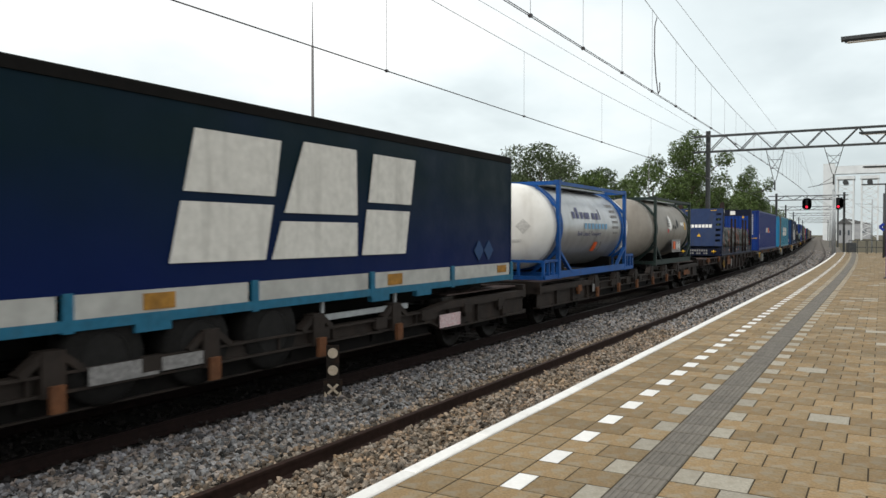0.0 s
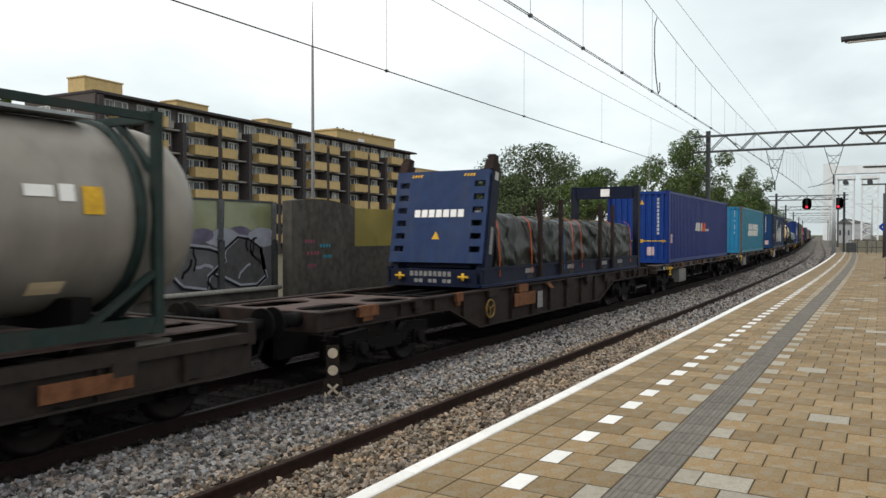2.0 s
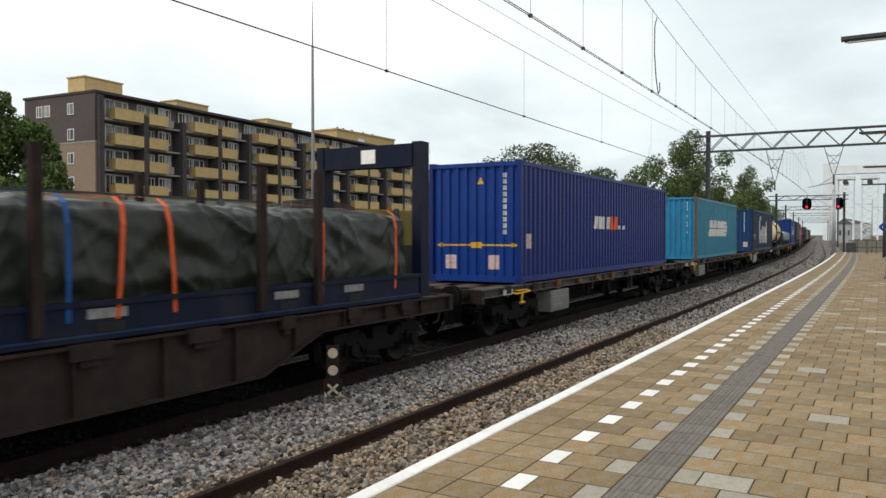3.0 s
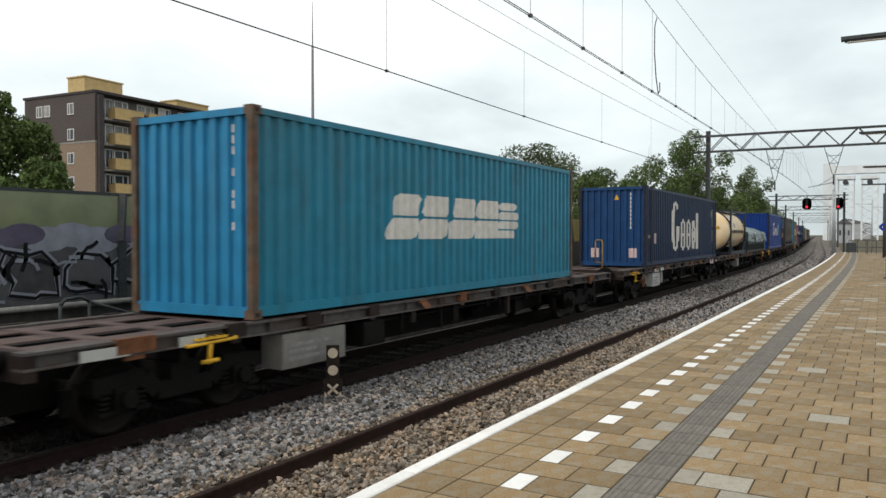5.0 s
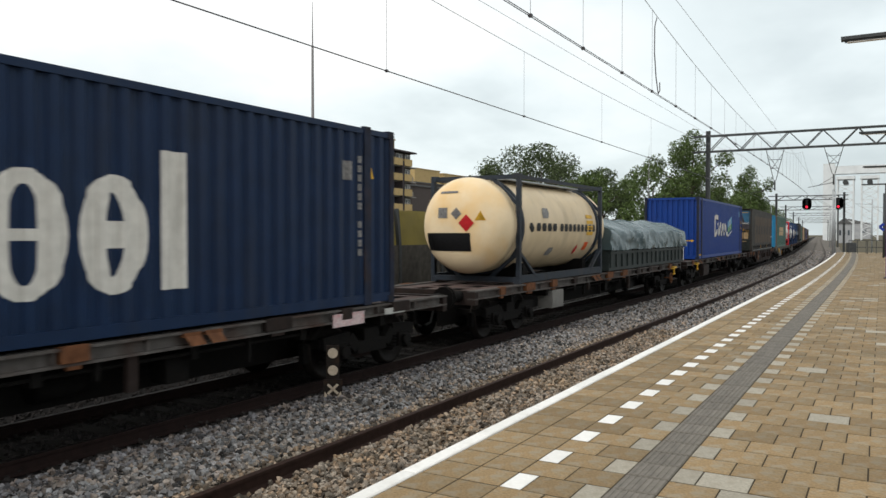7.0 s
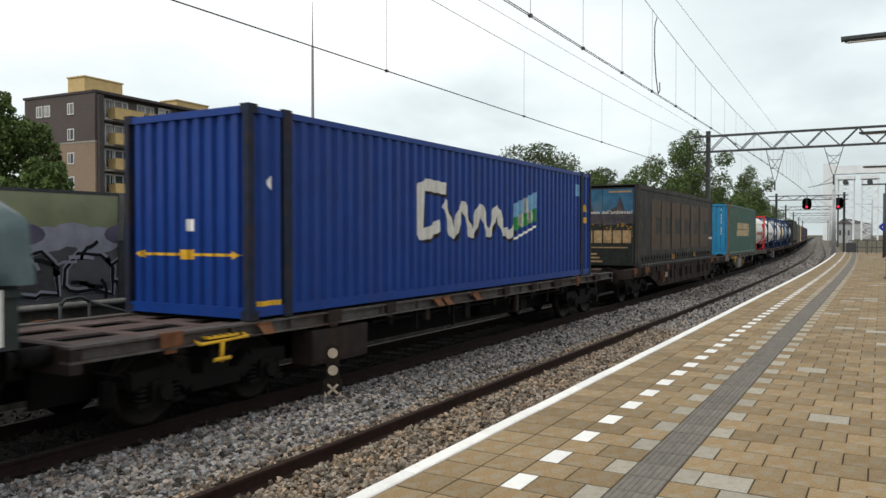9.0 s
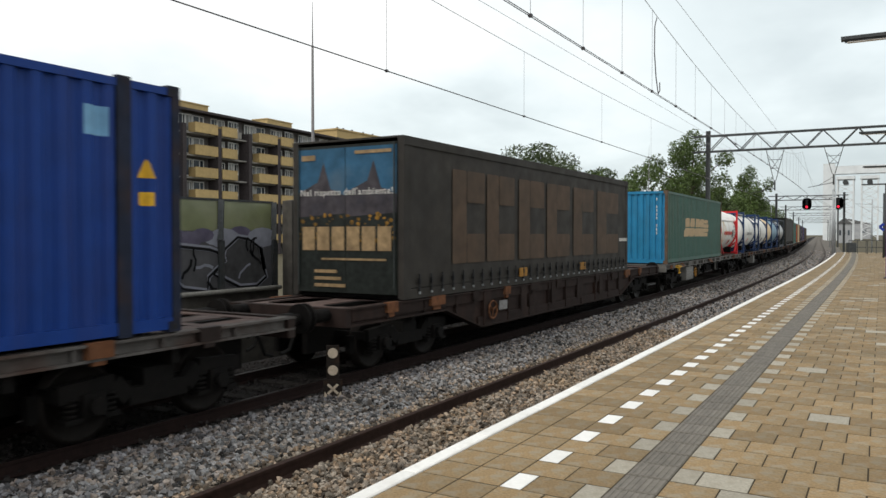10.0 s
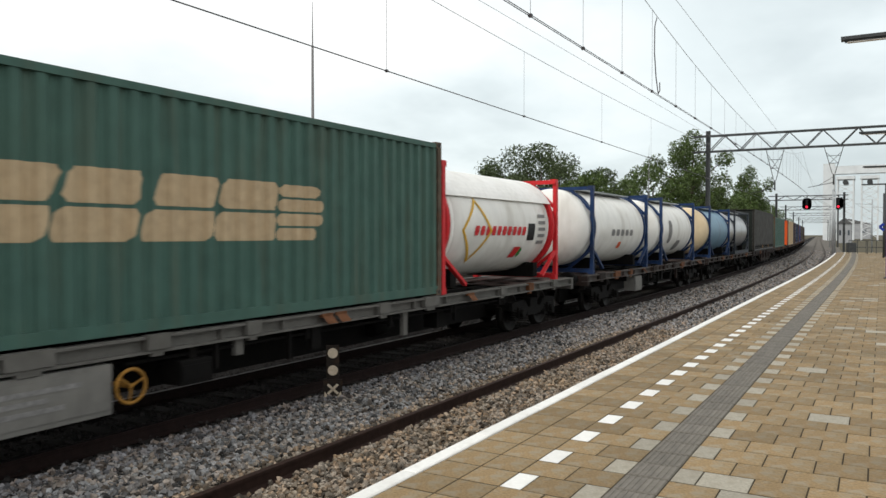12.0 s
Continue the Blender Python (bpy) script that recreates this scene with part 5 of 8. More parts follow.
                part("hanger_bracket", bm, paint_mat if k % 4 == 1 else M["gear"], e)
        bm = B(); rod(bm, (5.6 - L, -1.12, top - 0.3), (2 * L - 4.0 - L, -1.12, top - 0.3), 0.022, seg=6); part("brake_pipe", bm, M["gear"], e)
    for x0, x1, z0, z1, mt in plates:
        bm = B()
        box(bm, x0 - L, x1 - L, -1.288, -1.272, z0, z1)
        part("number_plate", bm, mt, e)
    for x in hazards:
        bm = B()
        rod(bm, (x - L, -1.32, 0.98), (x - L + 0.8, -1.32, 1.0), 0.022, seg=8)
        rod(bm, (x - L + 0.35, -1.32, 0.98), (x - L + 0.35, -1.30, 0.72), 0.03, seg=8)
        rod(bm, (x - L + 0.22, -1.32, 0.76), (x - L + 0.48, -1.32, 0.76), 0.028, seg=8)
        rod(bm, (x - L, -1.32, 0.98), (x - L, -1.18, 1.02), 0.022, seg=8)
        rod(bm, (x - L + 0.8, -1.32, 1.0), (x - L + 0.8, -1.18, 1.04), 0.022, seg=8)
        part("brake_lever", bm, M["yellow"], e)
        bm = B(); box(bm, x - L + 0.12, x - L + 0.62, -1.34, -1.2, 1.03, 1.06); step = part("step_plate", bm, M["yellow"], e)
        for k in range(4):
            bm = B()
            u = x - L + 0.16 + 0.12 * k
            bm.faces.new([bm.verts.new(p) for p in ((u, -1.339, 1.0605), (u + 0.05, -1.339, 1.0605), (u + 0.09, -1.201, 1.0605), (u + 0.04, -1.201, 1.0605))])
            part("black_stripe", bm, M["black"], step)
    if hoop:
        bm = B()
        x = hoop * (L - 0.2)
        pts = [(x, -0.52, 0.72), (x, -0.52, 2.1), (x, -0.48, 2.15), (x, -0.32, 2.15), (x, -0.28, 2.1), (x, -0.28, 1.42), (x, -0.50, 1.40)]
        for p, q in zip(pts, pts[1:]):
            rod(bm, p, q, 0.024, seg=8)
        part("end_handrail", bm, M["hoop_tan"], e)
    if hand_wheel:
        bm = B()
        c = (hand_wheel[0] - L, -1.30, hand_wheel[1])
        ring_tube(bm, c, 0.19, 0.021)
        for k in range(3):
            a = 2 * math.pi * k / 3 + 0.4
            rod(bm, c, (c[0] + 0.19 * math.cos(a), c[1], c[2] + 0.19 * math.sin(a)), 0.014, seg=6)
        rod(bm, (c[0], c[1], c[2]), (c[0], -0.9, c[2]), 0.03, seg=6)
        part("hand_wheel", bm, hand_wheel[2], e)
    return on_train(e, s0 + L, max(1.0, L - bogie_in))

# ---- beyond the train: barrier, flats, trees ----
M.update(
    panel_green=mat("dull_green_translucent_panel", (0.155, 0.17, 0.09), 0.25, grain=(2, 0.15), stain=(0.9, 0.7, (0.21, 0.21, 0.14)), spec=0.4),
    panel_yellow=mat("dirty_yellow_translucent_panel", (0.30, 0.25, 0.075), 0.4, grain=(2, 0.2), stain=(1.0, 0.6, (0.17, 0.15, 0.06))),
    spray_base=mat("sprayed_grey_wall", (0.085, 0.085, 0.09), 0.8, grain=(2, 0.25), stain=(0.9, 0.6, (0.11, 0.11, 0.12))),
    spray_violet=mat("violet_grey_spray_paint", (0.095, 0.085, 0.125), 0.75, grain=(3, 0.2), stain=(1.4, 0.5, (0.19, 0.18, 0.23))),
    spray_grey=mat("grey_spray_paint", (0.055, 0.055, 0.056), 0.75, grain=(4, 0.25), stain=(1.4, 0.4, (0.09, 0.09, 0.095))),
    spray_pale=mat("pale_blue_grey_spray_paint", (0.24, 0.25, 0.29), 0.75, grain=(4, 0.15)),
    spray_black=mat("black_spray_paint", (0.008, 0.008, 0.009), 0.7, grain=(6, 0.2)),
    spray_cyan=mat("cyan_spray_paint", (0.02, 0.20, 0.28), 0.7, grain=(6, 0.2)),
    spray_pink=mat("pink_spray_paint", (0.22, 0.055, 0.085), 0.7, grain=(6, 0.2)),
    dark_wall=mat("sooty_concrete_wall", (0.065, 0.06, 0.052), 0.9, grain=(5, 0.3), stain=(0.8, 0.6, (0.03, 0.028, 0.025)), streak=(2, 0.5, (0.10, 0.095, 0.085)), bump=(30, 0.3, 0.006)),
    brick_dark=mat("dark_brown_brick", (0.085, 0.072, 0.068), 0.9, grain=(8, 0.2), stain=(0.25, 0.5, (0.065, 0.052, 0.046))),
    flat_wall=mat("grey_brown_rendered_wall", (0.125, 0.116, 0.113), 0.9, grain=(3, 0.15)),
    brick_tan=mat("tan_brick", (0.22, 0.165, 0.12), 0.9, grain=(8, 0.18), stain=(0.25, 0.5, (0.18, 0.135, 0.10))),
    ochre=mat("ochre_balcony_board", (0.46, 0.335, 0.155), 0.7, grain=(2, 0.1), stain=(0.6, 0.35, (0.36, 0.27, 0.14)), rand=0.08),
    pier=mat("dark_brown_pier", (0.058, 0.050, 0.052), 0.9, grain=(4, 0.2)),
    slab=mat("grey_concrete_slab", (0.24, 0.23, 0.215), 0.9, grain=(4, 0.15)),
    pane=mat("window_glass", (0.045, 0.055, 0.065), 0.06, grain=None, rand=0.5),
    curtained=mat("window_glass_over_pale_curtain", (0.22, 0.225, 0.22), 0.12, grain=(1.2, 0.5), rand=0.5),
    white_frame=mat("white_window_frame", (0.62, 0.62, 0.60), 0.5, grain=(4, 0.08)),
    felt=mat("grey_roof_felt", (0.11, 0.11, 0.11), 0.9, grain=(2, 0.2)),
    # lightened towards the sky: the distance haze is mixed into this colour
    tower=mat("haze_paled_grey_steel", (0.62, 0.65, 0.66), 0.6, grain=(0.3, 0.08)),
    far_wall=mat("far_grey_facade", (0.33, 0.34, 0.35), 0.8, grain=(0.4, 0.15)),
    purple=mat("purple_sign_column", (0.13, 0.055, 0.19), 0.5, grain=(6, 0.12), stain=(2, 0.5, (0.35, 0.06, 0.16))),
    sign_blue=mat("blue_sign_enamel", (0.02, 0.045, 0.30), 0.4, grain=(9, 0.08)),
    mint=mat("pale_green_painted_steel", (0.16, 0.21, 0.19), 0.6, grain=(5, 0.15)),
    sign_black=mat("rust_flecked_black_paint", (0.016, 0.012, 0.010), 0.6, grain=(20, 0.2), stain=(9, 0.5, (0.05, 0.025, 0.012))),
    disc=mat("pale_reflective_disc", (0.50, 0.42, 0.32), 0.5, grain=(30, 0.12), stain=(14, 0.4, (0.4, 0.33, 0.25))),
    mast_grey=mat("dull_grey_mast", (0.17, 0.165, 0.165), 0.6, grain=(8, 0.15)),
    red_lamp=mat("lit_red_signal_lens", (0.5, 0.01, 0.02), 0.3, grain=None, emit=(1.0, 0.02, 0.06, 1.5)),
)
BAR_Y = 13.0


def ribbon(bm, pts, w, d, mi=0):
    """A sprayed stroke on the barrier's face: flat ribbon through points (x, z)."""
    left, right = [], []
    for i, (x, z) in enumerate(pts):
        a = Vector(pts[max(0, i - 1)]); b = Vector(pts[min(len(pts) - 1, i + 1)])
        t = (b - a).normalized() if (b - a).length > 1e-6 else Vector((1, 0))
        n = Vector((-t.y, t.x)) * w / 2
        left.append(bm.verts.new((x + n.x, BAR_Y - d, z + n.y)))
        right.append(bm.verts.new((x - n.x, BAR_Y - d, z - n.y)))
    for i in range(len(pts) - 1):
        bm.faces.new((left[i], right[i], right[i + 1], left[i + 1])).material_index = mi


def make_barrier():
    e = thing("noise_barrier", "graffiti-covered noise barrier with green translucent upper panels", "noise barrier")
    x_posts = [2.0, 4.6, 7.25, 9.85, 12.45, 14.2]
    for a, b in zip(x_posts, x_posts[1:]):
        bm = B(); box(bm, a + 0.05, b - 0.05, BAR_Y, BAR_Y + 0.1, 1.0, 2.42); part("wall_panel", bm, M["spray_base"], e, "grey wall panel covered in spray paint")
        bm = B()
        q = [(a + 0.05, BAR_Y + 0.02, 2.42), (b - 0.05, BAR_Y + 0.02, 2.42), (b + 0.08, BAR_Y + 0.12, 3.12), (a + 0.18, BAR_Y + 0.12, 3.12)]
        vs = [bm.verts.new(p) for p in q] + [bm.verts.new((p[0], p[1] + 0.03, p[2])) for p in q]
        for f in ((0, 1, 2, 3), (7, 6, 5, 4), (0, 4, 5, 1), (1, 5, 6, 2), (2, 6, 7, 3), (3, 7, 4, 0)):
            bm.faces.new([vs[i] for i in f])
        part("upper_panel", bm, M["panel_green"], e, "dull green translucent panel")
        bm = B(); beam(bm, (a + 0.12, BAR_Y + 0.13, 3.13), (b + 0.12, BAR_Y + 0.13, 3.13), 0.06, 0.05); part("cap_rail", bm, M["steel"], e)
    for a in x_posts:
        bm = B()
        beam(bm, (a, BAR_Y - 0.01, -0.4), (a, BAR_Y - 0.01, 2.2), 0.16, 0.12)
        beam(bm, (a, BAR_Y - 0.01, 2.2), (a + 0.14, BAR_Y + 0.1, 3.12), 0.12, 0.16)
        part("post", bm, M["steel"], e)
    bm = B()
    box(bm, 2.0, 14.2, BAR_Y - 0.15, BAR_Y + 0.2, -0.6, 1.0)
    box(bm, 2.0, 14.2, BAR_Y - 0.5, BAR_Y - 0.15, -0.6, 0.72)
    part("plinth", bm, M["dark_wall"], e)
    bm = B(); rod(bm, (2.0, BAR_Y - 0.22, 1.05), (14.2, BAR_Y - 0.22, 1.05), 0.055, seg=10); part("pipe", bm, M["concrete"], e)
    # sprayed lettering, drawn as loose outlined blobs that spell nothing
    rng = random.Random(21)
    fills, outl, pale, viol = B(), B(), B(), B()
    x = 2.6
    # cloud band above
    xx = 2.3
    while xx < 14.0:
        r = rng.uniform(0.22, 0.42)
        zc = 2.3 + rng.uniform(-0.08, 0.06)
        n = 12
        c = [viol.verts.new((xx + r * math.cos(2 * math.pi * k / n) * 1.3, BAR_Y - 0.006 - 0.0004 * (xx % 1), zc + r * 0.62 * math.sin(2 * math.pi * k / n))) for k in range(n)]
        viol.faces.new(c).material_index = rng.choice((0, 0, 1))
        xx += r * 1.35
    i = 0
    while x < 13.4:
        w, h = rng.uniform(1.25, 1.75), rng.uniform(1.0, 1.15)
        cx, cz = x + w / 2, 1.62
        n = 11
        pts = []
        for k in range(n):
            a = 2 * math.pi * k / n + rng.uniform(-0.25, 0.25)
            q = rng.uniform(0.55, 1.18)
            pts.append((cx + q * w / 2 * math.copysign(abs(math.cos(a)) ** 0.7, math.cos(a)), cz + q * h / 2 * math.copysign(abs(math.sin(a)) ** 0.7, math.sin(a)) * 0.98))
        pts = [(a, max(1.06, min(2.3, b))) for a, b in pts]
        d = 0.010 + 0.0007 * (i % 4)
        fills.faces.new([fills.verts.new((a, BAR_Y - d, b)) for a, b in pts]).material_index = i % 2
        loop = pts + pts[:2]
        ribbon(pale, [(a + 0.015, b + 0.02) for a, b in loop], 0.125, 0.014 + 0.0007 * (i % 4))
        ribbon(outl, loop, 0.065, 0.018 + 0.0007 * (i % 4))
        for _ in range(5):
            a0 = rng.uniform(-0.3, 0.3) * w; b0 = rng.uniform(-0.32, 0.32) * h
            s = [(cx + a0, cz + b0)]
            ang = rng.choice((0, 0, 1.2, -0.9, 2.0))
            for _ in range(4):
                s.append((s[-1][0] + 0.13 * math.cos(ang), max(1.1, min(2.25, s[-1][1] + 0.13 * math.sin(ang)))))
                ang += rng.uniform(-0.7, 0.7)
            ribbon(rng.choice((outl, outl, pale)), s, rng.uniform(0.04, 0.08), 0.021 + 0.0005 * (i % 4))
        x += w * 0.82
        i += 1
    for nm, bm, mt in (("spray_cloud", viol, [M["spray_violet"], M["spray_pale"]]), ("spray_fill", fills, [M["spray_grey"], M["spray_base"]]), ("spray_halo", pale, [M["spray_pale"]]), ("spray_outline", outl, [M["spray_black"]])):
        tagged(part(nm, bm, mt, e), kind="stuff")
    # free-standing concrete end wall with an arched top
    w = thing("concrete_end_wall", "sooty concrete wall with an arched top between two barriers", "wall")
    bm = B()
    xs = np.linspace(14.25, 17.3, 16)
    top = lambda x: 3.16 + 0.12 * math.sin(math.pi * (x - 14.25) / 3.05) - 0.06 * (x - 14.25) / 3.05
    for y0, y1 in ((BAR_Y - 0.55, BAR_Y - 0.25),):
        a = [(bm.verts.new((x, y0 + 0.12 * (x - 14.25), -0.5)), bm.verts.new((x, y0 + 0.12 * (x - 14.25), top(x))), bm.verts.new((x, y1 + 0.12 * (x - 14.25), top(x))), bm.verts.new((x, y1 + 0.12 * (x - 14.25), -0.5))) for x in xs]
        for p, q in zip(a, a[1:]):
            for k in range(3):
                bm.faces.new((p[k], q[k], q[k + 1], p[k + 1]))
        bm.faces.new(a[0]); bm.faces.new(a[-1][::-1])
    part("wall_body", bm, M["dark_wall"], w)
    bm = B()
    rng = random.Random(8)
    rows = [(14.8, 2.12, 0.5), (15.5, 2.0, 0.55), (14.9, 1.82, 0.6), (15.65, 1.72, 0.45), (14.95, 1.5, 0.4)]
    for k, (x, z, n) in enumerate(rows):
        for j in range(4):
            xx = x + j * n / 4
            y = BAR_Y - 0.558 + 0.12 * (xx - 14.25)
            v = [bm.verts.new((xx + u, y + 0.12 * u, z + t)) for u, t in ((0, 0), (n / 4 - 0.05, 0.01), (n / 4 - 0.05, 0.09), (0, 0.08))]
            bm.faces.new(v).material_index = k % 2
    tagged(part("spray_marks", bm, [M["spray_pink"], M["spray_cyan"]], w), kind="stuff")
    # the barrier goes on with yellow panels
    e = thing("noise_barrier", "noise barrier with dirty yellow panels above a dark concrete wall", "noise barrier")
    n = 22
    for k in range(n):
        a, b = 17.3 + 2.6 * k, 17.3 + 2.6 * (k + 1)
        ax, ay, _ = line_at(a, BAR_Y + 0.1)
        bx, by, _ = line_at(b, BAR_Y + 0.1)
        bm = B()
        vs = []
        for (px, py), dx in (((ax, ay), 0.05), ((bx, by), -0.05)):
            for z, o in ((2.0, 0.0), (3.1, 0.1)):
                vs.append((px + dx, py + o, z))
        v = [bm.verts.new(p) for p in (vs[0], vs[2], vs[3], vs[1])]
        bm.faces.new(v)
        bmesh.ops.solidify(bm, geom=bm.faces[:], thickness=0.04)
        part("upper_panel", bm, M["panel_yellow"], e)
        bm = B(); beam(bm, (ax, ay, 0.75), (bx, by, 0.75), 0.2, 2.5); part("lower_wall", bm, M["dark_wall"], e)
        bm = B(); beam(bm, (ax, ay - 0.06, -0.4), (ax, ay - 0.06, 2.0), 0.16, 0.12); beam(bm, (ax, ay - 0.06, 2.0), (ax, ay + 0.04, 3.14), 0.12, 0.12); part("post", bm, M["steel"], e)
    # hand rail hoop in front of the plinth
    h = thing("hand_rail", "bent steel hand rail beside a narrow walkway", "hand rail")
    y = BAR_Y - 0.85
    bm = B()
    pts = [(8.0, 0.45), (8.0, 1.12), (8.1, 1.22), (8.4, 1.24), (8.55, 1.15), (10.1, 0.62)]
    for (a, b), (c, d) in zip(pts, pts[1:]):
        rod(bm, (a, y, b), (c, y, d), 0.03, seg=8)
    for a, t in ((8.55, 1.15), (9.4, 0.85)):
        rod(bm, (a, y, -0.6), (a, y, t), 0.028, seg=8)
    rod(bm, (8.0, y, 0.45), (8.2, y, 0.4), 0.03, seg=8); rod(bm, (8.2, y, 0.4), (10.0, y, 0.1), 0.03, seg=8)
    rod(bm, (8.0, y, -0.6), (8.0, y, 0.45), 0.028, seg=8)
    part("rail_tube", bm, M["steel"], h)
    bm = B(); box(bm, 4.0, 14.0, BAR_Y - 1.1, BAR_Y - 0.5, -0.6, 0.25)
    tagged(part("walkway", bm, M["dark_wall"]), "narrow dark concrete walkway along the barrier", "walkway", kind="structure")


def make_flats():
    X0, Y0, unit, units = 56.4, 78.6, 12.65, 7
    X1 = X0 + 76.0
    top, storey = 19.0, 2.97
    e = thing("apartment_building", "long brown brick block of flats with ochre balconies", "apartment building",
              m=Matrix.Translation((X0, Y0, 0)) @ Matrix.Rotation(radians(3.0), 4, "Z") @ Matrix.Translation((-X0, -Y0, 0)))
    bm = B(); box(bm, X0, X1, Y0 + 1.3, Y0 + 12.4, -0.6, 18.7); part("core", bm, M["flat_wall"], e)
    bm = B(); box(bm, X0 - 0.25, X0, Y0 - 0.1, Y0 + 12.4, 13.2, top); part("gable_upper", bm, M["brick_dark"], e)
    bm = B(); box(bm, X0 - 0.25, X0, Y0 - 0.1, Y0 + 12.4, -0.6, 13.0); part("gable_lower", bm, M["brick_tan"], e)
    bm = B(); box(bm, X0 - 0.29, X0, Y0 - 0.12, Y0 + 12.4, 13.0, 13.2); part("string_course", bm, M["slab"], e)
    bm = B(); box(bm, X0 - 0.35, X1 + 0.2, Y0 - 0.15, Y0 + 12.6, 18.72, top); part("roof_edge", bm, M["pier"], e)
    bm = B(); box(bm, X0, X1, Y0, Y0 + 12.3, top, top + 0.06); part("roof", bm, M["felt"], e)
    # window: frame with glass set back
    fr = B()
    for a, b, c, d in ((-0.5, -0.42, 0, 1.0), (0.42, 0.5, 0, 1.0), (-0.42, 0.42, 0, 0.07), (-0.42, 0.42, 0.93, 1.0), (0.08, 0.15, 0.07, 0.93)):
        box(fr, a, b, -0.06, 0.06, c, d)
    fme = bpy.data.meshes.new("window_frame"); fr.to_mesh(fme); fr.free(); fme.materials.append(M["white_frame"])
    pn = B(); box(pn, -0.43, 0.43, -0.01, 0.01, 0.04, 0.96)
    pme = bpy.data.meshes.new("pane"); pn.to_mesh(pme); pn.free(); pme.materials.append(M["pane"])

    pn = B(); box(pn, -0.43, 0.43, -0.01, 0.01, 0.04, 0.96)
    cme = bpy.data.meshes.new("pane"); pn.to_mesh(cme); pn.free(); cme.materials.append(M["curtained"])
    rng = random.Random(5)

    def window(x, y, z, w, h, turn=0.0):
        f = shared("window", fme, e, Matrix.Translation((x, y, z)) @ Matrix.Rotation(turn, 4, "Z") @ Matrix.Diagonal((w, 1, h, 1)))
        shared("pane", pme if rng.random() < 0.6 else cme, f)

    def board(w):
        bm = B()
        box(bm, 0, w, -0.05, 0.05, 0, 1.3)
        box(bm, 0, 0.08, 0.05, 1.2, 0, 1.3)
        box(bm, w - 0.08, w, 0.05, 1.2, 0, 1.3)
        box(bm, -0.02, w + 0.02, -0.08, 0.08, 1.3, 1.35)
        me = bpy.data.meshes.new("balcony"); bm.to_mesh(me); bm.free(); me.materials.append(M["ochre"])
        return me
    wide, narrow = board(4.2), board(3.0)
    floors = [16.05 - storey * k for k in range(6)]
    for k, z in enumerate(floors):
        bm = B(); box(bm, X0, X1, Y0 - 0.1, Y0 + 1.3, z - 0.30, z - 0.10); part("floor_slab", bm, M["slab"], e)
    for u in range(units):
        ux = X0 + unit * u
        for px in (ux + 0.32, ux + 6.75):
            if px > X1:
                continue
            bm = B()
            hi = 18.5 if px == ux + 0.32 and u == 0 else 16.9
            box(bm, px - 0.32, px + 0.32, Y0 - 0.55, Y0 + 1.3, -0.6, hi); part("pier", bm, M["pier"], e)
        for z in floors:
            if ux + 6.4 > X1:
                break
            shared("balcony", wide, e, Matrix.Translation((ux + 2.15, Y0 - 0.55, z - 0.1)))
            if ux + 10.2 < X1:
                shared("balcony", narrow, e, Matrix.Translation((ux + 7.2, Y0 - 0.55, z - 0.1)))
            for wx, ww, wz, wh, wy in ((1.3, 1.15, 0.85, 1.5, 1.0), (2.75, 1.1, 0.1, 2.35, 1.28), (4.5, 2.1, 0.75, 1.65, 1.28), (7.5, 1.2, 0.1, 2.35, 1.28), (8.9, 1.4, 0.75, 1.65, 1.28), (10.45, 1.05, 0.15, 2.3, 0.9), (11.5, 0.85, 0.8, 1.6, 0.9)):
                if ux + wx + ww < X1:
                    window(ux + wx, Y0 + wy, z + wz, ww, wh)
            if rng.random() < 0.5 and ux + 10.3 < X1:
                bm = B(); box(bm, ux + 9.9, ux + 11.7, Y0 + 0.0, Y0 + 0.04, z, z + 0.9); part("railing_panel", bm, M["slab"], e)
    for z in (16.4, 13.4, 10.6, 7.8, 5.0):
        for y in (Y0 + 4.0, Y0 + 8.2, Y0 + 9.6):
            window(X0 - 0.27, y, z, 1.1, 1.35, math.pi / 2)
    for a, b, h in ((2.4, 7.95, 2.45), (17.0, 22.95, 1.85), (36.0, 42.2, 1.85)):
        bm = B(); box(bm, X0 + a, X0 + b, Y0 + 5.0, Y0 + 8.0, top + 0.06, top + h); box(bm, X0 + a - 0.12, X0 + b + 0.12, Y0 + 4.88, Y0 + 8.12, top + h, top + h + 0.15)
        part("roof_house", bm, M["ochre"], e)
    # second block, further back, with a big ochre plant room
    e = thing("apartment_building", "brown block of flats with an ochre plant room", "apartment building")
    bm = B(); box(bm, 121.0, 141.6, 94, 100, -0.6, 23.2); box(bm, 120.8, 141.8, 93.8, 100.2, 23.2, 23.5); part("plant_room", bm, M["ochre"], e)
    for x in (125, 127, 130, 134, 137.5):
        bm = B(); rod(bm, (x, 97, 23.5), (x, 97, 24.4), 0.22, seg=8); part("flue", bm, M["felt"], e)
    fwin = B(); box(fwin, 128, 130.2, 93.92, 93.99, 20.6, 22.2); part("window", fwin, M["white_frame"], e)
    e = thing("apartment_building", "low brown brick building with a flat felt roof", "apartment building")
    bm = B(); box(bm, 131, 152, 86, 100, -0.6, 12.6); part("wall", bm, M["brick_dark"], e)
    bm = B(); box(bm, 130.7, 152.3, 85.7, 100.3, 12.6, 13.0); part("roof", bm, M["felt"], e)
    e = thing("apartment_building", "far block of flats with ochre balconies and roof houses", "apartment building")
    bm = B(); box(bm, 160, 200, 100, 112, -0.6, 15.2); part("wall", bm, M["brick_dark"], e)
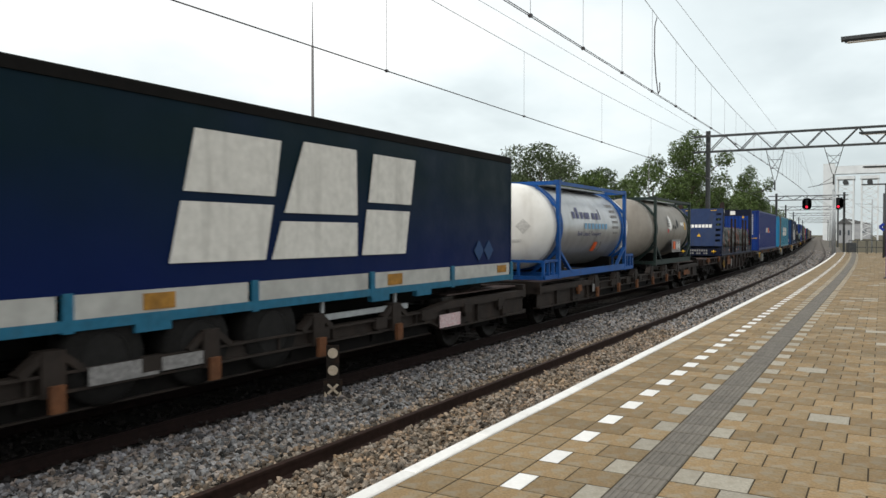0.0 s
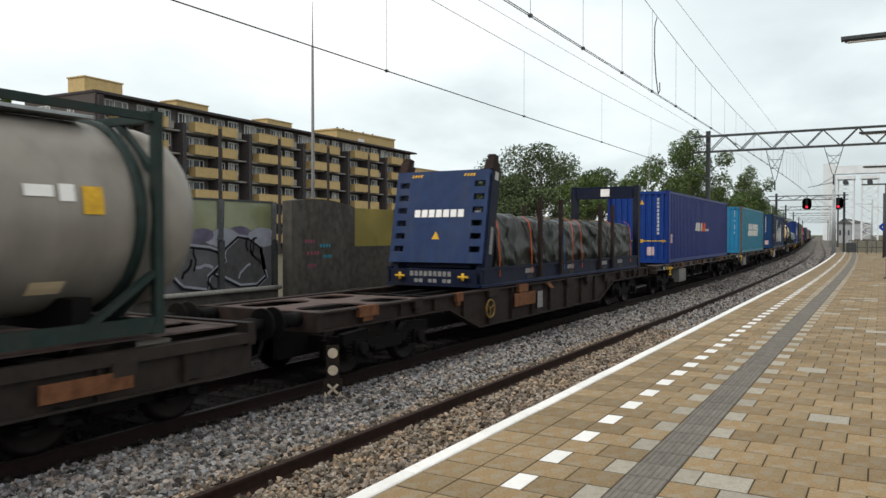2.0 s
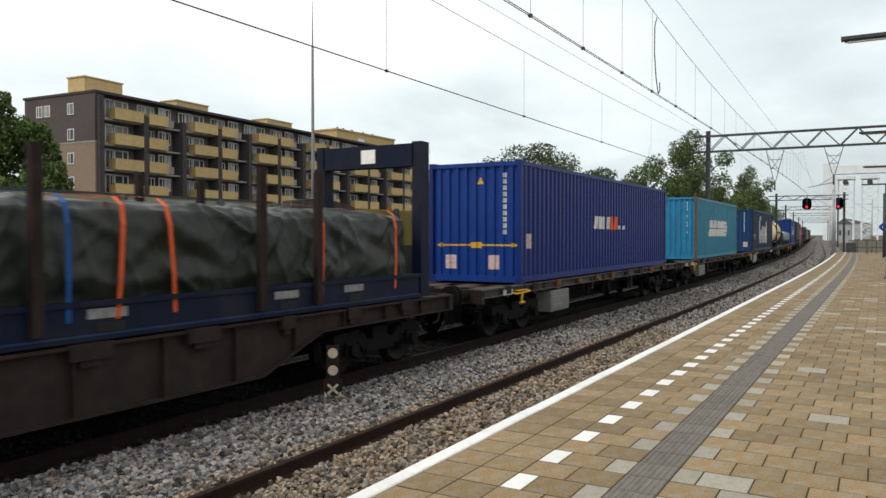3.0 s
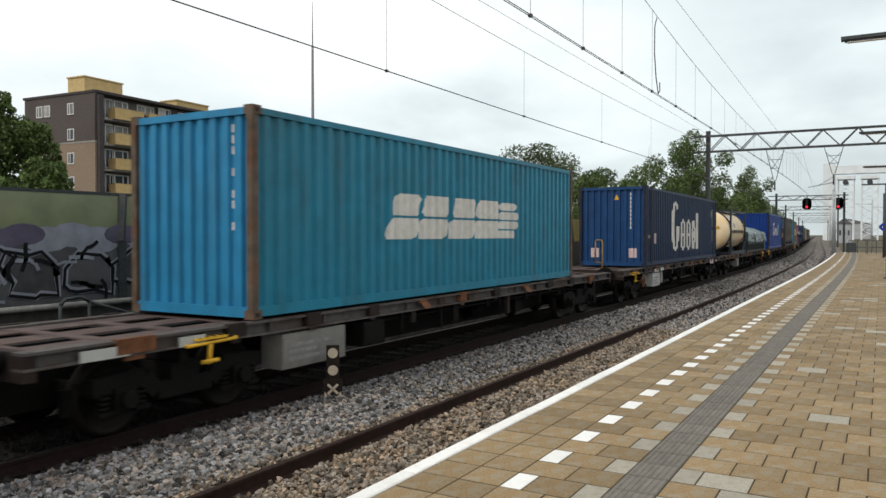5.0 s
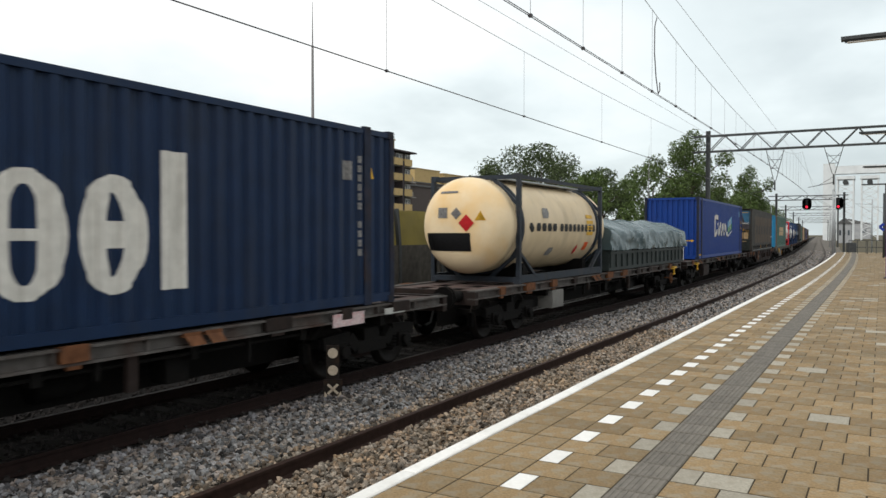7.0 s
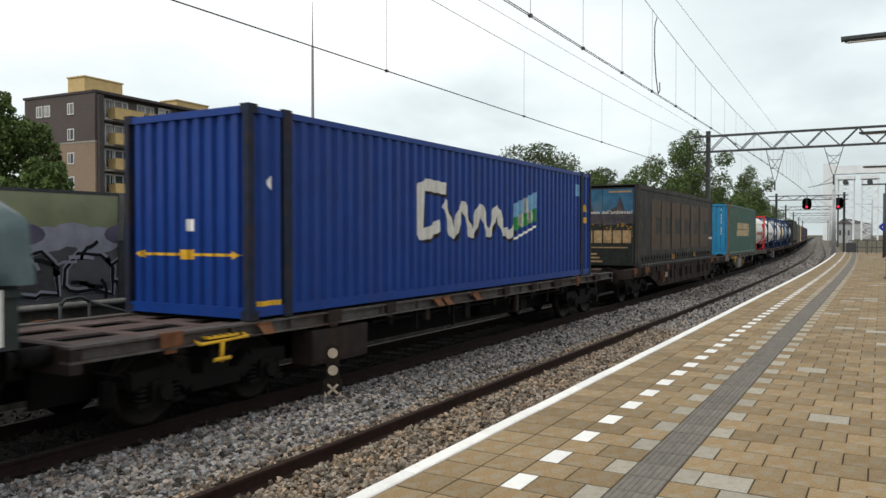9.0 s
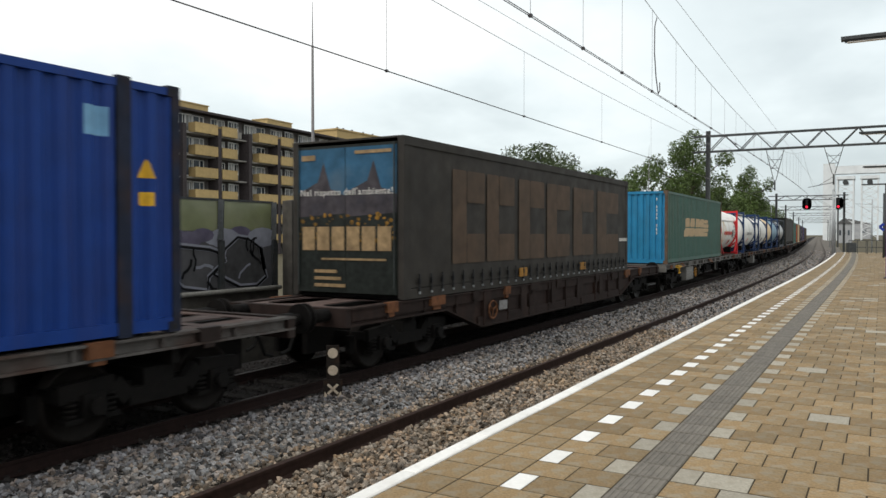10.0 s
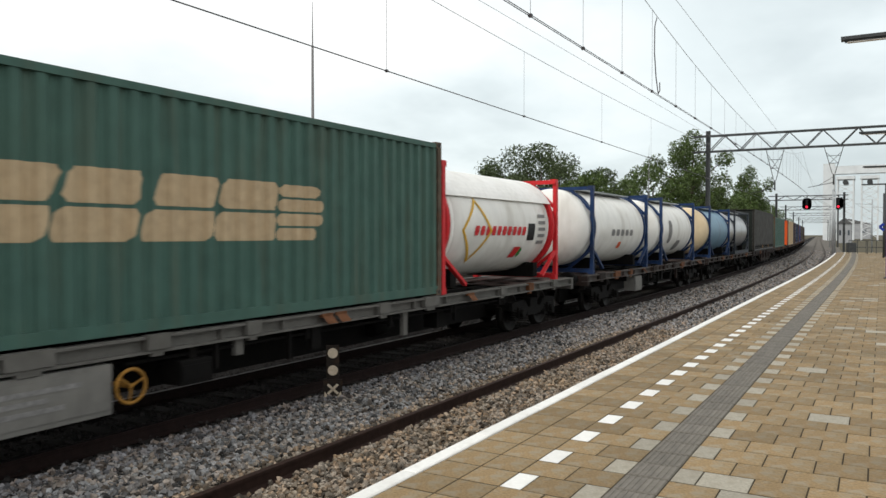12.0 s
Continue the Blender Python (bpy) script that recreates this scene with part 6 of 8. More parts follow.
    bm = B(); box(bm, 159.8, 200.2, 99.8, 112.2, 15.2, 15.5); part("roof", bm, M["felt"], e)
    for x0, x1, z1 in ((160.6, 173.0, 18.8), (175.2, 192.5, 18.4)):
        bm = B(); box(bm, x0, x1, 100.6, 108.0, 15.5, z1); box(bm, x0 - 0.15, x1 + 0.15, 100.45, 108.15, z1, z1 + 0.2); part("roof_house", bm, M["ochre"], e)
    for k in range(5):
        z = 1.6 + 2.85 * k
        for x in (180.5, 187.0, 193.5):
            bm = B(); box(bm, x, x + 4.6, 99.0, 100, z, z + 1.2); part("balcony", bm, M["ochre"], e)
            bm = B(); box(bm, x + 0.4, x + 3.9, 99.9, 99.99, z + 1.2, z + 2.3); part("window", bm, M["pane"], e)


def leaf_cloud(name, blobs, count, size, material, parent, seed):
    """Many small bent leaves spread over uneven clumps (centre, radii)."""
    rng = np.random.default_rng(seed)
    pts, w = [], np.array([b[1][0] * b[1][1] for b in blobs]); w = w / w.sum()
    P = []
    for (c, r), share in zip(blobs, w):
        k = max(20, int(count * share))
        d = rng.normal(size=(k, 3)); d /= np.linalg.norm(d, axis=1)[:, None]
        q = 0.35 + 0.65 * rng.random(k) ** 0.5
        q *= 1 + 0.22 * np.sin(5 * d[:, 0] + seed) * np.cos(4 * d[:, 2] + 2 * d[:, 1])
        P.append(np.array(c) + d * q[:, None] * np.array(r))
    P = np.concatenate(P)
    k = len(P)
    a = rng.normal(size=(k, 3)); a /= np.linalg.norm(a, axis=1)[:, None]
    b = np.cross(a, rng.normal(size=(k, 3))); b /= np.linalg.norm(b, axis=1)[:, None]
    n = np.cross(a, b)
    s = size * (0.6 + 0.8 * rng.random(k))[:, None]
    v = np.stack([P - a * s, P + b * s * 0.55 + n * s * 0.2, P + a * s, P - b * s * 0.55 + n * s * 0.2], 1).reshape(-1, 3)
    f = np.arange(4 * k).reshape(-1, 4)
    me = bpy.data.meshes.new(name)
    me.from_pydata(v.tolist(), [], f.tolist())
    me.materials.append(material)
    ob = new(name, me)
    ob.parent = parent
    return ob


def tree(x, y, height, radius, seed, label, material="leaf", low=0.25, count=6000, size=0.24, base=-0.6, tall=1.0):
    rng = random.Random(seed)
    e = thing("tree", label, "tree", "trees behind the line", Matrix.Translation((x, y, base)))
    H = height - base
    bm = B()
    top = H * 0.8
    prev, r = Vector((0, 0, 0)), 0.03 * H
    for i in range(5):
        nxt = Vector((rng.uniform(-0.25, 0.25), rng.uniform(-0.25, 0.25), top * (i + 1) / 5))
        rod(bm, prev, nxt, r, r * 0.72, seg=8, caps=False)
        prev, r = nxt, r * 0.72
    blobs = []
    for i in range(18):
        a = 2.4 * i + rng.uniform(-0.4, 0.4)
        h = H * (low + (0.88 - low) * (i + rng.random()) / 18)
        f = math.sin(math.pi * min(0.95, max(0.08, (h / H - low * 0.7) / (1.05 - low * 0.7)))) ** 0.7
        reach = radius * f * rng.uniform(0.55, 0.98)
        tip = Vector((reach * math.cos(a), reach * math.sin(a), h))
        rod(bm, (0, 0, h * 0.72), tip, 0.008 * H, 0.002 * H, seg=6, caps=False)
        br = radius * rng.uniform(0.19, 0.34)
        blobs.append((tuple(tip), (br, br, br * rng.uniform(0.7, 1.0) * tall)))
    blobs.append(((0, 0, H * 0.72), (radius * 0.5, radius * 0.5, H * 0.2)))
    blobs.append(((rng.uniform(-0.3, 0.3), 0, H * 0.93), (radius * 0.28, radius * 0.28, H * 0.09)))
    part("trunk", bm, M["bark"], e)
    leaf_cloud("crown", blobs, count, size, M[material], e, seed)
    return e


def make_trees():
    tree(22.6, 39.5, 9.6, 3.9, 1, "dense green tree standing behind the noise barrier", low=0.12, count=30000, size=0.125)
    tree(17.0, 41.0, 8.2, 3.4, 7, "dense green tree standing behind the noise barrier", low=0.12, count=18000, size=0.13)
    tree(102, 42.5, 15.2, 8.6, 2, "broad dark green tree behind the line", "leaf_dark", 0.2, 19000, 0.17)
    tree(95, 47.0, 12.0, 5.0, 3, "broad dark green tree behind the line", "leaf_dark", 0.2, 11000, 0.17)
    tree(97, 20.4, 14.9, 5.0, 4, "tall feathery green tree beside the overhead line", "leaf", 0.15, 16000, 0.14, tall=1.25)
    tree(146, 20.6, 14.4, 4.2, 5, "slim feathery tree beside the overhead line", "leaf", 0.1, 9000, 0.16, tall=1.3)
    for k, (x, y, h, r) in enumerate(((86, 28.0, 9.0, 4.8), (78, 26.5, 8.2, 4.0), (92, 24, 9.6, 4.6), (108, 22.5, 9.2, 4.5), (120, 21.5, 8.6, 4.2), (133, 20.5, 8.4, 4.0), (160, 22.0, 8.6, 4.0), (185, 24, 9.2, 4.2), (225, 27, 9.6, 5.0), (66, 30.0, 7.2, 3.6))):
        tree(x, y, h * 1.1, r * 1.2, 20 + k, "rounded green bush-like tree behind the barrier", "leaf" if k % 3 else "leaf_dark", 0.08, 9500, 0.155)


# ---- overhead line, signals and posts ----
def make_overhead():
    def wire(name, label, y, z_of, s0, s1, r, step=2.0, pair=0.0):
        bm = B()
        n = int((s1 - s0) / step)
        for off in ((-pair, pair) if pair else (0.0,)):
            pts = []
            for i in range(n + 1):
                s = s0 + (s1 - s0) * i / n
                px, py, _ = line_at(s, y + off)
                pts.append((px, py, z_of(s)))
            ring = None
            for p in pts:
                nxt = [bm.verts.new((p[0], p[1] + r * math.cos(1.2566 * k), p[2] + r * math.sin(1.2566 * k))) for k in range(5)]
                if ring:
                    for k in range(5):
                        bm.faces.new((ring[k], nxt[k], nxt[(k + 1) % 5], ring[(k + 1) % 5]))
                ring = nxt
        return tagged(part(name, bm, M["wire"] if name == "contact_wire" else M["galv"]), label, "overhead wire", "overhead wires")

    def sag(lo, hi, mid, half):
        return lambda s: lo + (hi - lo) * min(1.0, ((((s - mid + half) % (2 * half)) - half) / half) ** 2)
    mb, ma = sag(7.28, 8.2, 28.0, 32.3), sag(6.6, 8.28, 35.0, 25.3)
    flat = lambda z: (lambda s: z)
    wire("contact_wire", "taut dark contact wire over the freight track", TRACK_B, flat(5.58), 2, 260, 0.009, 4.0, 0.008)
    wire("contact_wire", "taut dark double contact wire over the platform track", TRACK_A, flat(5.58), 2, 260, 0.007, 4.0, 0.02)
    wire("messenger_wire", "sagging messenger wire over the freight track", TRACK_B, mb, 2, 260, 0.008)
    wire("messenger_wire", "sagging messenger wire over the platform track", TRACK_A, ma, 2, 260, 0.008)
    wire("feeder_wire", "thin feeder wire beside the platform track", 3.15, lambda s: 6.9 - 0.035 * s, 2, 60, 0.0045)
    wire("messenger_wire", "thin second wire beside the freight track", 8.0, lambda s: 7.67, 2, 60, 0.006)
    for y, z_of, gap, first in ((TRACK_B, mb, 6.7, 5.9), (TRACK_A, ma, 2.3, 3.6)):
        bm = B()
        s = first
        while s < 60:
            px, py, _ = line_at(s, y)
            rod(bm, (px, py, 5.58), (px, py, z_of(s)), 0.004, seg=4, caps=False)
            box(bm, px - 0.03, px + 0.03, py - 0.025, py + 0.025, 5.555, 5.605)
            s += gap
        tagged(part("droppers", bm, M["wire"]), "thin droppers with clips between the wires", "dropper wires", "overhead wires", kind="stuff")
    j = thing("jumper_cable", "looped jumper cable hanging between the wires", "cable", "overhead wires")
    bm = B()
    pts = [(17.8, 7.34), (17.62, 7.1), (17.6, 6.5), (17.75, 5.95), (17.95, 5.62), (18.1, 5.7), (18.08, 5.9)]
    for (a, b), (c, d) in zip(pts, pts[1:]):
        rod(bm, (a, TRACK_A, b), (c, TRACK_A, d), 0.012, seg=6, caps=False)
    part("cable_loop", bm, M["wire"], j)

    def gantry(s, y_left, y_right, zlo, zhi, label, hangers=(), tall=0.4):
        g = thing("overhead_gantry", label, "gantry", "gantries over the tracks")
        L = lambda y: line_at(s, y)[:2]
        for y in (y_left, y_right):
            x_, y_ = L(y)
            bm = B()
            box(bm, x_ - 0.15, x_ + 0.15, y_ - 0.15, y_ - 0.12, -0.5, zhi + tall); box(bm, x_ - 0.15, x_ + 0.15, y_ + 0.12, y_ + 0.15, -0.5, zhi + tall); box(bm, x_ - 0.02, x_ + 0.02, y_ - 0.12, y_ + 0.12, -0.5, zhi + tall)
            part("post", bm, M["steel"], g)
            bm = B(); box(bm, x_ - 0.35, x_ + 0.35, y_ - 0.35, y_ + 0.35, -0.62, -0.3); part("footing", bm, M["concrete"], g)
        for z in (zlo, zhi):
            bm = B()
            for dx in (-0.3, 0.3):
                a, b = L(y_left + 1.1), L(y_right - 0.5)
                beam(bm, (a[0] + dx, a[1], z), (b[0] + dx, b[1], z), 0.09, 0.10)
            part("chord", bm, M["steel"], g)
        n = int((y_left - y_right) / 2.1)
        for i in range(n):
            y0 = y_left - 0.1 - (y_left - y_right) * i / n
            y1 = y_left - 0.1 - (y_left - y_right) * (i + 1) / n
            ym = (y0 + y1) / 2
            for p, q in (((y0, zlo), (ym, zhi)), ((ym, zhi), (y1, zlo))):
                bm = B()
                for dx in (-0.3, 0.3):
                    a, b = L(p[0]), L(q[0])
                    beam(bm, (a[0] + dx, a[1], p[1]), (b[0] + dx, b[1], q[1]), 0.06)
                part("lattice_bar", bm, M["steel"], g)
        for y, zb in hangers:
            bm = B()
            for sgn in (-1, 1):
                a, b = L(y + sgn * 0.62), L(y + sgn * 0.08)
                beam(bm, (*a, zlo), (*b, zb), 0.045)
                a2 = L(y + sgn * 0.48); b2 = L(y - sgn * 0.26)
                beam(bm, (*a2, zlo - 0.45), (*b2, zb + 0.75), 0.03)
            for f in (0.35, 0.62):
                w = 0.62 - 0.54 * f
                beam(bm, (*L(y - w), zlo + (zb - zlo) * f), (*L(y + w), zlo + (zb - zlo) * f), 0.035)
            rod(bm, (*L(y), zb), (*L(y), zb - 0.75), 0.05, seg=8)
            part("hanger", bm, M["steel"], g)
            bm = B()
            beam(bm, (*L(y), zb - 0.6), (*L(y + 1.6), zb - 0.9), 0.04)
            beam(bm, (*L(y), zb - 0.2), (*L(y + 0.9), zb - 0.75), 0.03)
            part("steady_arm", bm, M["steel"], g)
        return g
    gantry(60.28, 11.0, -6.5, 8.58, 9.75, "dark steel lattice gantry spanning both tracks", [(6.35, 6.3), (2.55, 6.6)])
    gantry(122.0, 10.2, 1.4, 7.35, 7.95, "dark steel gantry carrying two red signals", [])
    for s, a in ((180.0, 1), (235.0, 1), (300.0, 1), (370.0, 1)):
        gantry(s, 11.0, 1.0, 7.6, 8.3, "slim steel gantry far down the line", [])
    # signals
    for y, hang in ((6.15, 0), (2.15, 0)):
        x_, y_, th = line_at(121.2, y)
        sg = thing("railway_signal", "black signal head showing a red light", "signal", "signals over the tracks")
        bm = B()
        prof = []
        n = 20
        vs = []
        for i in range(n):
            a = 2 * math.pi * i / n
            vs.append((0.62 * math.copysign(abs(math.cos(a)) ** 0.6, math.cos(a)), 0.82 * math.copysign(abs(math.sin(a)) ** 0.6, math.sin(a))))
        f = [bm.verts.new((x_, y_ + a, 6.75 + b)) for a, b in vs]
        bm.faces.new(f)
        bmesh.ops.solidify(bm, geom=bm.faces[:], thickness=0.06)
        part("backboard", bm, M["black"], sg)
        for k, (dy, dz) in enumerate(((0.0, 0.45), (0.0, 0.0), (0.0, -0.45))):
            bm = B()
            lathe(bm, [(-0.30, 0.17), (-0.30, 0.19), (0.0, 0.19), (0.0, 0.02)], seg=16, at=(x_, y_ + dy, 6.75 + dz))
            part("hood", bm, M["black"], sg)
            bm = B()
            rod(bm, (x_ - 0.33, y_ + dy, 6.75 + dz), (x_ - 0.29, y_ + dy, 6.75 + dz), 0.16, seg=16)
            part("lens", bm, M["red_lamp"] if k == 2 else M["black"], sg)
        bm = B(); beam(bm, (x_ + 0.1, y_, 6.4), (x_ + 0.1, y_, 7.95), 0.12); beam(bm, (x_ + 0.1, y_, 7.9), (122.0, y_, 7.9), 0.1); part("bracket", bm, M["steel"], sg)
    # low shunting sign in the ballast
    s = thing("low_track_sign", "short black track sign with two pale discs and a cross", "track sign", m=Matrix.Translation((8.9, 7.0, -0.07)) @ Matrix.Rotation(radians(38), 4, "Z"))
    bm = B()
    box(bm, 0.0, 0.03, -0.095, 0.095, 0.0, 0.77)
    part("post", bm, M["sign_black"], s)
    bm = B()
    box(bm, -0.035, -0.003, -0.14, 0.14, -0.02, 0.27)
    part("board", bm, M["sign_black"], s)
    for z in (0.655, 0.40):
        bm = B(); rod(bm, (-0.004, 0, z), (-0.012, 0, z), 0.075, seg=16); part("disc", bm, M["disc"], s)
    bm = B()
    for a, b in (((-0.075, 0.06), (0.075, 0.2)), ((0.075, 0.06), (-0.075, 0.2))):
        p, q = Vector((-0.04, a[0], a[1])), Vector((-0.04, b[0], b[1]))
        beam(bm, p, q, 0.008, 0.035)
    for sy in (-1, 1):
        bm.faces.new([bm.verts.new((-0.04, sy * y, z)) for y, z in ((0.13, 0.0), (0.05, 0.0), (0.12, 0.1))])
    part("cross", bm, M["disc"], s)
    # slim masts behind the barrier
    for x, y, h, r, lab in ((16.5, 13.65, 8.75, 0.066, "slim grey tapered lamp mast behind the barrier"), (80.0, 21.2, 11.6, 0.065, "slim grey mast behind the trees")):
        m_ = thing("mast", lab, "mast", "masts behind the barrier", Matrix.Translation((x, y, -0.6)))
        bm = B(); rod(bm, (0, 0, 0), (0, 0, h * 0.93), r, r * 0.5, seg=10); rod(bm, (0, 0, h * 0.92), (0, 0, h + 0.6), r * 0.35, 0.006, seg=6); part("tube", bm, M["galv"] if r > 0.1 else M["mast_grey"], m_)
        bm = B(); rod(bm, (0, 0, 0), (0, 0, 0.5), r * 2.0, r * 1.6, seg=10); part("foot", bm, M["steel"], m_)


def make_platform_things():
    # platform lamps: post with a long flat arm
    for k, (s, y) in enumerate(((15.3, 0.66), (29.6, 0.70), (44.5, 0.75), (60.0, 0.82))):
        px, py, th = line_at(s, 0)
        e = thing("platform_lamp", "dark slim platform lamp with a flat arm", "lamp post", "platform lamps", Matrix.Translation((px, py, PLAT_Z)) @ Matrix.Rotation(th, 4, "Z"))
        bm = B(); rod(bm, (0, y - 1.45, 0), (0, y - 1.45, 4.95), 0.07, 0.05, seg=12); part("post", bm, M["steel"], e)
        bm = B(); rod(bm, (0, y - 1.45, 0), (0, y - 1.45, 0.04), 0.16, seg=12); part("base_plate", bm, M["steel"], e)
        bm = B(); box(bm, -0.09, 0.09, y - 2.2, y, 4.93, 4.99); box(bm, -0.06, 0.06, y - 1.6, y - 0.06, 4.90, 4.93); part("arm", bm, M["steel"], e)
        bm = B(); box(bm, -0.05, 0.05, y - 1.2, y - 0.1, 4.885, 4.90); part("diffuser", bm, M["white"], e)
    e = thing("direction_sign", "blue arrow-shaped sign on a slim dark post", "sign", m=Matrix.Translation((57.5, -0.1, PLAT_Z)))
    bm = B(); rod(bm, (0, 0, 0), (0, 0, 4.2), 0.06, seg=10); part("post", bm, M["steel"], e)
    bm = B()
    beam(bm, (-0.1, 0.25, 2.0), (-0.1, -0.02, 2.22), 0.03, 0.16); beam(bm, (-0.1, 0.25, 2.0), (-0.1, -0.02, 1.78), 0.03, 0.16)
    part("board", bm, M["sign_blue"], e)
    e = thing("information_column", "tall purple and pink information column on the platform", "sign column", m=Matrix.Translation((30.3, -0.42, PLAT_Z)))
    bm = B(); chamfer_box(bm, -0.12, 0.12, -0.3, 0.3, 0.03, 3.3, 0.03); part("column", bm, M["purple"], e)
    bm = B(); box(bm, -0.2, 0.2, -0.36, 0.36, 0.0, 0.03); part("base_plate", bm, M["steel"], e)
    # end of the platform: fence, cabinets, posts
    for y in (-1.6, -0.3, 1.0):
        px, py, _ = line_at(69.0, y)
        e = thing("fence_panel", "low dark railing across the platform's end", "railing", "platform end railings", Matrix.Translation((px, py, PLAT_Z)))
        bm = B()
        for z in (0.5, 1.05):
            rod(bm, (0, -0.6, z), (0, 0.6, z), 0.025, seg=6)
        for yy in (-0.6, 0, 0.6):
            rod(bm, (0, yy, 0), (0, yy, 1.08), 0.025, seg=6)
        part("tubes", bm, M["steel"], e)
    for s, y, w, h, mt in ((104, 1.0, 1.1, 1.6, "steel"),):
        px, py, _ = line_at(s, y)
        e = thing("trackside_cabinet", "grey trackside equipment cabinet", "cabinet", "trackside cabinets", Matrix.Translation((px, py, -0.62)))
        bm = B(); chamfer_box(bm, -0.3, 0.3, -w / 2, w / 2, 0.1, h + 0.4, 0.03); part("body", bm, M[mt], e)
        bm = B(); box(bm, -0.35, 0.35, -w / 2 - 0.05, w / 2 + 0.05, 0, 0.1); part("foot", bm, M["concrete"], e)
    for s, y, h in ((88, 3.0, 7.6), (100, 2.8, 8.0), (130, -2.5, 8.2), (155, -6, 8.5), (170, 2.6, 8.6), (205, 1.8, 8.6), (150, 12.3, 8.0), (212, 12.0, 8.4)):
        px, py, _ = line_at(s, y)
        e = thing("trackside_mast", "slim pale grey trackside mast", "mast", "trackside masts", Matrix.Translation((px, py, -0.62)))
        bm = B(); rod(bm, (0, 0, 0), (0, 0, h), 0.11, 0.08, seg=8); part("tube", bm, M["galv"], e)
        bm = B(); beam(bm, (0, 0, h - 0.8), (0, 2.2, h - 0.6), 0.06); beam(bm, (0, 0, h - 2.0), (0, 2.0, h - 0.7), 0.04); part("bracket_arm", bm, M["galv"], e)


def make_far_right():
    """A lifting bridge with two lattice towers, and far buildings."""
    br = thing("lift_bridge", "grey lifting bridge with two lattice towers, haze put into its pale colour", "bridge")
    X = 420.0
    for y in (15.5, 5.2):
        for dy in (-3.4, 3.4):
            for dx in (-4, 4):
                bm = B(); beam(bm, (X + dx, y + dy, -0.6), (X + dx, y + dy, 30.0), 0.7); part("tower_leg", bm, M["tower"], br)
        for k in range(7):
            z0, z1 = 1.0 + 3.6 * k, 4.6 + 3.6 * k
            bm = B()
            beam(bm, (X - 4, y - 3.4, z0), (X - 4, y + 3.4, z1), 0.3); beam(bm, (X - 4, y + 3.4, z0), (X - 4, y - 3.4, z1), 0.3); beam(bm, (X - 4, y - 3.4, z1), (X - 4, y + 3.4, z1), 0.3)
            part("lattice_panel", bm, M["tower"], br)
        bm = B(); box(bm, X - 4.8, X + 4.8, y - 4, y + 4, 29.0, 30.5); part("tower_head", bm, M["tower"], br)
        bm = B(); rod(bm, (X - 5, y, 27.6), (X + 5, y, 27.6), 1.2, seg=14); part("sheave", bm, M["steel"], br)
    bm = B(); box(bm, X - 3, X + 3, -30, 24.0, 31.8, 35.6); part("cross_girder", bm, M["tower"], br)
    bm = B(); box(bm, X - 3.3, X + 3.3, 20.2, 25.2, -0.6, 37.0); part("pylon", bm, M["tower"], br)
    for x, y, w, d, h, lab in ((300, 11.4, 12, 4, 9.0, "grey shed with a pitched roof"), (520, 70, 60, 40, 12, "far grey industrial hall"), (600, 20, 40, 26, 14, "far grey industrial hall"), (360, -22, 20, 14, 10, "far brick building"), (250, -16, 24, 8, 4.5, "low far brick building")):
        e = thing("shed", lab + " beside the line", "building", "far buildings", Matrix.Translation((x, y, -0.6)))
        bm = B(); box(bm, 0, w, -d / 2, d / 2, 0, h * 0.75); part("wall", bm, M["far_wall"] if "grey" in lab else M["brick_tan"], e)
        bm = B()
        a = [bm.verts.new(p) for p in ((-0.3, -d / 2 - 0.3, h * 0.75), (-0.3, d / 2 + 0.3, h * 0.75), (-0.3, 0, h))]
        b = [bm.verts.new(p) for p in ((w + 0.3, -d / 2 - 0.3, h * 0.75), (w + 0.3, d / 2 + 0.3, h * 0.75), (w + 0.3, 0, h))]
        bm.faces.new(a); bm.faces.new(b[::-1])
        for i, j in ((0, 1), (1, 2), (2, 0)):
            bm.faces.new((a[i], b[i], b[j], a[j]))
        part("roof", bm, M["felt"], e)
        for k in range(3):
            bm = B(); y0 = -d / 2 + d * (k + 0.25) / 3; box(bm, -0.04, 0.0, y0, y0 + d * 0.14, h * 0.3, h * 0.5); part("window", bm, M["pane"], e)
    # brown embankment and bank of scrub at the far end
    tree(330, 46, 9, 9, 60, "far round green tree beside the line", "leaf_dark", 0.05, 4000, 0.6)
    tree(420, 60, 10, 11, 61, "far round green tree beside the line", "leaf_dark", 0.05, 4000, 0.7)
    tree(270, -14, 7, 7, 62, "far round green tree beyond the platform", "leaf_dark", 0.05, 4000, 0.5)
    tree(310, -30, 8, 8, 63, "far round green tree beyond the platform", "leaf", 0.05, 4000, 0.5)


make_barrier()
make_flats()
make_trees()
make_overhead()
make_platform_things()
make_far_right()


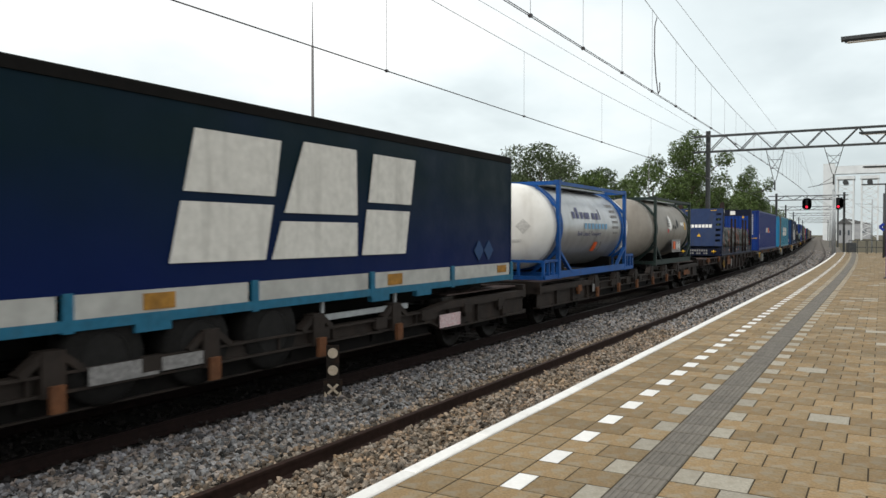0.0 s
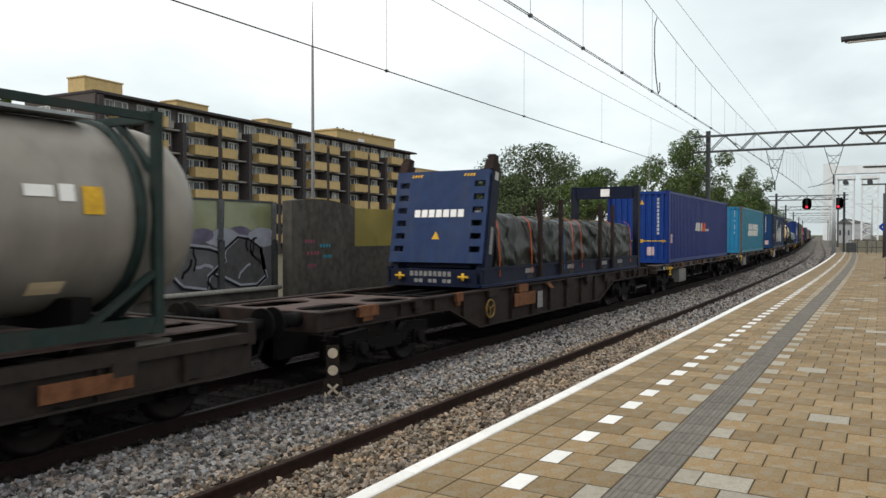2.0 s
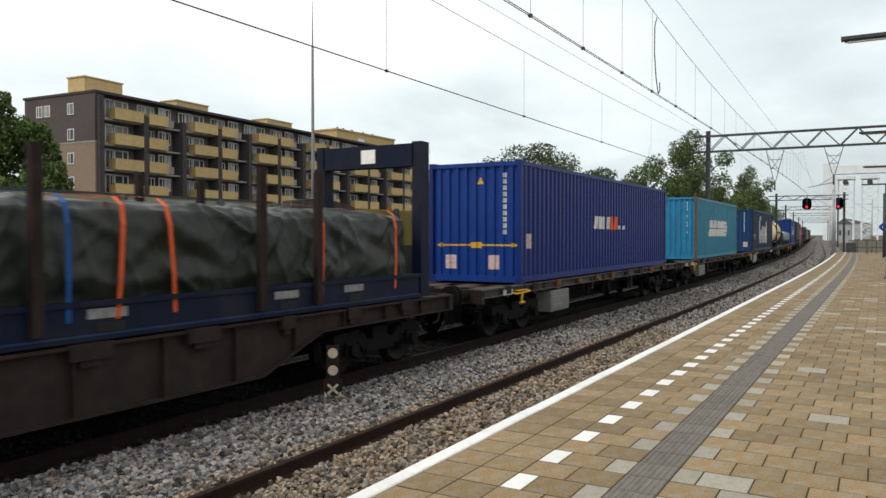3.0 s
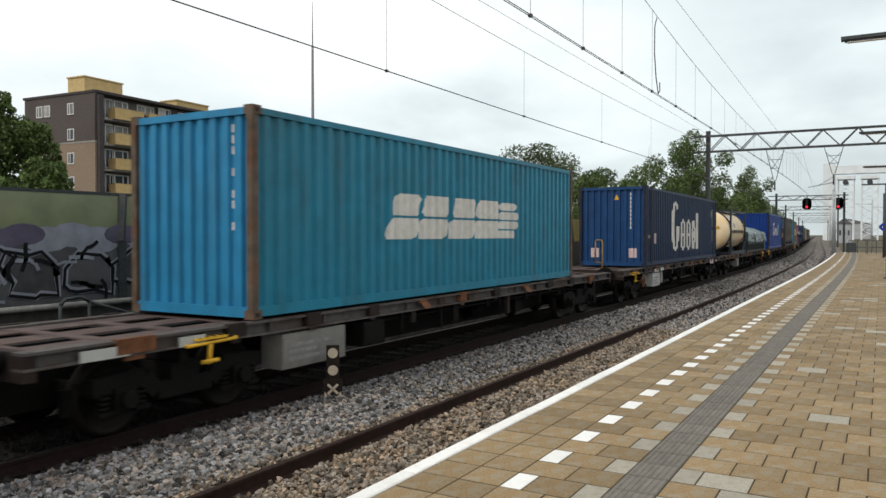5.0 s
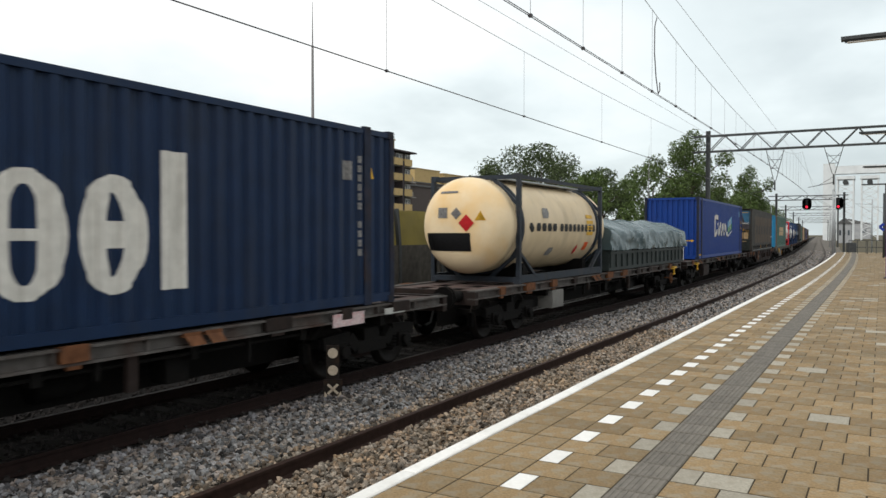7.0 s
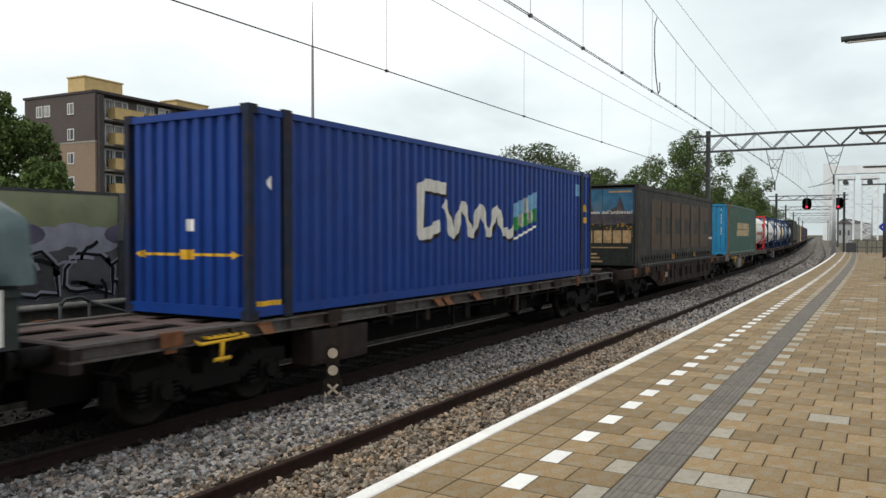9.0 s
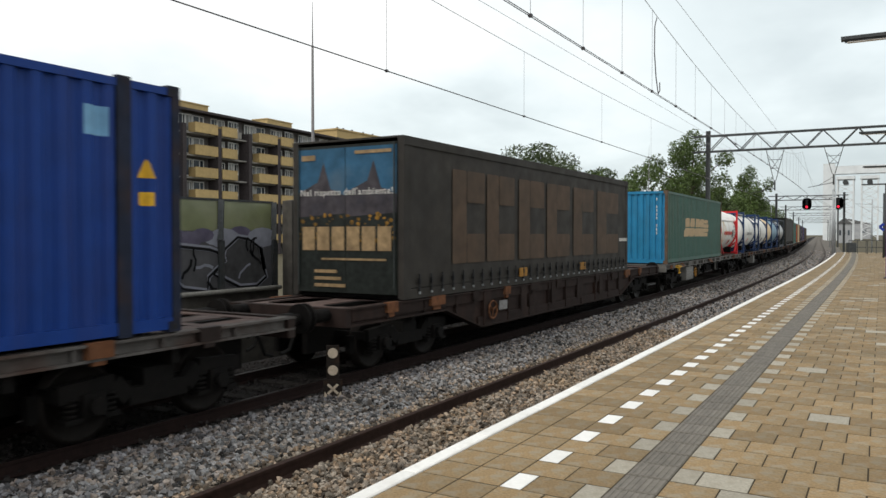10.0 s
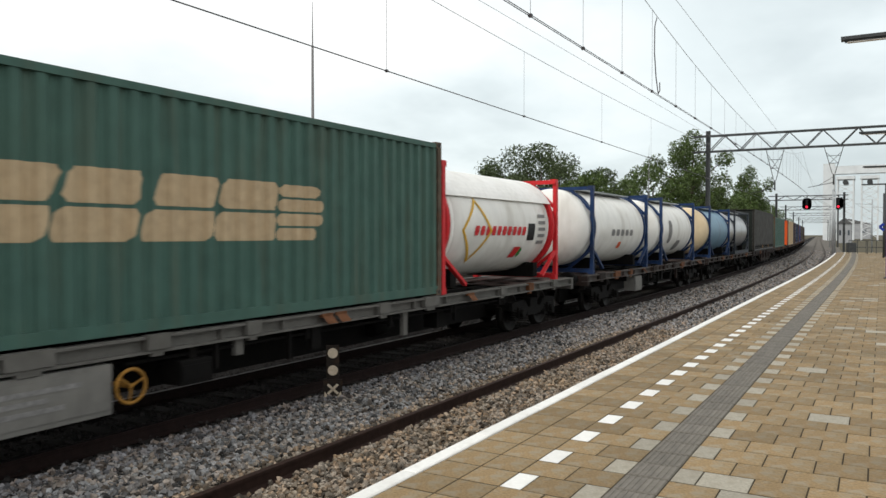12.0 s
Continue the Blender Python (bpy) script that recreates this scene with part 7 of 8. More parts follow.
# ---- loads: boxes ----
def wave_logo(rel, scale=1.0):
    """Five leaning blocks in a row; the last is pierced by three wavy bars' worth of gaps."""
    out = []
    for a, b, sl in ((0.0, 0.98, 0.36), (1.06, 2.08, 0.24), (2.16, 3.22, 0.30), (3.30, 4.42, 0.16), (4.46, 5.45, 0.08)):
        z0, z1 = 2.25, 3.06
        h = (z1 - z0)
        if a < 4:
            out.append(block(rel + a, rel + b, z0, z0 + h * 0.465, sl * 0.44, 0.2))
            out.append(block(rel + a + sl * 0.54, rel + b + sl * 0.3, z0 + h * 0.52, z1, sl * 0.46, 0.2))
        else:
            for k in range(4):
                out.append(block(rel + a + sl * k * 0.25, rel + b - 0.12 * abs(k - 1.5) / 1.5 + sl * k * 0.25, z0 + h * (0.255 * k), z0 + h * (0.255 * k + 0.215), 0.02, 0.3))
    return out


def notices(*uz):
    return [block(u, u + 0.3, z, z + 0.34, 0, 0.02) for u, z in uz]


def stripes(u, z, n=3, w=0.07, flip=1):
    return [[(u + i * w * 1.9, z), (u + i * w * 1.9 + w, z), (u + i * w * 1.9 + w + 0.07 * flip, z + 0.075), (u + i * w * 1.9 + 0.07 * flip, z + 0.075)] for i in range(n)]


def arrow(u0, u1, z):
    m = (u0 + u1) / 2
    return [block(u0 + 0.1, u1 - 0.1, z - 0.02, z + 0.02, 0, 0), [(u0, z), (u0 + 0.14, z - 0.06), (u0 + 0.14, z + 0.06)],
            [(u1 - 0.14, z - 0.06), (u1, z), (u1 - 0.14, z + 0.06)], block(m - 0.16, m + 0.16, z - 0.07, z + 0.07, 0, 0)]


# one tall bracket and a brushed wave that runs out into a tail
SWASH = [stroke_mark([(5.32, 3.22), (4.62, 3.26), (4.42, 3.2), (4.38, 2.8), (4.36, 2.45), (4.44, 2.34), (4.7, 2.36), (5.1, 2.52)], 0.23),
         stroke_mark([(5.26 + 0.04 * k, 2.63 + 0.31 * math.cos(0.04 * k * 2 * math.pi / 0.78) * (1 - 0.003 * k)) for k in range(71)]
                     + [(8.12, 2.34), (8.22, 2.3), (8.34, 2.36), (8.5, 2.5)], 0.19)]


def make_boxes():
    # vivid blue 45-foot box
    container("freight_container", "royal blue 45-foot pallet-wide container with white and orange marks", 59.4, 13.72, 2.5, 2.9, M["royal"], M["royal_lite"], M["royal"],
              marks=[("painted_mark", M["decal"], [block(5.25 + 0.38 * i, 5.55 + 0.38 * i, 2.5, 2.88, 0.05) for i in range(4)] + [block(7.7 + 0.17 * i, 7.82 + 0.17 * i, 2.5, 2.62, 0.02) for i in range(4)]),
                     ("orange_mark", M["orange"], [block(6.78, 7.12, 2.48, 2.9, 0.05), block(7.18, 7.5, 2.48, 2.9, 0.05)]),
                     ("warning_stripes", M["yellow"], stripes(0.25, 3.97) + stripes(1.0, 3.97, 2)), ("notice", M["sticker"], [block(0.32, 0.62, 2.0, 2.35, 0, 0)])],
              end_marks=[("number_bars", M["decal"], digits(0.42, 2.4, 3.8, seed=3)), ("yellow_arrow", M["yellow"], arrow(0.12, 2.3, 2.08)),
                         ("notice", M["sticker"], notices((0.6, 1.5), (1.75, 1.5))), ("warning_triangle", M["yellow"], [[(1.0, 3.55), (1.2, 3.55), (1.1, 3.75)]]),
                         ("warning_stripes", M["yellow"], stripes(0.2, 3.97) + stripes(1.9, 3.97))], posts_in=0.0)
    container("freight_container", "teal 40-foot high-cube container with a broad white painted mark", 79.2, 12.19, 2.44, 2.9, M["teal"], M["sky_blue"], M["rusty"],
              marks=[("painted_mark", M["decal"], wave_logo(3.2)), ("warning_stripes", M["yellow"], stripes(0.2, 3.97))],
              end_marks=[("number_bars", M["decal"], digits(0.42, 2.3, 3.85, 0.035, seed=5)), ("warning_stripes", M["yellow"], stripes(0.2, 3.97) + stripes(1.9, 3.97))])
    container("freight_container", "navy blue 45-foot container with tall white painted blocks and rusty posts", 98.85, 13.72, 2.5, 2.9, M["navy"], M["mid_blue"], M["post_brown"],
              marks=[("painted_mark", M["decal"], [hoop_mark(3.98, 5.42, 1.66, 3.70, 0.46, 0.17, start=3), hoop_mark(5.6, 6.62, 1.66, 3.0, 0.34, 0.16, bar=0.12), hoop_mark(6.7, 7.7, 1.66, 3.0, 0.34, 0.16, bar=0.12),
                                                      hoop_mark(7.78, 8.66, 1.66, 3.0, 0.32, 0.2, bar=0.3), stroke_mark([(9.04, 3.32), (9.04, 2.4), (9.04, 1.68)], 0.36)]),
                     ("notice", M["sticker"], [block(1.28, 1.62, 2.0, 2.38, 0, 0)]), ("plate", M["dim"], [block(0.3, 0.68, 2.2, 2.32, 0, 0), block(12.3, 12.55, 3.2, 3.5, 0, 0)]),
                     ("yellow_plate", M["yellow"], [block(2.3, 2.75, 1.24, 1.33, 0, 0)]), ("warning_triangle", M["yellow"], [[(12.95, 3.25), (13.15, 3.25), (13.05, 3.5)]]),
                     ("number_bars", M["dim"], digits(12.75, 2.1, 3.6, 0.06, seed=4))],
              end_marks=[("number_bars", M["decal"], digits(0.55, 2.55, 3.85, 0.05, seed=6)), ("notice", M["sticker"], notices((0.35, 1.5), (1.75, 1.5))),
                         ("warning_triangle", M["yellow"], [[(1.0, 3.6), (1.2, 3.6), (1.1, 3.82)]])], posts_in=0.77)
    container("freight_container", "bright blue 45-foot container with white painted strokes and a small flag", 138.1, 13.75, 2.5, 2.9, M["royal_lite"], M["royal_lite"], M["post_brown"],
              marks=[("mark_shadow", M["black"], [[(u + 0.06, z - 0.06) for u, z in p] for group in SWASH for p in group]), ("painted_mark", M["decal"], SWASH),
                     ("flag_sky", M["pale_blue"], [[(8.53, 2.72), (9.77, 2.98), (9.80, 3.38), (8.55, 3.05)]]), ("flag_green", M["leaf_print"], [[(8.52, 2.42), (9.75, 2.66), (9.77, 2.97), (8.53, 2.71)]]),
                     ("flag_leaf", M["decal"], [blob(8.78, 9.12, 2.5, 2.84, n=12, square=1.0), blob(9.2, 9.54, 2.6, 2.94, n=12, square=1.0), blob(8.98, 9.34, 2.84, 3.2, n=12, square=1.0)]),
                     ("flag_white", M["white"], [[(8.51, 2.2), (9.74, 2.5), (9.75, 2.56), (8.52, 2.26)]]),
                     ("yellow_plate", M["yellow"], [block(0.2, 0.66, 1.3, 1.42, 0, 0)]), ("plate", M["pale_blue"], [block(12.5, 12.8, 3.4, 3.72, 0, 0)]), ("number_bars", M["decal"], digits(13.0, 2.2, 3.7, 0.05, seed=14)),
                     ("warning_triangle", M["yellow"], [[(13.2, 2.98), (13.42, 2.98), (13.31, 3.2)]]), ("yellow_plate", M["yellow"], [block(13.22, 13.4, 2.66, 2.82, 0, 0.1)]),
                     ("white_arrow", M["white"], [[(0.38, 3.05), (0.5, 2.95), (0.5, 3.15)]])],
              end_marks=[("yellow_arrow", M["yellow"], arrow(0.2, 2.3, 2.05)), ("warning_stripes", M["yellow"], stripes(0.2, 3.97) + stripes(1.9, 3.97)), ("plate", M["white"], [block(1.1, 1.22, 2.38, 2.55, 0, 0)])], posts_in=0.77)
    container("freight_container", "faded green 40-foot container with rust-washed mark and blue end", 176.0, 12.19, 2.44, 2.9, M["green"], M["sky_blue"], M["rusty"],
              marks=[("painted_mark", M["decal_tan"], wave_logo(3.2))],
              end_marks=[("number_bars", M["decal"], digits(0.42, 2.4, 3.8, 0.035, seed=8))])


# ---- loads: tanks ----
def make_tanks():
    zc = 1.17 + 0.24 + 1.14
    chem = tank("tank_container", "white-ended aluminium tank in a bright blue steel frame", 18.85, M["tank_alu"], M["tank_white"], M["frame_blue"], 0.88, walkway=True,
         marks=[("painted_mark", M["slate"], [block(1.25 + 0.33 * i, 1.27 + 0.33 * i + (0.2, 0.17, 0.2, 0.27, 0.07, 0.2, 0.2, 0.05)[i], 2.78, 2.97 + (0.12 if i in (1, 7) else 0), 0, 0) for i in range(8)]),
                ("pale_blue_mark", M["pale_blue"], [block(2.15 + 0.31 * i, 2.35 + 0.31 * i, 2.5, 2.66, 0, 0) for i in range(7)]),
                ("data_print", M["dim"], [block(4.75 + 0.06 * (i % 2), 5.35, 3.2 - 0.17 * i, 3.28 - 0.17 * i, 0, 0.1) for i in range(6)]),
                ("placard", M["orange"], [block(3.2, 3.55, 1.85, 2.12, 0, 0)]), ("hazard_diamond", M["dim"], [diamond(3.85, 1.98, 0.16), diamond(3.62, 1.98, 0.13)])],
         face_marks=[("rust_run", M["bracket"], [[(-0.12, 3.45), (0.0, 3.5), (-0.02, 3.1), (-0.1, 3.0)]]), ("worn_sticker", M["faint"], [[(-0.75, 2.55), (-0.55, 2.35), (-0.35, 2.55), (-0.55, 2.75)], [(-0.5, 2.15), (-0.15, 2.13), (-0.15, 2.2), (-0.5, 2.22)], [(0.2, 2.6), (0.0, 2.4), (-0.2, 2.6), (0.0, 2.8)], [(0.35, 1.9), (0.0, 1.9), (0.0, 2.15), (0.35, 2.15)], [(0.5, 3.28), (-0.05, 3.3), (-0.05, 3.37), (0.5, 3.35)]])])
    # the trade, lettered round the shell
    words = text_mesh("Bulk Liquid Transport", 0.19, M["slate"], MOVING[-1][0], "lettering", None, 0.001, 1.12)
    for v in words.data.vertices:
        a = (2.30 - zc + v.co.y) / 1.14
        d = 1.152 + v.co.z
        v.co = (1.62 - 3.03 + v.co.x * 1.06, -d * math.cos(a), zc + d * math.sin(a))
    tank("tank_container", "dirty grey tank in a dark green steel frame", 28.8, M["tank_grey"], M["tank_grey"], M["frame_green"], 0.88,
         marks=[("white_sticker", M["white"], [[(2.15, 2.55), (2.62, 2.5), (2.8, 2.62), (2.7, 3.05), (2.5, 3.1)], ]), ("grey_sticker", M["dim"], [[(2.05, 2.62), (2.45, 2.6), (2.48, 3.0), (2.1, 3.05)]]),
                ("soot_smear", M["black"], [block(2.95, 3.25, 2.58, 2.72, 0.02, 0.4), block(3.3, 3.6, 2.55, 2.7, 0, 0.4), block(3.62, 4.0, 2.62, 2.95, 0, 0.4)]),
                ("red_sticker", M["red"], [[(2.1, 2.42), (2.3, 2.42), (2.32, 2.55), (2.12, 2.55)]]),
                ("placard_panel", M["dim"], [block(2.6, 4.1, 1.62, 2.12, 0, 0)]),
                ("yellow_label", M["yellow"], [block(5.05, 5.3, 2.55, 2.85, 0, 0)]), ("pale_label", M["white"], [block(4.4, 4.72, 2.72, 2.84, 0, 0), block(4.78, 4.96, 2.68, 2.86, 0, 0)]),
                ("rust_plate", M["tank_cream"], [block(4.6, 5.0, 1.7, 1.84, 0, 0)])],
         face_marks=[("hazard_diamond", M["white"], [[(0.62, 2.85), (0.45, 2.68), (0.28, 2.85), (0.45, 3.02)], [(0.42, 2.62), (0.25, 2.45), (0.08, 2.62), (0.25, 2.79)]]),
                     ("red_sticker", M["red"], [[(0.55, 3.2), (0.4, 3.2), (0.4, 3.27), (0.55, 3.28)]]), ("grey_panel", M["dim"], [[(0.7, 2.1), (-0.1, 2.1), (-0.1, 2.5), (0.7, 2.5)]])])
    gray = MOVING[-1][0]
    L = 3.03
    bm = B(); box(bm, 2.72 - L, 3.05 - L, -1.235, -1.215, 1.75, 2.05); part("placard", bm, M["orange"], gray)
    bm = B()
    for u in (3.35, 3.72):
        vs = [bm.verts.new((a - L, -1.236, b)) for a, b in diamond(u, 1.88, 0.2)]
        bm.faces.new(vs)
    bmesh.ops.solidify(bm, geom=bm.faces[:], thickness=0.006)
    part("hazard_diamond", bm, M["white"], gray)
    bm = B(); box(bm, 2.55 - L, 4.05 - L, -1.214, -1.2, 1.62, 2.13); part("placard_board", bm, M["dim"], gray)
    tank("tank_container", "cream-coloured tank with yellow-stained end in a dark frame", 117.93, M["tank_cream"], M["tank_yellow"], M["frame_dark"], 0.88,
         marks=[("painted_mark", M["black"], [block(0.75, 1.05, 2.4, 2.62, -0.08, 0.4)] + [block(1.15 + 0.36 * i, 1.44 + 0.36 * i, 2.42, 2.62, 0, 0.2) for i in range(4)] + [block(2.75 + 0.32 * i, 3.0 + 0.32 * i, 2.42, 2.62, 0, 0.2) for i in range(9)]),
                ("hazard_diamond", M["red"], [diamond(4.35, 1.92, 0.15)]), ("placard", M["orange"], [block(4.9, 5.2, 1.9, 2.12, 0, 0)]), ("data_print", M["yellow"], [block(4.85, 5.4, 2.8 - 0.16 * i, 2.9 - 0.16 * i, 0, 0.1) for i in range(4)]),
                ("grey_patch", M["dim"], [block(1.55, 2.0, 2.75, 3.0, 0.1, 0.2), block(2.2, 2.6, 1.8, 2.0, 0.05, 0.2)])],
         face_marks=[("black_panel", M["black"], [[(0.86, 1.95), (-0.36, 1.95), (-0.36, 2.37), (0.86, 2.37)]]), ("hazard_diamond", M["red"], [[(-0.06, 2.6), (-0.26, 2.4), (-0.46, 2.6), (-0.26, 2.8)]]),
                     ("warning_triangle", M["yellow"], [[(-0.47, 2.66), (-0.73, 2.66), (-0.6, 2.88)]]), ("worn_sticker", M["dim"], [[(0.14, 2.82), (0.0, 2.68), (-0.14, 2.82), (0.0, 2.96)], [(0.5, 2.72), (0.24, 2.72), (0.24, 2.96), (0.5, 2.96)], [(0.5, 3.3), (0.0, 3.3), (0.0, 3.35), (0.5, 3.35)]])])
    tank("tank_container", "white tank in a red frame with a white sun shield", 188.25, M["tank_white"], M["tank_white"], M["red"], -0.14, R=1.15, hood=M["white"], rails=False,
         marks=[("yellow_diamond", M["yellow"], [[(1.0, 2.42), (1.6, 3.0), (1.6, 3.1), (0.9, 2.42)], [(1.6, 3.1), (1.6, 3.0), (2.2, 2.42), (2.3, 2.42)], [(0.9, 2.42), (1.6, 1.74), (1.6, 1.84), (1.0, 2.42)], [(2.3, 2.42), (2.2, 2.42), (1.6, 1.84), (1.6, 1.74)]]),
                ("painted_mark", M["red"], [block(1.45 + 0.27 * i, 1.66 + 0.27 * i, 2.32, 2.52, 0.05, 0.15) for i in range(10)]),
                ("black_label", M["black"], [block(4.25, 4.65, 2.2, 2.6, 0, 0)]), ("placard", M["red"], [block(3.6, 3.95, 1.8, 2.05, 0.1, 0)]), ("leaf_mark", M["leaf_print"], [diamond(4.1, 1.92, 0.13)]),
                ("data_print", M["dim"], [block(4.85, 5.3, 2.75 - 0.16 * i, 2.83 - 0.16 * i, 0, 0.1) for i in range(5)])])
    tank("tank_container", "white tank with rust runs in a dark blue frame", 197.1, M["tank_white"], M["tank_white"], M["frame_navy"], 0.85, rails=False,
         marks=[("data_print", M["dim"], [block(2.0 + 0.5 * i, 2.35 + 0.5 * i, 2.3, 2.5, 0, 0.2) for i in range(5)]), ("placard", M["orange"], [block(3.0, 3.3, 1.9, 2.1, 0, 0)])],
         face_marks=[("worn_sticker", M["dim"], [[(0.3, 2.4), (0.1, 2.2), (-0.1, 2.4), (0.1, 2.6)], [(0.5, 2.9), (0.2, 2.9), (0.2, 3.0), (0.5, 3.0)]]), ("rust_run", M["bracket"], [[(0.55, 2.75), (0.42, 2.5), (0.3, 2.85), (0.45, 3.05)]])])
    tank("tank_container", "white tank with sooty flank in a dark blue frame", 205.2, M["tank_white"], M["tank_white"], M["frame_navy"], 0.85, rails=False,
         marks=[("painted_mark", M["dim"], [block(1.5, 2.0, 2.0, 2.9, 0, 0.2), block(3.0, 3.8, 1.7, 2.1, 0.1, 0.3)])])
    tank("tank_container", "pale blue tank in a blue frame with cream end", 215.2, M["tank_blue"], M["tank_cream"], M["frame_navy"], 0.85, rails=False)
    tank("tank_container", "grey tank in a dark frame", 223.3, M["tank_alu"], M["tank_alu"], M["frame_dark"], 0.85)


# ---- loads: flat rack, covered bin, trailers ----
def rumpled(bm, x0, x1, prof, seed, amp=0.03, n=60, lift=None, folds=0.0):
    """A cloth cover: a cross-section swept along x, crumpled by noise."""
    rows = []
    for i in range(n + 1):
        x = x0 + (x1 - x0) * i / n
        row = []
        for k, (y, z) in enumerate(prof):
            f = noise.noise(Vector((x * 1.0 + seed, y * 1.3, z * 1.2))) + 0.8 * (0.5 - abs(noise.noise(Vector((x * 1.1 + z * 1.3, y * 1.6 + seed, z * 1.6)))) * 2)
            f += 0.5 * (0.4 - abs(noise.noise(Vector((x * 1.5 - z * 1.2 + 7, y * 2.0, seed + z * 2.2)))) * 2)
            if folds:
                # narrow creases that run askew over smooth cloth
                for a, b, c in ((0.9, 1.5, 0.0), (1.3, -1.2, 4.0), (2.0, 0.9, 9.0)):
                    g = noise.noise(Vector((x * a + z * b, seed * 3 + c, y * 0.7 + z * 0.4)))
                    m = noise.noise(Vector((x * 0.8 + c, z, seed)))
                    f += folds * max(0.0, 1 - abs(g) / 0.13) * max(0.0, 0.25 + m)
            lz = lift(x) if lift else 0.0
            out = Vector((0, y, z - 2.1)).normalized() * f * amp
            h = max(0.0, (z - 1.6))
            row.append(bm.verts.new((x, y + out.y, z + out.z + lz * min(1, h))))
        rows.append(row)
    for a, b in zip(rows, rows[1:]):
        for k in range(len(prof) - 1):
            bm.faces.new((a[k], a[k + 1], b[k + 1], b[k])).smooth = True
    bm.faces.new(rows[0][::-1]); bm.faces.new(rows[-1])
    return bm


def make_flat_rack():
    L = 6.095
    e = thing("flat_rack", "blue flat rack with a slotted end wall and stakes", "flat rack", "containers on the train")
    bm = B()
    box(bm, -L, L, -1.2, 1.2, 1.2, 1.26)
    box(bm, -L + 0.3, L - 0.3, -1.1, 1.1, 1.5, 1.55)
    part("deck", bm, M["rack_blue"], e)
    for sy in (-1, 1):
        bm = B()
        y = sy * 1.17
        box(bm, -L, L, y - 0.05, y + 0.05, 1.19, 1.24)
        box(bm, -L, L, y - 0.02, y + 0.02, 1.24, 1.56)
        box(bm, -L, L, y - 0.05, y + 0.05, 1.56, 1.62)
        part("side_beam", bm, M["rack_navy"], e)
        for k, x in enumerate((2.3, 5.1, 8.0, 9.6)):
            bm = B(); box(bm, x - L, x - L + 0.5, sy * 1.195 - 0.003, sy * 1.195 + 0.003, 1.42, 1.53); part("label_plate", bm, M["dim"], e)
            bm = B(); box(bm, x + 0.1 - L, x - L + 0.48, sy * 1.196 - 0.003, sy * 1.196 + 0.003, 1.27, 1.37); part("fork_slot", bm, M["black"], e)
        for x in (3.1, 4.5, 7.7, 8.9):
            bm = B()
            box(bm, x - L - 0.06, x - L + 0.06, sy * 1.24 - 0.045, sy * 1.24 + 0.045, 1.3, 3.25)
            part("stake", bm, M["wagon_rust"], e)
    # near end wall leans inwards
    lean = radians(11)
    def at(h, y, d=0.0):
        return (-L + 0.02 + h * math.sin(lean) + d * math.cos(lean), y, 1.62 + h * math.cos(lean) - d * math.sin(lean))
    bm = B()
    slots = [0.34 + 0.292 * i for i in range(6)]
    ys = [-1.19, -1.10, -0.84, 0.84, 1.10, 1.19]
    hs = [0.1]
    for h in slots:
        hs += [h, h + 0.13]
    hs += [2.18]
    for front in (0.0, 0.1):
        for i in range(len(hs) - 1):
            for j in range(len(ys) - 1):
                slot = i % 2 == 1 and j in (1, 3)
                if slot:
                    continue
                q = [bm.verts.new(at(h, y, front)) for h, y in ((hs[i], ys[j]), (hs[i], ys[j + 1]), (hs[i + 1], ys[j + 1]), (hs[i + 1], ys[j]))]
                bm.faces.new(q)
    part("end_wall", bm, M["rack_blue"], e)
    bm = B()
    q = [bm.verts.new(at(h, y, 0.16)) for h, y in ((0.02, -0.82), (0.02, 0.82), (2.14, 0.82), (2.14, -0.82))]
    bm.faces.new(q)
    part("inner_plate", bm, M["rack_navy"], e)
    for sy in (-1, 1):
        bm = B()
        beam(bm, at(-0.3, sy * 1.1, 0.29), at(2.3, sy * 1.1, 0.29), 0.2, 0.36)
        part("end_post", bm, M["rack_navy"], e)
        bm = B()
        beam(bm, at(2.18, sy * 1.1, 0.22), at(2.42, sy * 1.1, 0.26), 0.21, 0.3)
        beam(bm, at(2.42, sy * 1.1, 0.26), at(2.56, sy * 1.1, 0.26), 0.17, 0.2)
        part("post_head", bm, M["wagon_rust"], e, "rusty dark casting on the post")
        bm = B()
        beam(bm, at(0.35, sy * 1.208, 0.3), at(0.95, sy * 1.208, 0.3), 0.008, 0.13)
        part("white_plate", bm, M["dim"], e)
        bm = B()
        beam(bm, at(2.0, sy * 1.208, 0.3), at(2.18, sy * 1.208, 0.3), 0.008, 0.16)
        part("white_plate", bm, M["skirt"], e)
        bm = B()
        box(bm, L - 0.32, L - 0.04, sy * 1.12 - 0.1, sy * 1.12 + 0.1, 1.2, 4.05)
        part("portal_post", bm, M["rack_navy"], e)
    bm = B()
    box(bm, L - 0.32, L - 0.04, -1.05, 1.05, 3.6, 4.02)
    part("portal_beam", bm, M["rack_navy"], e)
    bm = B(); box(bm, L - 0.335, L - 0.322, -0.2, 0.12, 3.68, 3.94); part("white_plate", bm, M["white"], e)
    bm = B(); box(bm, -L - 0.02, -L, -1.1, 1.1, 1.2, 1.58); part("bumper", bm, M["rack_navy"], e)
    bm = B()
    for i in range(7):
        y = 0.62 - 0.185 * i
        bm2 = [bm.verts.new(at(h, yy, -0.006)) for h, yy in ((1.12, y), (1.12, y - 0.145), (1.29, y - 0.145), (1.29, y))]
        bm.faces.new(bm2)
    part("painted_mark", bm, M["white"], e)
    bm = B()
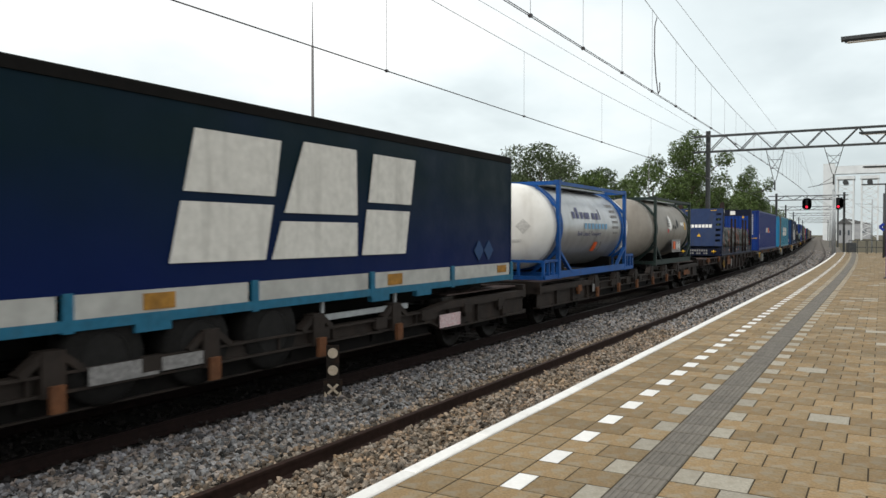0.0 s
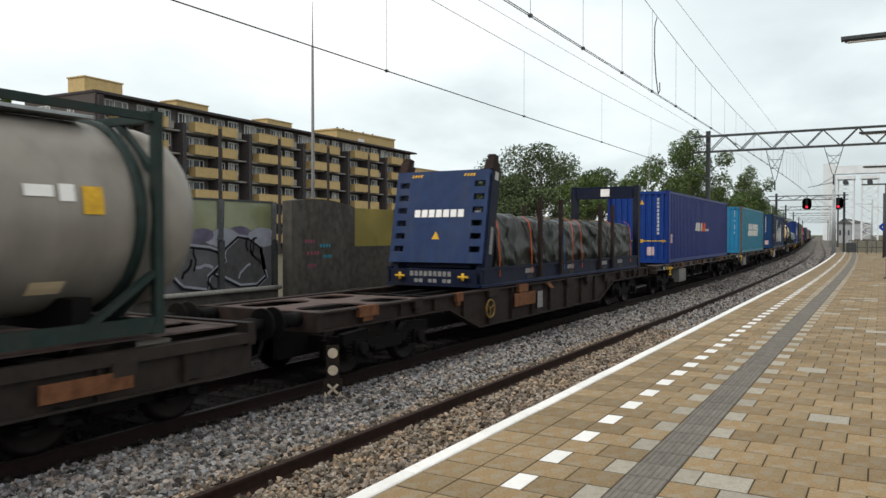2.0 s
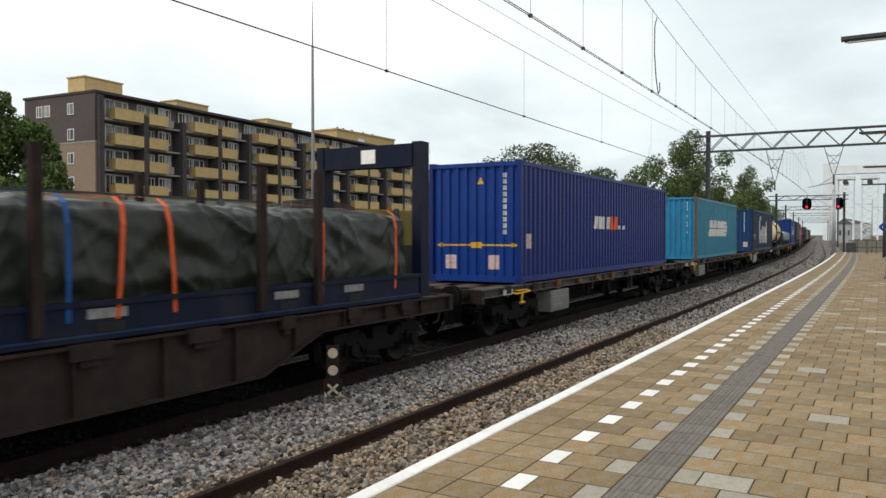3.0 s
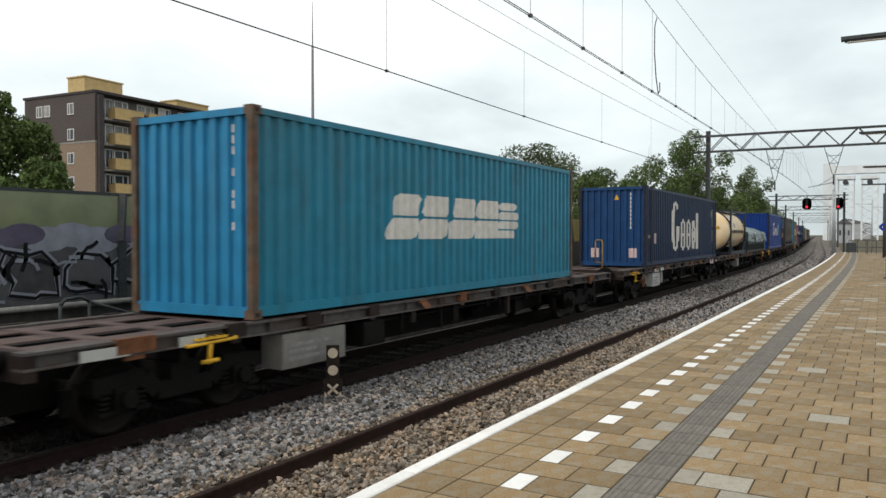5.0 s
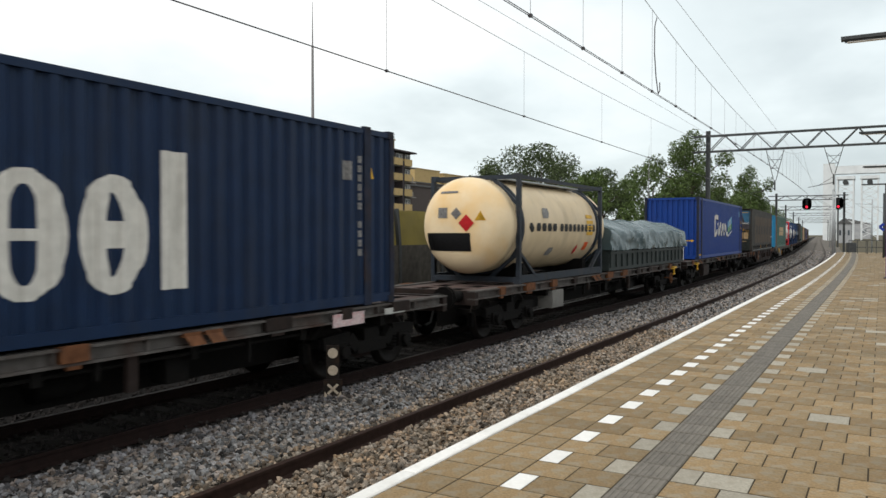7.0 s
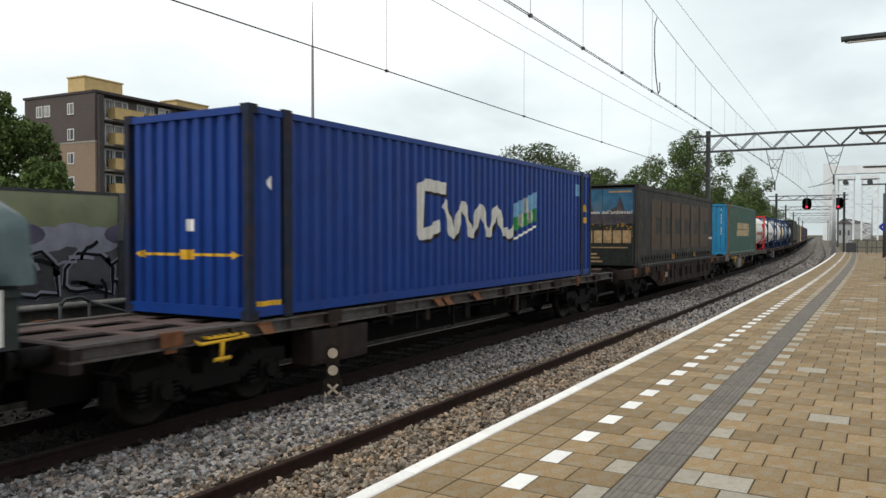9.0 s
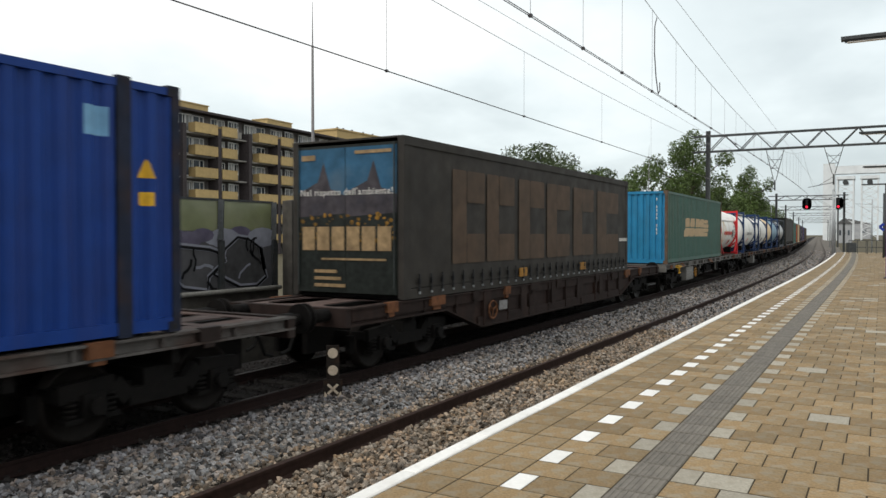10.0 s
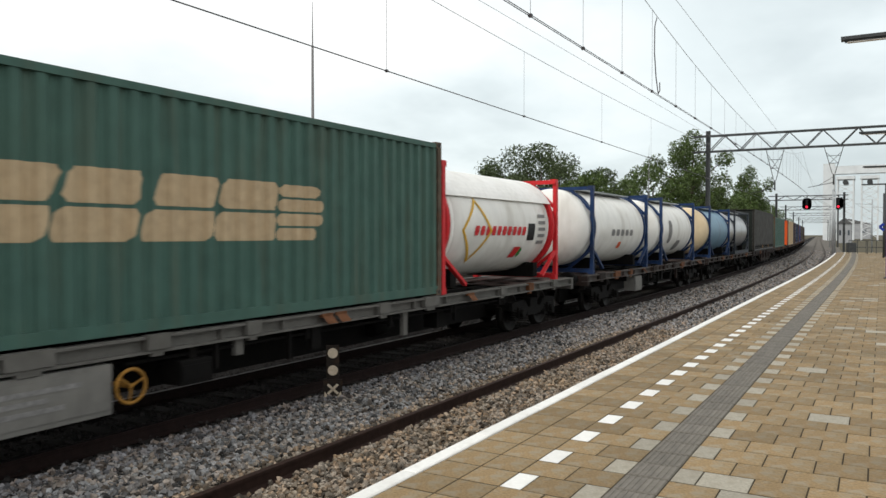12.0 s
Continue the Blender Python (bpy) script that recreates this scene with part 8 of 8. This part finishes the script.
    bm.faces.new([bm.verts.new(at(h, yy, -0.006)) for h, yy in ((0.62, 0.12), (0.62, -0.08), (0.8, 0.02))])
    part("warning_triangle", bm, M["yellow"], e)
    bm = B()
    for y0 in (0.8, -0.55):
        for i in range(4):
            y = y0 - 0.075 * i
            bm.faces.new([bm.verts.new(at(h, yy, -0.006)) for h, yy in ((2.04, y), (2.04, y - 0.045), (2.1, y - 0.08), (2.1, y - 0.035))])
    tagged(part("warning_stripes", bm, M["yellow"], e), kind="stuff")
    bm = B()
    for i in range(9):
        box(bm, -L - 0.026, -L - 0.02, 0.5 - 0.12 * i, 0.58 - 0.12 * i, 1.42, 1.53)
        if i % 3:
            box(bm, -L - 0.026, -L - 0.02, 0.5 - 0.12 * i, 0.59 - 0.12 * i, 1.28, 1.36)
    tagged(part("number_bars", bm, M["dim"], e), kind="stuff")
    bm = B()
    for y in (-0.8, 0.8):
        rod(bm, (-L - 0.1, y - 0.12, 1.42), (-L - 0.1, y + 0.12, 1.42), 0.025, seg=8)
        rod(bm, (-L - 0.1, y, 1.34), (-L - 0.1, y, 1.5), 0.03, seg=8)
    part("twist_lock", bm, M["yellow"], e)
    on_train(e, 43.1 + L, L * 0.75)
    # its load
    c = thing("tarpaulin_load", "long load wrapped in dark green tarpaulin with orange straps", "cargo")
    prof = [(-1.08, 1.58), (-1.1, 1.8), (-1.08, 2.1), (-1.06, 2.4), (-1.0, 2.62), (-0.85, 2.72), (-0.4, 2.76), (0.0, 2.77), (0.4, 2.76), (0.85, 2.72), (1.0, 2.62), (1.06, 2.4), (1.08, 2.1), (1.1, 1.58)]
    bm = B()
    fine = []
    for (y0, h0), (y1, h1) in zip(prof, prof[1:]):
        fine += [(y0 + (y1 - y0) * k / 5, h0 + (h1 - h0) * k / 5) for k in range(5)]
    fine.append(prof[-1])
    rumpled(bm, 0.85 - L, 11.55 - L, fine, 3.0, 0.05, 300, lambda x: 0.10 * math.exp(-((x + L - 1.7) / 1.0) ** 2) - 0.05 * (x + L) / 11, 1.7)
    part("tarpaulin", bm, M["tarp"], c)
    for x, mt in ((2.7, "orange"), (4.9, "frame_blue"), (5.55, "orange"), (6.25, "orange"), (9.1, "orange"), (11.1, "orange"), (0.9, "orange")):
        bm = B()
        pts = [(-1.2, 1.4)] + [(y * 1.035 - (0.055 if y < 0 else -0.055), z + 0.05) for y, z in prof[1:-1]] + [(1.2, 1.4)]
        lean_x = 0.12 * math.sin(x * 7)
        a = [bm.verts.new((x - L - 0.03 + lean_x * (z - 2.1), y, z)) for y, z in pts]
        b = [bm.verts.new((x - L + 0.03 + lean_x * (z - 2.1), y, z)) for y, z in pts]
        for k in range(len(pts) - 1):
            bm.faces.new((a[k], a[k + 1], b[k + 1], b[k]))
        bmesh.ops.solidify(bm, geom=bm.faces[:], thickness=0.005)
        part("strap", bm, M[mt], c)
    on_train(c, 43.1 + L, L * 0.75)


def make_covered_bin():
    s0, s1 = 124.7, 135.0
    L = (s1 - s0) / 2
    e = thing("open_top_container", "low dark grey open container under a shiny grey tarpaulin", "container", "containers on the train")
    bm = B()
    box(bm, -L, L, -1.2, 1.2, 1.2, 1.3)
    box(bm, -L, L, -1.2, -1.14, 1.3, 2.35); box(bm, -L, L, 1.14, 1.2, 1.3, 2.35)
    box(bm, -L, -L + 0.06, -1.14, 1.14, 1.3, 2.35); box(bm, L - 0.06, L, -1.14, 1.14, 1.3, 2.35)
    part("bin", bm, M["bin_grey"], e)
    for sy in (-1, 1):
        bm = B()
        for x in np.arange(-L + 0.1, L, 0.62):
            box(bm, x - 0.035, x + 0.035, min(sy * 1.2, sy * 1.25), max(sy * 1.2, sy * 1.25), 1.3, 2.3)
        box(bm, -L, L, min(sy * 1.2, sy * 1.26), max(sy * 1.2, sy * 1.26), 1.72, 1.8)
        part("side_ribs", bm, M["bin_grey"], e)
        bm = B(); box(bm, L - 0.28, L - 0.2, sy * 1.262 - 0.004, sy * 1.262 + 0.004, 1.25, 1.8); part("white_bar", bm, M["white"], e)
    bm = B()
    prof = [(-1.31, 1.86), (-1.31, 1.98), (-1.3, 2.1), (-1.29, 2.22), (-1.27, 2.38), (-1.22, 2.5), (-0.85, 2.66), (-0.4, 2.83), (0.0, 2.88), (0.4, 2.83), (0.85, 2.66), (1.22, 2.5), (1.27, 2.38), (1.31, 1.9)]
    rumpled(bm, -L - 0.08, L + 0.08, prof, 9.0, 0.06, 220, lambda x: -0.10 * abs(math.sin(x * 1.15)), 1.3)
    part("tarpaulin", bm, M["tarp_grey"], e)
    return on_train(e, (s0 + s1) / 2, L * 0.75)


def truck_wheel(e, x, y):
    bm = B()
    s = 1 if y > 0 else -1
    lathe(bm, [(y - 0.17, 0.30), (y - 0.17, 0.49), (y - 0.13, 0.52), (y + 0.13, 0.52), (y + 0.17, 0.49), (y + 0.17, 0.30)], axis="y", seg=28, at=(x, 0, 0.98))
    w = part("wheel", bm, M["tyre"], e)
    bm = B()
    lathe(bm, [(y + s * 0.172, 0.30), (y + s * 0.178, 0.28), (y + s * 0.08, 0.25), (y + s * 0.08, 0.12), (y + s * 0.15, 0.10), (y + s * 0.15, 0.02)], axis="y", seg=24, at=(x, 0, 0.98))
    part("rim", bm, M["rim"], w)


def strap_bm():
    bm = B()
    box(bm, -0.02, 0.02, -0.008, 0.008, 1.3, 1.62)
    box(bm, -0.03, 0.03, -0.02, 0.02, 1.44, 1.53)
    box(bm, -0.016, 0.016, -0.014, 0.014, 1.255, 1.3, 1)
    return bm


def make_trailers():
    # blue curtain-sided trailer, rear towards -x
    s0, n = 2.1, 13.63
    L = n / 2
    e = thing("curtain_trailer", "dark blue curtain-sided semi-trailer with big white painted blocks", "semi-trailer", "trailers on the train")
    for sy in (-1, 1):
        bm = B()
        prof = []
        us = np.linspace(0, n, 90)
        lo, mid, hi = [], [], []
        for u in us:
            f = 0.012 * noise.noise(Vector((u * 1.6, sy, 0.3))) + 0.008 * math.sin(u * 4.6)
            lo.append(bm.verts.new((u - L, sy * (1.245 + f * 0.4), 1.70)))
            mid.append(bm.verts.new((u - L, sy * (1.25 + f), 2.8)))
            hi.append(bm.verts.new((u - L, sy * (1.25 + f * 0.3), 3.93)))
        for i in range(len(us) - 1):
            for a, b in ((lo, mid), (mid, hi)):
                bm.faces.new((a[i], a[i + 1], b[i + 1], b[i])).smooth = True
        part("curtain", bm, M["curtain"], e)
        bm = B()
        box(bm, -L, L, sy * 1.23 - 0.04, sy * 1.23 + 0.04, 3.93, 4.06)
        part("roof_rail", bm, M["gear"], e)
        for i, u in enumerate(np.arange(0.0, n - 0.5, 2.72)):
            bm = B()
            box(bm, u - L + 0.12, u - L + 2.64, sy * 1.25 - 0.02, sy * 1.25 + 0.02, 1.44, 1.70)
            part("side_board", bm, M["skirt"], e)
        for u in np.arange(0.0, n, 2.72):
            bm = B()
            box(bm, u - L - 0.0, u - L + 0.12, sy * 1.25 - 0.025, sy * 1.25 + 0.025, 1.3, 1.72)
            part("board_post", bm, M["trailer_blue"], e)
        bm = B()
        box(bm, -L, L, sy * 1.22 - 0.05, sy * 1.22 + 0.05, 1.32, 1.44)
        for x in (3.6, 8.2, 9.6):
            box(bm, x - L, x - L + 0.5, sy * 1.22 - 0.05, sy * 1.22 + 0.05, 1.22, 1.32)
        part("frame_rail", bm, M["trailer_blue"], e)
        for x in (3.7, 8.65, 12.9):
            bm = B()
            box(bm, x - L, x - L + 0.45, sy * 1.275 - 0.006, sy * 1.275 + 0.006, 1.47 if x < 12 else 1.5, 1.66)
            part("lashing_plate", bm, M["wheel_ochre"], e)
        for x in (2.35, 3.66, 4.97):
            truck_wheel(e, x + 0.9 - L, sy * 1.05)
        bm = B()
        box(bm, 6.7 - L, 9.4 - L, sy * 1.18 - 0.02, sy * 1.18 + 0.02, 1.02, 1.11)
        for x in (7.0, 9.0):
            box(bm, x - L, x - L + 0.06, sy * 1.16 - 0.02, sy * 1.16 + 0.02, 1.0, 1.32)
        part("side_guard", bm, M["galv"], e)
    bm = B(); box(bm, -L, L, -1.25, 1.25, 4.03, 4.075); part("roof", bm, M["tarp"], e)
    bm = B(); box(bm, -L, L, -0.5, 0.5, 1.0, 1.35); part("chassis", bm, M["gear"], e)
    for sx in (-1, 1):
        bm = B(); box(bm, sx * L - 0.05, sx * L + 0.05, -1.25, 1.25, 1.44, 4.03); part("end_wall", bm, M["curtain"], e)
    near = lambda u, z, d: (u - L, -1.262 - d, z)
    # three leaning blocks, each cut by a slanting gap
    for p in ([(4.07, 1.99), (5.70, 1.99), (5.86, 2.74), (4.25, 2.74)], [(4.29, 2.86), (5.89, 2.86), (6.02, 3.64), (4.47, 3.64)],
              [(5.82, 1.99), (7.80, 1.99), (7.80, 2.52), (6.02, 2.52)], [(6.08, 2.64), (7.80, 2.64), (7.78, 3.68), (6.5, 3.68)],
              [(7.92, 2.0), (9.22, 2.0), (9.36, 2.74), (8.06, 2.74)], [(8.1, 2.86), (9.40, 2.86), (9.55, 3.66), (8.25, 3.66)]):
        part("painted_mark", paint(B(), p, near, waved=False, fine=0.3), M["decal"], e)
    bm = B()
    for u in (12.05, 12.5):
        paint(bm, [(u - 0.22, 2.0), (u, 1.78), (u + 0.22, 2.0), (u, 2.22)], near, waved=False)
    part("blue_diamond", bm, M["mid_blue"], e)
    on_train(e, s0 + L, L * 0.7)

    # grimy brown trailer box
    for s0, first in ((156.77, True), (232.0, False)):
        n = 13.6
        L = n / 2
        e = thing("curtain_trailer", "grimy dark brown curtain-sided swap trailer with faded brown marks" if first else "dark grey curtain-sided trailer far down the train", "semi-trailer", "trailers on the train")
        for sy in (-1, 1):
            bm = B()
            us = np.linspace(0.25, n - 0.12, 90)
            rows = []
            for z, w in ((1.37, 0.2), (2.1, 0.8), (2.8, 1.0), (3.4, 0.8), (3.92, 0.2)):
                rows.append([bm.verts.new((u - L, sy * (1.245 + w * (0.016 * noise.noise(Vector((u * 1.1, sy * 2, z * 0.4))) + 0.006 * math.sin(u * 9))), z)) for u in us])
            for a, b in zip(rows, rows[1:]):
                for i in range(len(us) - 1):
                    bm.faces.new((a[i], a[i + 1], b[i + 1], b[i])).smooth = True
            part("curtain", bm, M["curtain_brown"], e)
            bm = B()
            box(bm, -L, L, sy * 1.23 - 0.045, sy * 1.23 + 0.045, 3.92, 4.08)
            part("roof_rail", bm, M["curtain_brown"], e)
            bm = B()
            box(bm, -L, L, sy * 1.22 - 0.04, sy * 1.22 + 0.04, 1.18, 1.36)
            part("bottom_rail", bm, M["curtain_brown"], e)
            for u in np.arange(0.5, n - 0.2, 0.42):
                shared("tension_strap", cached("tension_strap", strap_bm, [M["black"], M["galv"]]), e, Matrix.Translation((u - L, sy * 1.285, 0)))
            for u in (4.9, 9.0):
                bm = B(); box(bm, u - L, u - L + 0.42, sy * 1.28 - 0.012, sy * 1.28 + 0.012, 1.36, 1.56); part("grapple_plate", bm, M["wheel_ochre"], e)
        for sx, u in ((-1, 0.12), (1, n - 0.06)):
            for sy in (-1, 1):
                bm = B(); box(bm, u - L - 0.12, u - L + (0.13 if sx < 0 else 0.06), sy * 1.2 - 0.06, sy * 1.2 + 0.06, 1.2, 4.05); part("corner_post", bm, M["curtain_brown"], e)
        bm = B(); box(bm, -L, L, -1.24, 1.24, 4.05, 4.085); part("roof", bm, M["curtain_brown"], e)
        bm = B(); box(bm, -L + 0.1, L - 0.1, -1.15, 1.15, 1.17, 1.28); part("floor_frame", bm, M["gear"], e)
        bm = B(); box(bm, L - 0.08, L, -1.2, 1.2, 1.3, 4.05); part("front_wall", bm, M["bin_grey"], e)
        # rear doors
        for sy in (-1, 1):
            bm = B()
            y0, y1 = (0.006, 1.13) if sy > 0 else (-1.13, -0.006)
            box(bm, -L - 0.02, -L + 0.04, y0, y1, 1.26, 3.98)
            door = part("rear_door", bm, M["dark_print"], e)
            if first:
                layers = [("printed_sky", "sky_print", [[(y0, 3.0), (y1, 3.0), (y1, 3.93), (y0, 3.93)]]),
                          ("printed_mountain", "hill_print", [[(y0, 2.62), (y1, 2.62), (y1, 3.1), ((y0 + y1) / 2 + 0.1, 3.3), (y0, 3.05)], [(y0 + 0.28, 3.0), (y0 + 0.75, 3.0), (y0 + 0.5, 3.68)]]),
                          ("printed_meadow", "dark_print", [[(y0, 2.25), (y1, 2.25), (y1, 2.66), (y0, 2.72)]])]
                rf = random.Random(3 + sy)
                flowers = []
                for _ in range(46):
                    y, z, r = rf.uniform(y0 + 0.04, y1 - 0.04), 2.22 + 0.5 * rf.random() ** 1.6, rf.uniform(0.02, 0.055)
                    flowers.append([(y + r * math.cos(k), z + 0.8 * r * math.sin(k)) for k in (0.3, 1.5, 2.8, 4.0, 5.2)])
                layers.append(("printed_flowers", "flower_print", flowers))
                for k, (nm, mt, polys) in enumerate(layers):
                    bm = B()
                    for j, p in enumerate(polys):
                        bm.faces.new([bm.verts.new((-L - 0.022 - 0.002 * k - 0.00004 * j, y, z)) for y, z in p])
                    part(nm, bm, M[mt], door)
        for y in (-0.75, 0.75) if not first else (-1.09, 1.09):
            bm = B(); rod(bm, (-L - 0.05, y, 1.38), (-L - 0.05, y, 3.98), 0.014, seg=6); part("locking_bar", bm, M["bin_grey"], e)
        if first:
            near = lambda u, z, d: (u - L, -1.2605 - d, z)
            bm = B()
            F = []
            for a, b in ((1.75, 3.15), (3.25, 4.65), (4.9, 6.42), (6.6, 8.2), (8.5, 10.15), (10.5, 12.55)):
                m_ = a + (b - a) * 0.42
                F += [(a, m_, 1.76, 3.62), (m_ + 0.02, b, 2.98, 3.62), (m_ + 0.02, b, 1.76, 2.35)]
            bm.free()
            for a, b, c, d in F:
                part("faded_mark", paint(B(), block(a, b, c, d, 0, 0.05), near, waved=False, fine=0.3), M["brown_print"], e)
            turn = Matrix(((0, 0, -1, 0), (-1, 0, 0, 0), (0, 1, 0, 0), (0, 0, 0, 1)))
            text_mesh("Nel rispetto dell'ambiente!", 0.175, M["decal"], e, "slogan", Matrix.Translation((-L - 0.034, 1.06, 3.06)) @ turn, 0.001, 1.1)
            bm = B()
            for i in range(6):
                y = 1.0 - 0.345 * i
                box(bm, -L - 0.036, -L - 0.03, y - 0.29, y, 2.04, 2.48)
            box(bm, -L - 0.036, -L - 0.03, 0.7, 1.02, 3.72, 3.82)
            box(bm, -L - 0.036, -L - 0.03, -1.02, -0.22, 3.80, 3.86)
            box(bm, -L - 0.036, -L - 0.03, -0.9, 0.55, 1.86, 1.90)
            for i in range(3):
                box(bm, -L - 0.036, -L - 0.03, 0.2 - 0.1 * i, 0.72, 1.62 - 0.13 * i, 1.68 - 0.13 * i)
            part("painted_mark", bm, M["print_tan"], e)
            flat = Matrix(((1, 0, 0, 0), (0, 0, -1, 0), (0, 1, 0, 0), (0, 0, 0, 1)))
            bm = B()
            for i in range(11):
                box(bm, 12.65 - L + 0.075 * i, 12.7 - L + 0.075 * i, -1.275, -1.27, 2.12, 2.22)
            tagged(part("number_bars", bm, M["decal"], e), kind="stuff")
        on_train(e, s0 + L, L * 0.7)


def make_far_loads():
    """The tail of the train, always far off."""
    z = 248.0
    for k, (n, side, end, lab) in enumerate(((12.19, "green", "green", "green container far down the train"), (12.19, "decal_tan", "orange", "pale orange container far down the train"),
                                             (13.7, "navy", "navy", "dark container far down the train"), (12.19, "royal", "royal", "blue container far down the train"),
                                             (13.7, "bin_grey", "bin_grey", "grey container far down the train"), (12.19, "wagon_rust", "wagon_rust", "rust-red container far down the train"))):
        container("freight_container", lab + " behind other boxes", z, n, 2.44, 2.7, M[side], M[end], M["rusty"])
        z += n + 6.5
    return z


def make_wagons():
    W = lambda *a, **k: wagon(*a, **k)
    br, gr, ru = M["wagon"], M["wagon_grey"], M["wagon_rust"]
    pl, wh = M["plate"], M["skirt"]
    W("grey-brown pocket wagon carrying a trailer", -1.6, 16.55, "pocket", gr, lone=(True, False), plates=[(6.7, 7.6, 0.72, 0.92, M["dim"]), (7.65, 8.3, 0.74, 0.9, M["dim"]), (14.1, 14.9, 0.55, 0.8, M["sticker"])], seed=1, bogie_in=1.9)
    W("grey-brown pocket wagon carrying two tank containers", 17.45, 36.3, "pocket", gr, lone=(False, True), plates=[(3.9, 4.2, 0.68, 0.9, M["dim"]), (15.8, 16.9, 0.62, 0.82, M["bracket"])], seed=2, bogie_in=1.9)
    W("brown deep-sided flat wagon carrying a flat rack", 37.6, 56.1, "belly", br, plates=[(7.0, 8.2, 0.68, 0.98, M["bracket"]), (8.35, 8.65, 0.55, 0.95, M["dim"])], hand_wheel=(5.72, 0.75, M["hoop_tan"]), seed=3)
    W("rusty grey flat wagon carrying a royal blue container", 57.35, 75.0, "flat", br, boxes=[(3.9, 5.2, 0.36, 0.9, pl)], plates=[(1.0, 1.5, 0.98, 1.1, wh)], hazards=(1.6,), seed=4)
    W("rusty grey flat wagon carrying a teal container", 76.0, 94.7, "flat", br, boxes=[(3.75, 5.2, 0.42, 0.92, pl), (5.7, 6.3, 0.5, 0.9, M["gear"])], plates=[(0.6, 1.2, 0.98, 1.1, wh), (1.9, 2.3, 0.98, 1.1, wh)], hazards=(2.0,), seed=5)
    W("rusty brown flat wagon carrying a navy container", 95.95, 114.4, "flat", br, boxes=[(3.9, 4.95, 0.42, 0.9, wh), (5.05, 5.4, 0.5, 0.92, M["dim"])], plates=[(4.0, 4.6, 0.94, 1.06, wh), (4.95, 5.4, 0.96, 1.08, wh), (14.9, 15.7, 0.9, 1.1, M["sticker"]), (16.3, 16.9, 0.98, 1.08, wh)], hazards=(1.0,), hand_wheel=(2.35, 0.7, M["bracket"]), seed=6, hoop=-1)
    W("grey flat wagon carrying a cream tank and a covered bin", 115.6, 134.3, "flat", br, boxes=[(4.3, 5.1, 0.45, 0.9, pl)], hazards=(16.9,), hand_wheel=(16.8, 0.62, M["bracket"]), seed=7, hoop=1)
    W("rusty brown flat wagon carrying a bright blue container", 135.5, 153.9, "flat", br, boxes=[(3.9, 5.3, 0.38, 0.9, M["wagon"])], hazards=(1.7,), seed=8)
    W("dark rust-red deep-sided wagon carrying a grimy trailer", 155.1, 174.4, "deep", ru, hand_wheel=(5.15, 0.72, M["bracket"]), plates=[(5.5, 5.9, 0.68, 0.88, M["dim"])], seed=9)
    W("clean grey flat wagon with yellow hand wheel", 175.6, 195.3, "flat", M["sill_grey"], boxes=[(3.85, 5.35, 0.36, 0.92, pl), (6.3, 6.8, 0.5, 0.8, M["gear"])], plates=[(0.7, 1.1, 0.98, 1.1, M["bracket"])], hazards=(1.8,), hand_wheel=(5.55, 0.64, M["wheel_ochre"]), seed=10)
    W("brown deep-sided wagon carrying two white tanks", 196.5, 213.4, "flat", br, boxes=[(5.0, 5.8, 0.4, 0.9, pl)], seed=11)
    W("brown flat wagon carrying blue and grey tanks", 214.4, 230.6, "flat", br, roll=False, seed=12)
    W("brown flat wagon carrying a dark trailer", 231.6, 246.8, "deep", ru, roll=False, seed=13)
    z = 247.6
    for k, n in enumerate((12.19, 12.19, 13.7, 12.19, 13.7, 12.19)):
        W("brown flat wagon far down the train", z - 1.4 + 1.0, z + n + 4.0, "flat", br, roll=False, seed=20 + k)
        z += n + 6.5

make_boxes()
make_tanks()
make_flat_rack()
make_covered_bin()
make_trailers()
make_far_loads()
make_wagons()
make_sleepers()


def turned_by(t):
    return np.interp(t, [r[0] for r in RUN], [r[1] for r in RUN]) / 0.46


def motions():
    for ob, s, half in MOVING:
        walk(ob, [(t, train_pose(s - d, half)) for t, d in RUN])
    for ob, dx in WHEELS:
        walk(ob, [(k / 30, Matrix.Translation((dx, 0, 0.46)) @ Matrix.Rotation(-turned_by(k / 30), 4, "Y")) for k in range(361)])


make_paving()
motions()
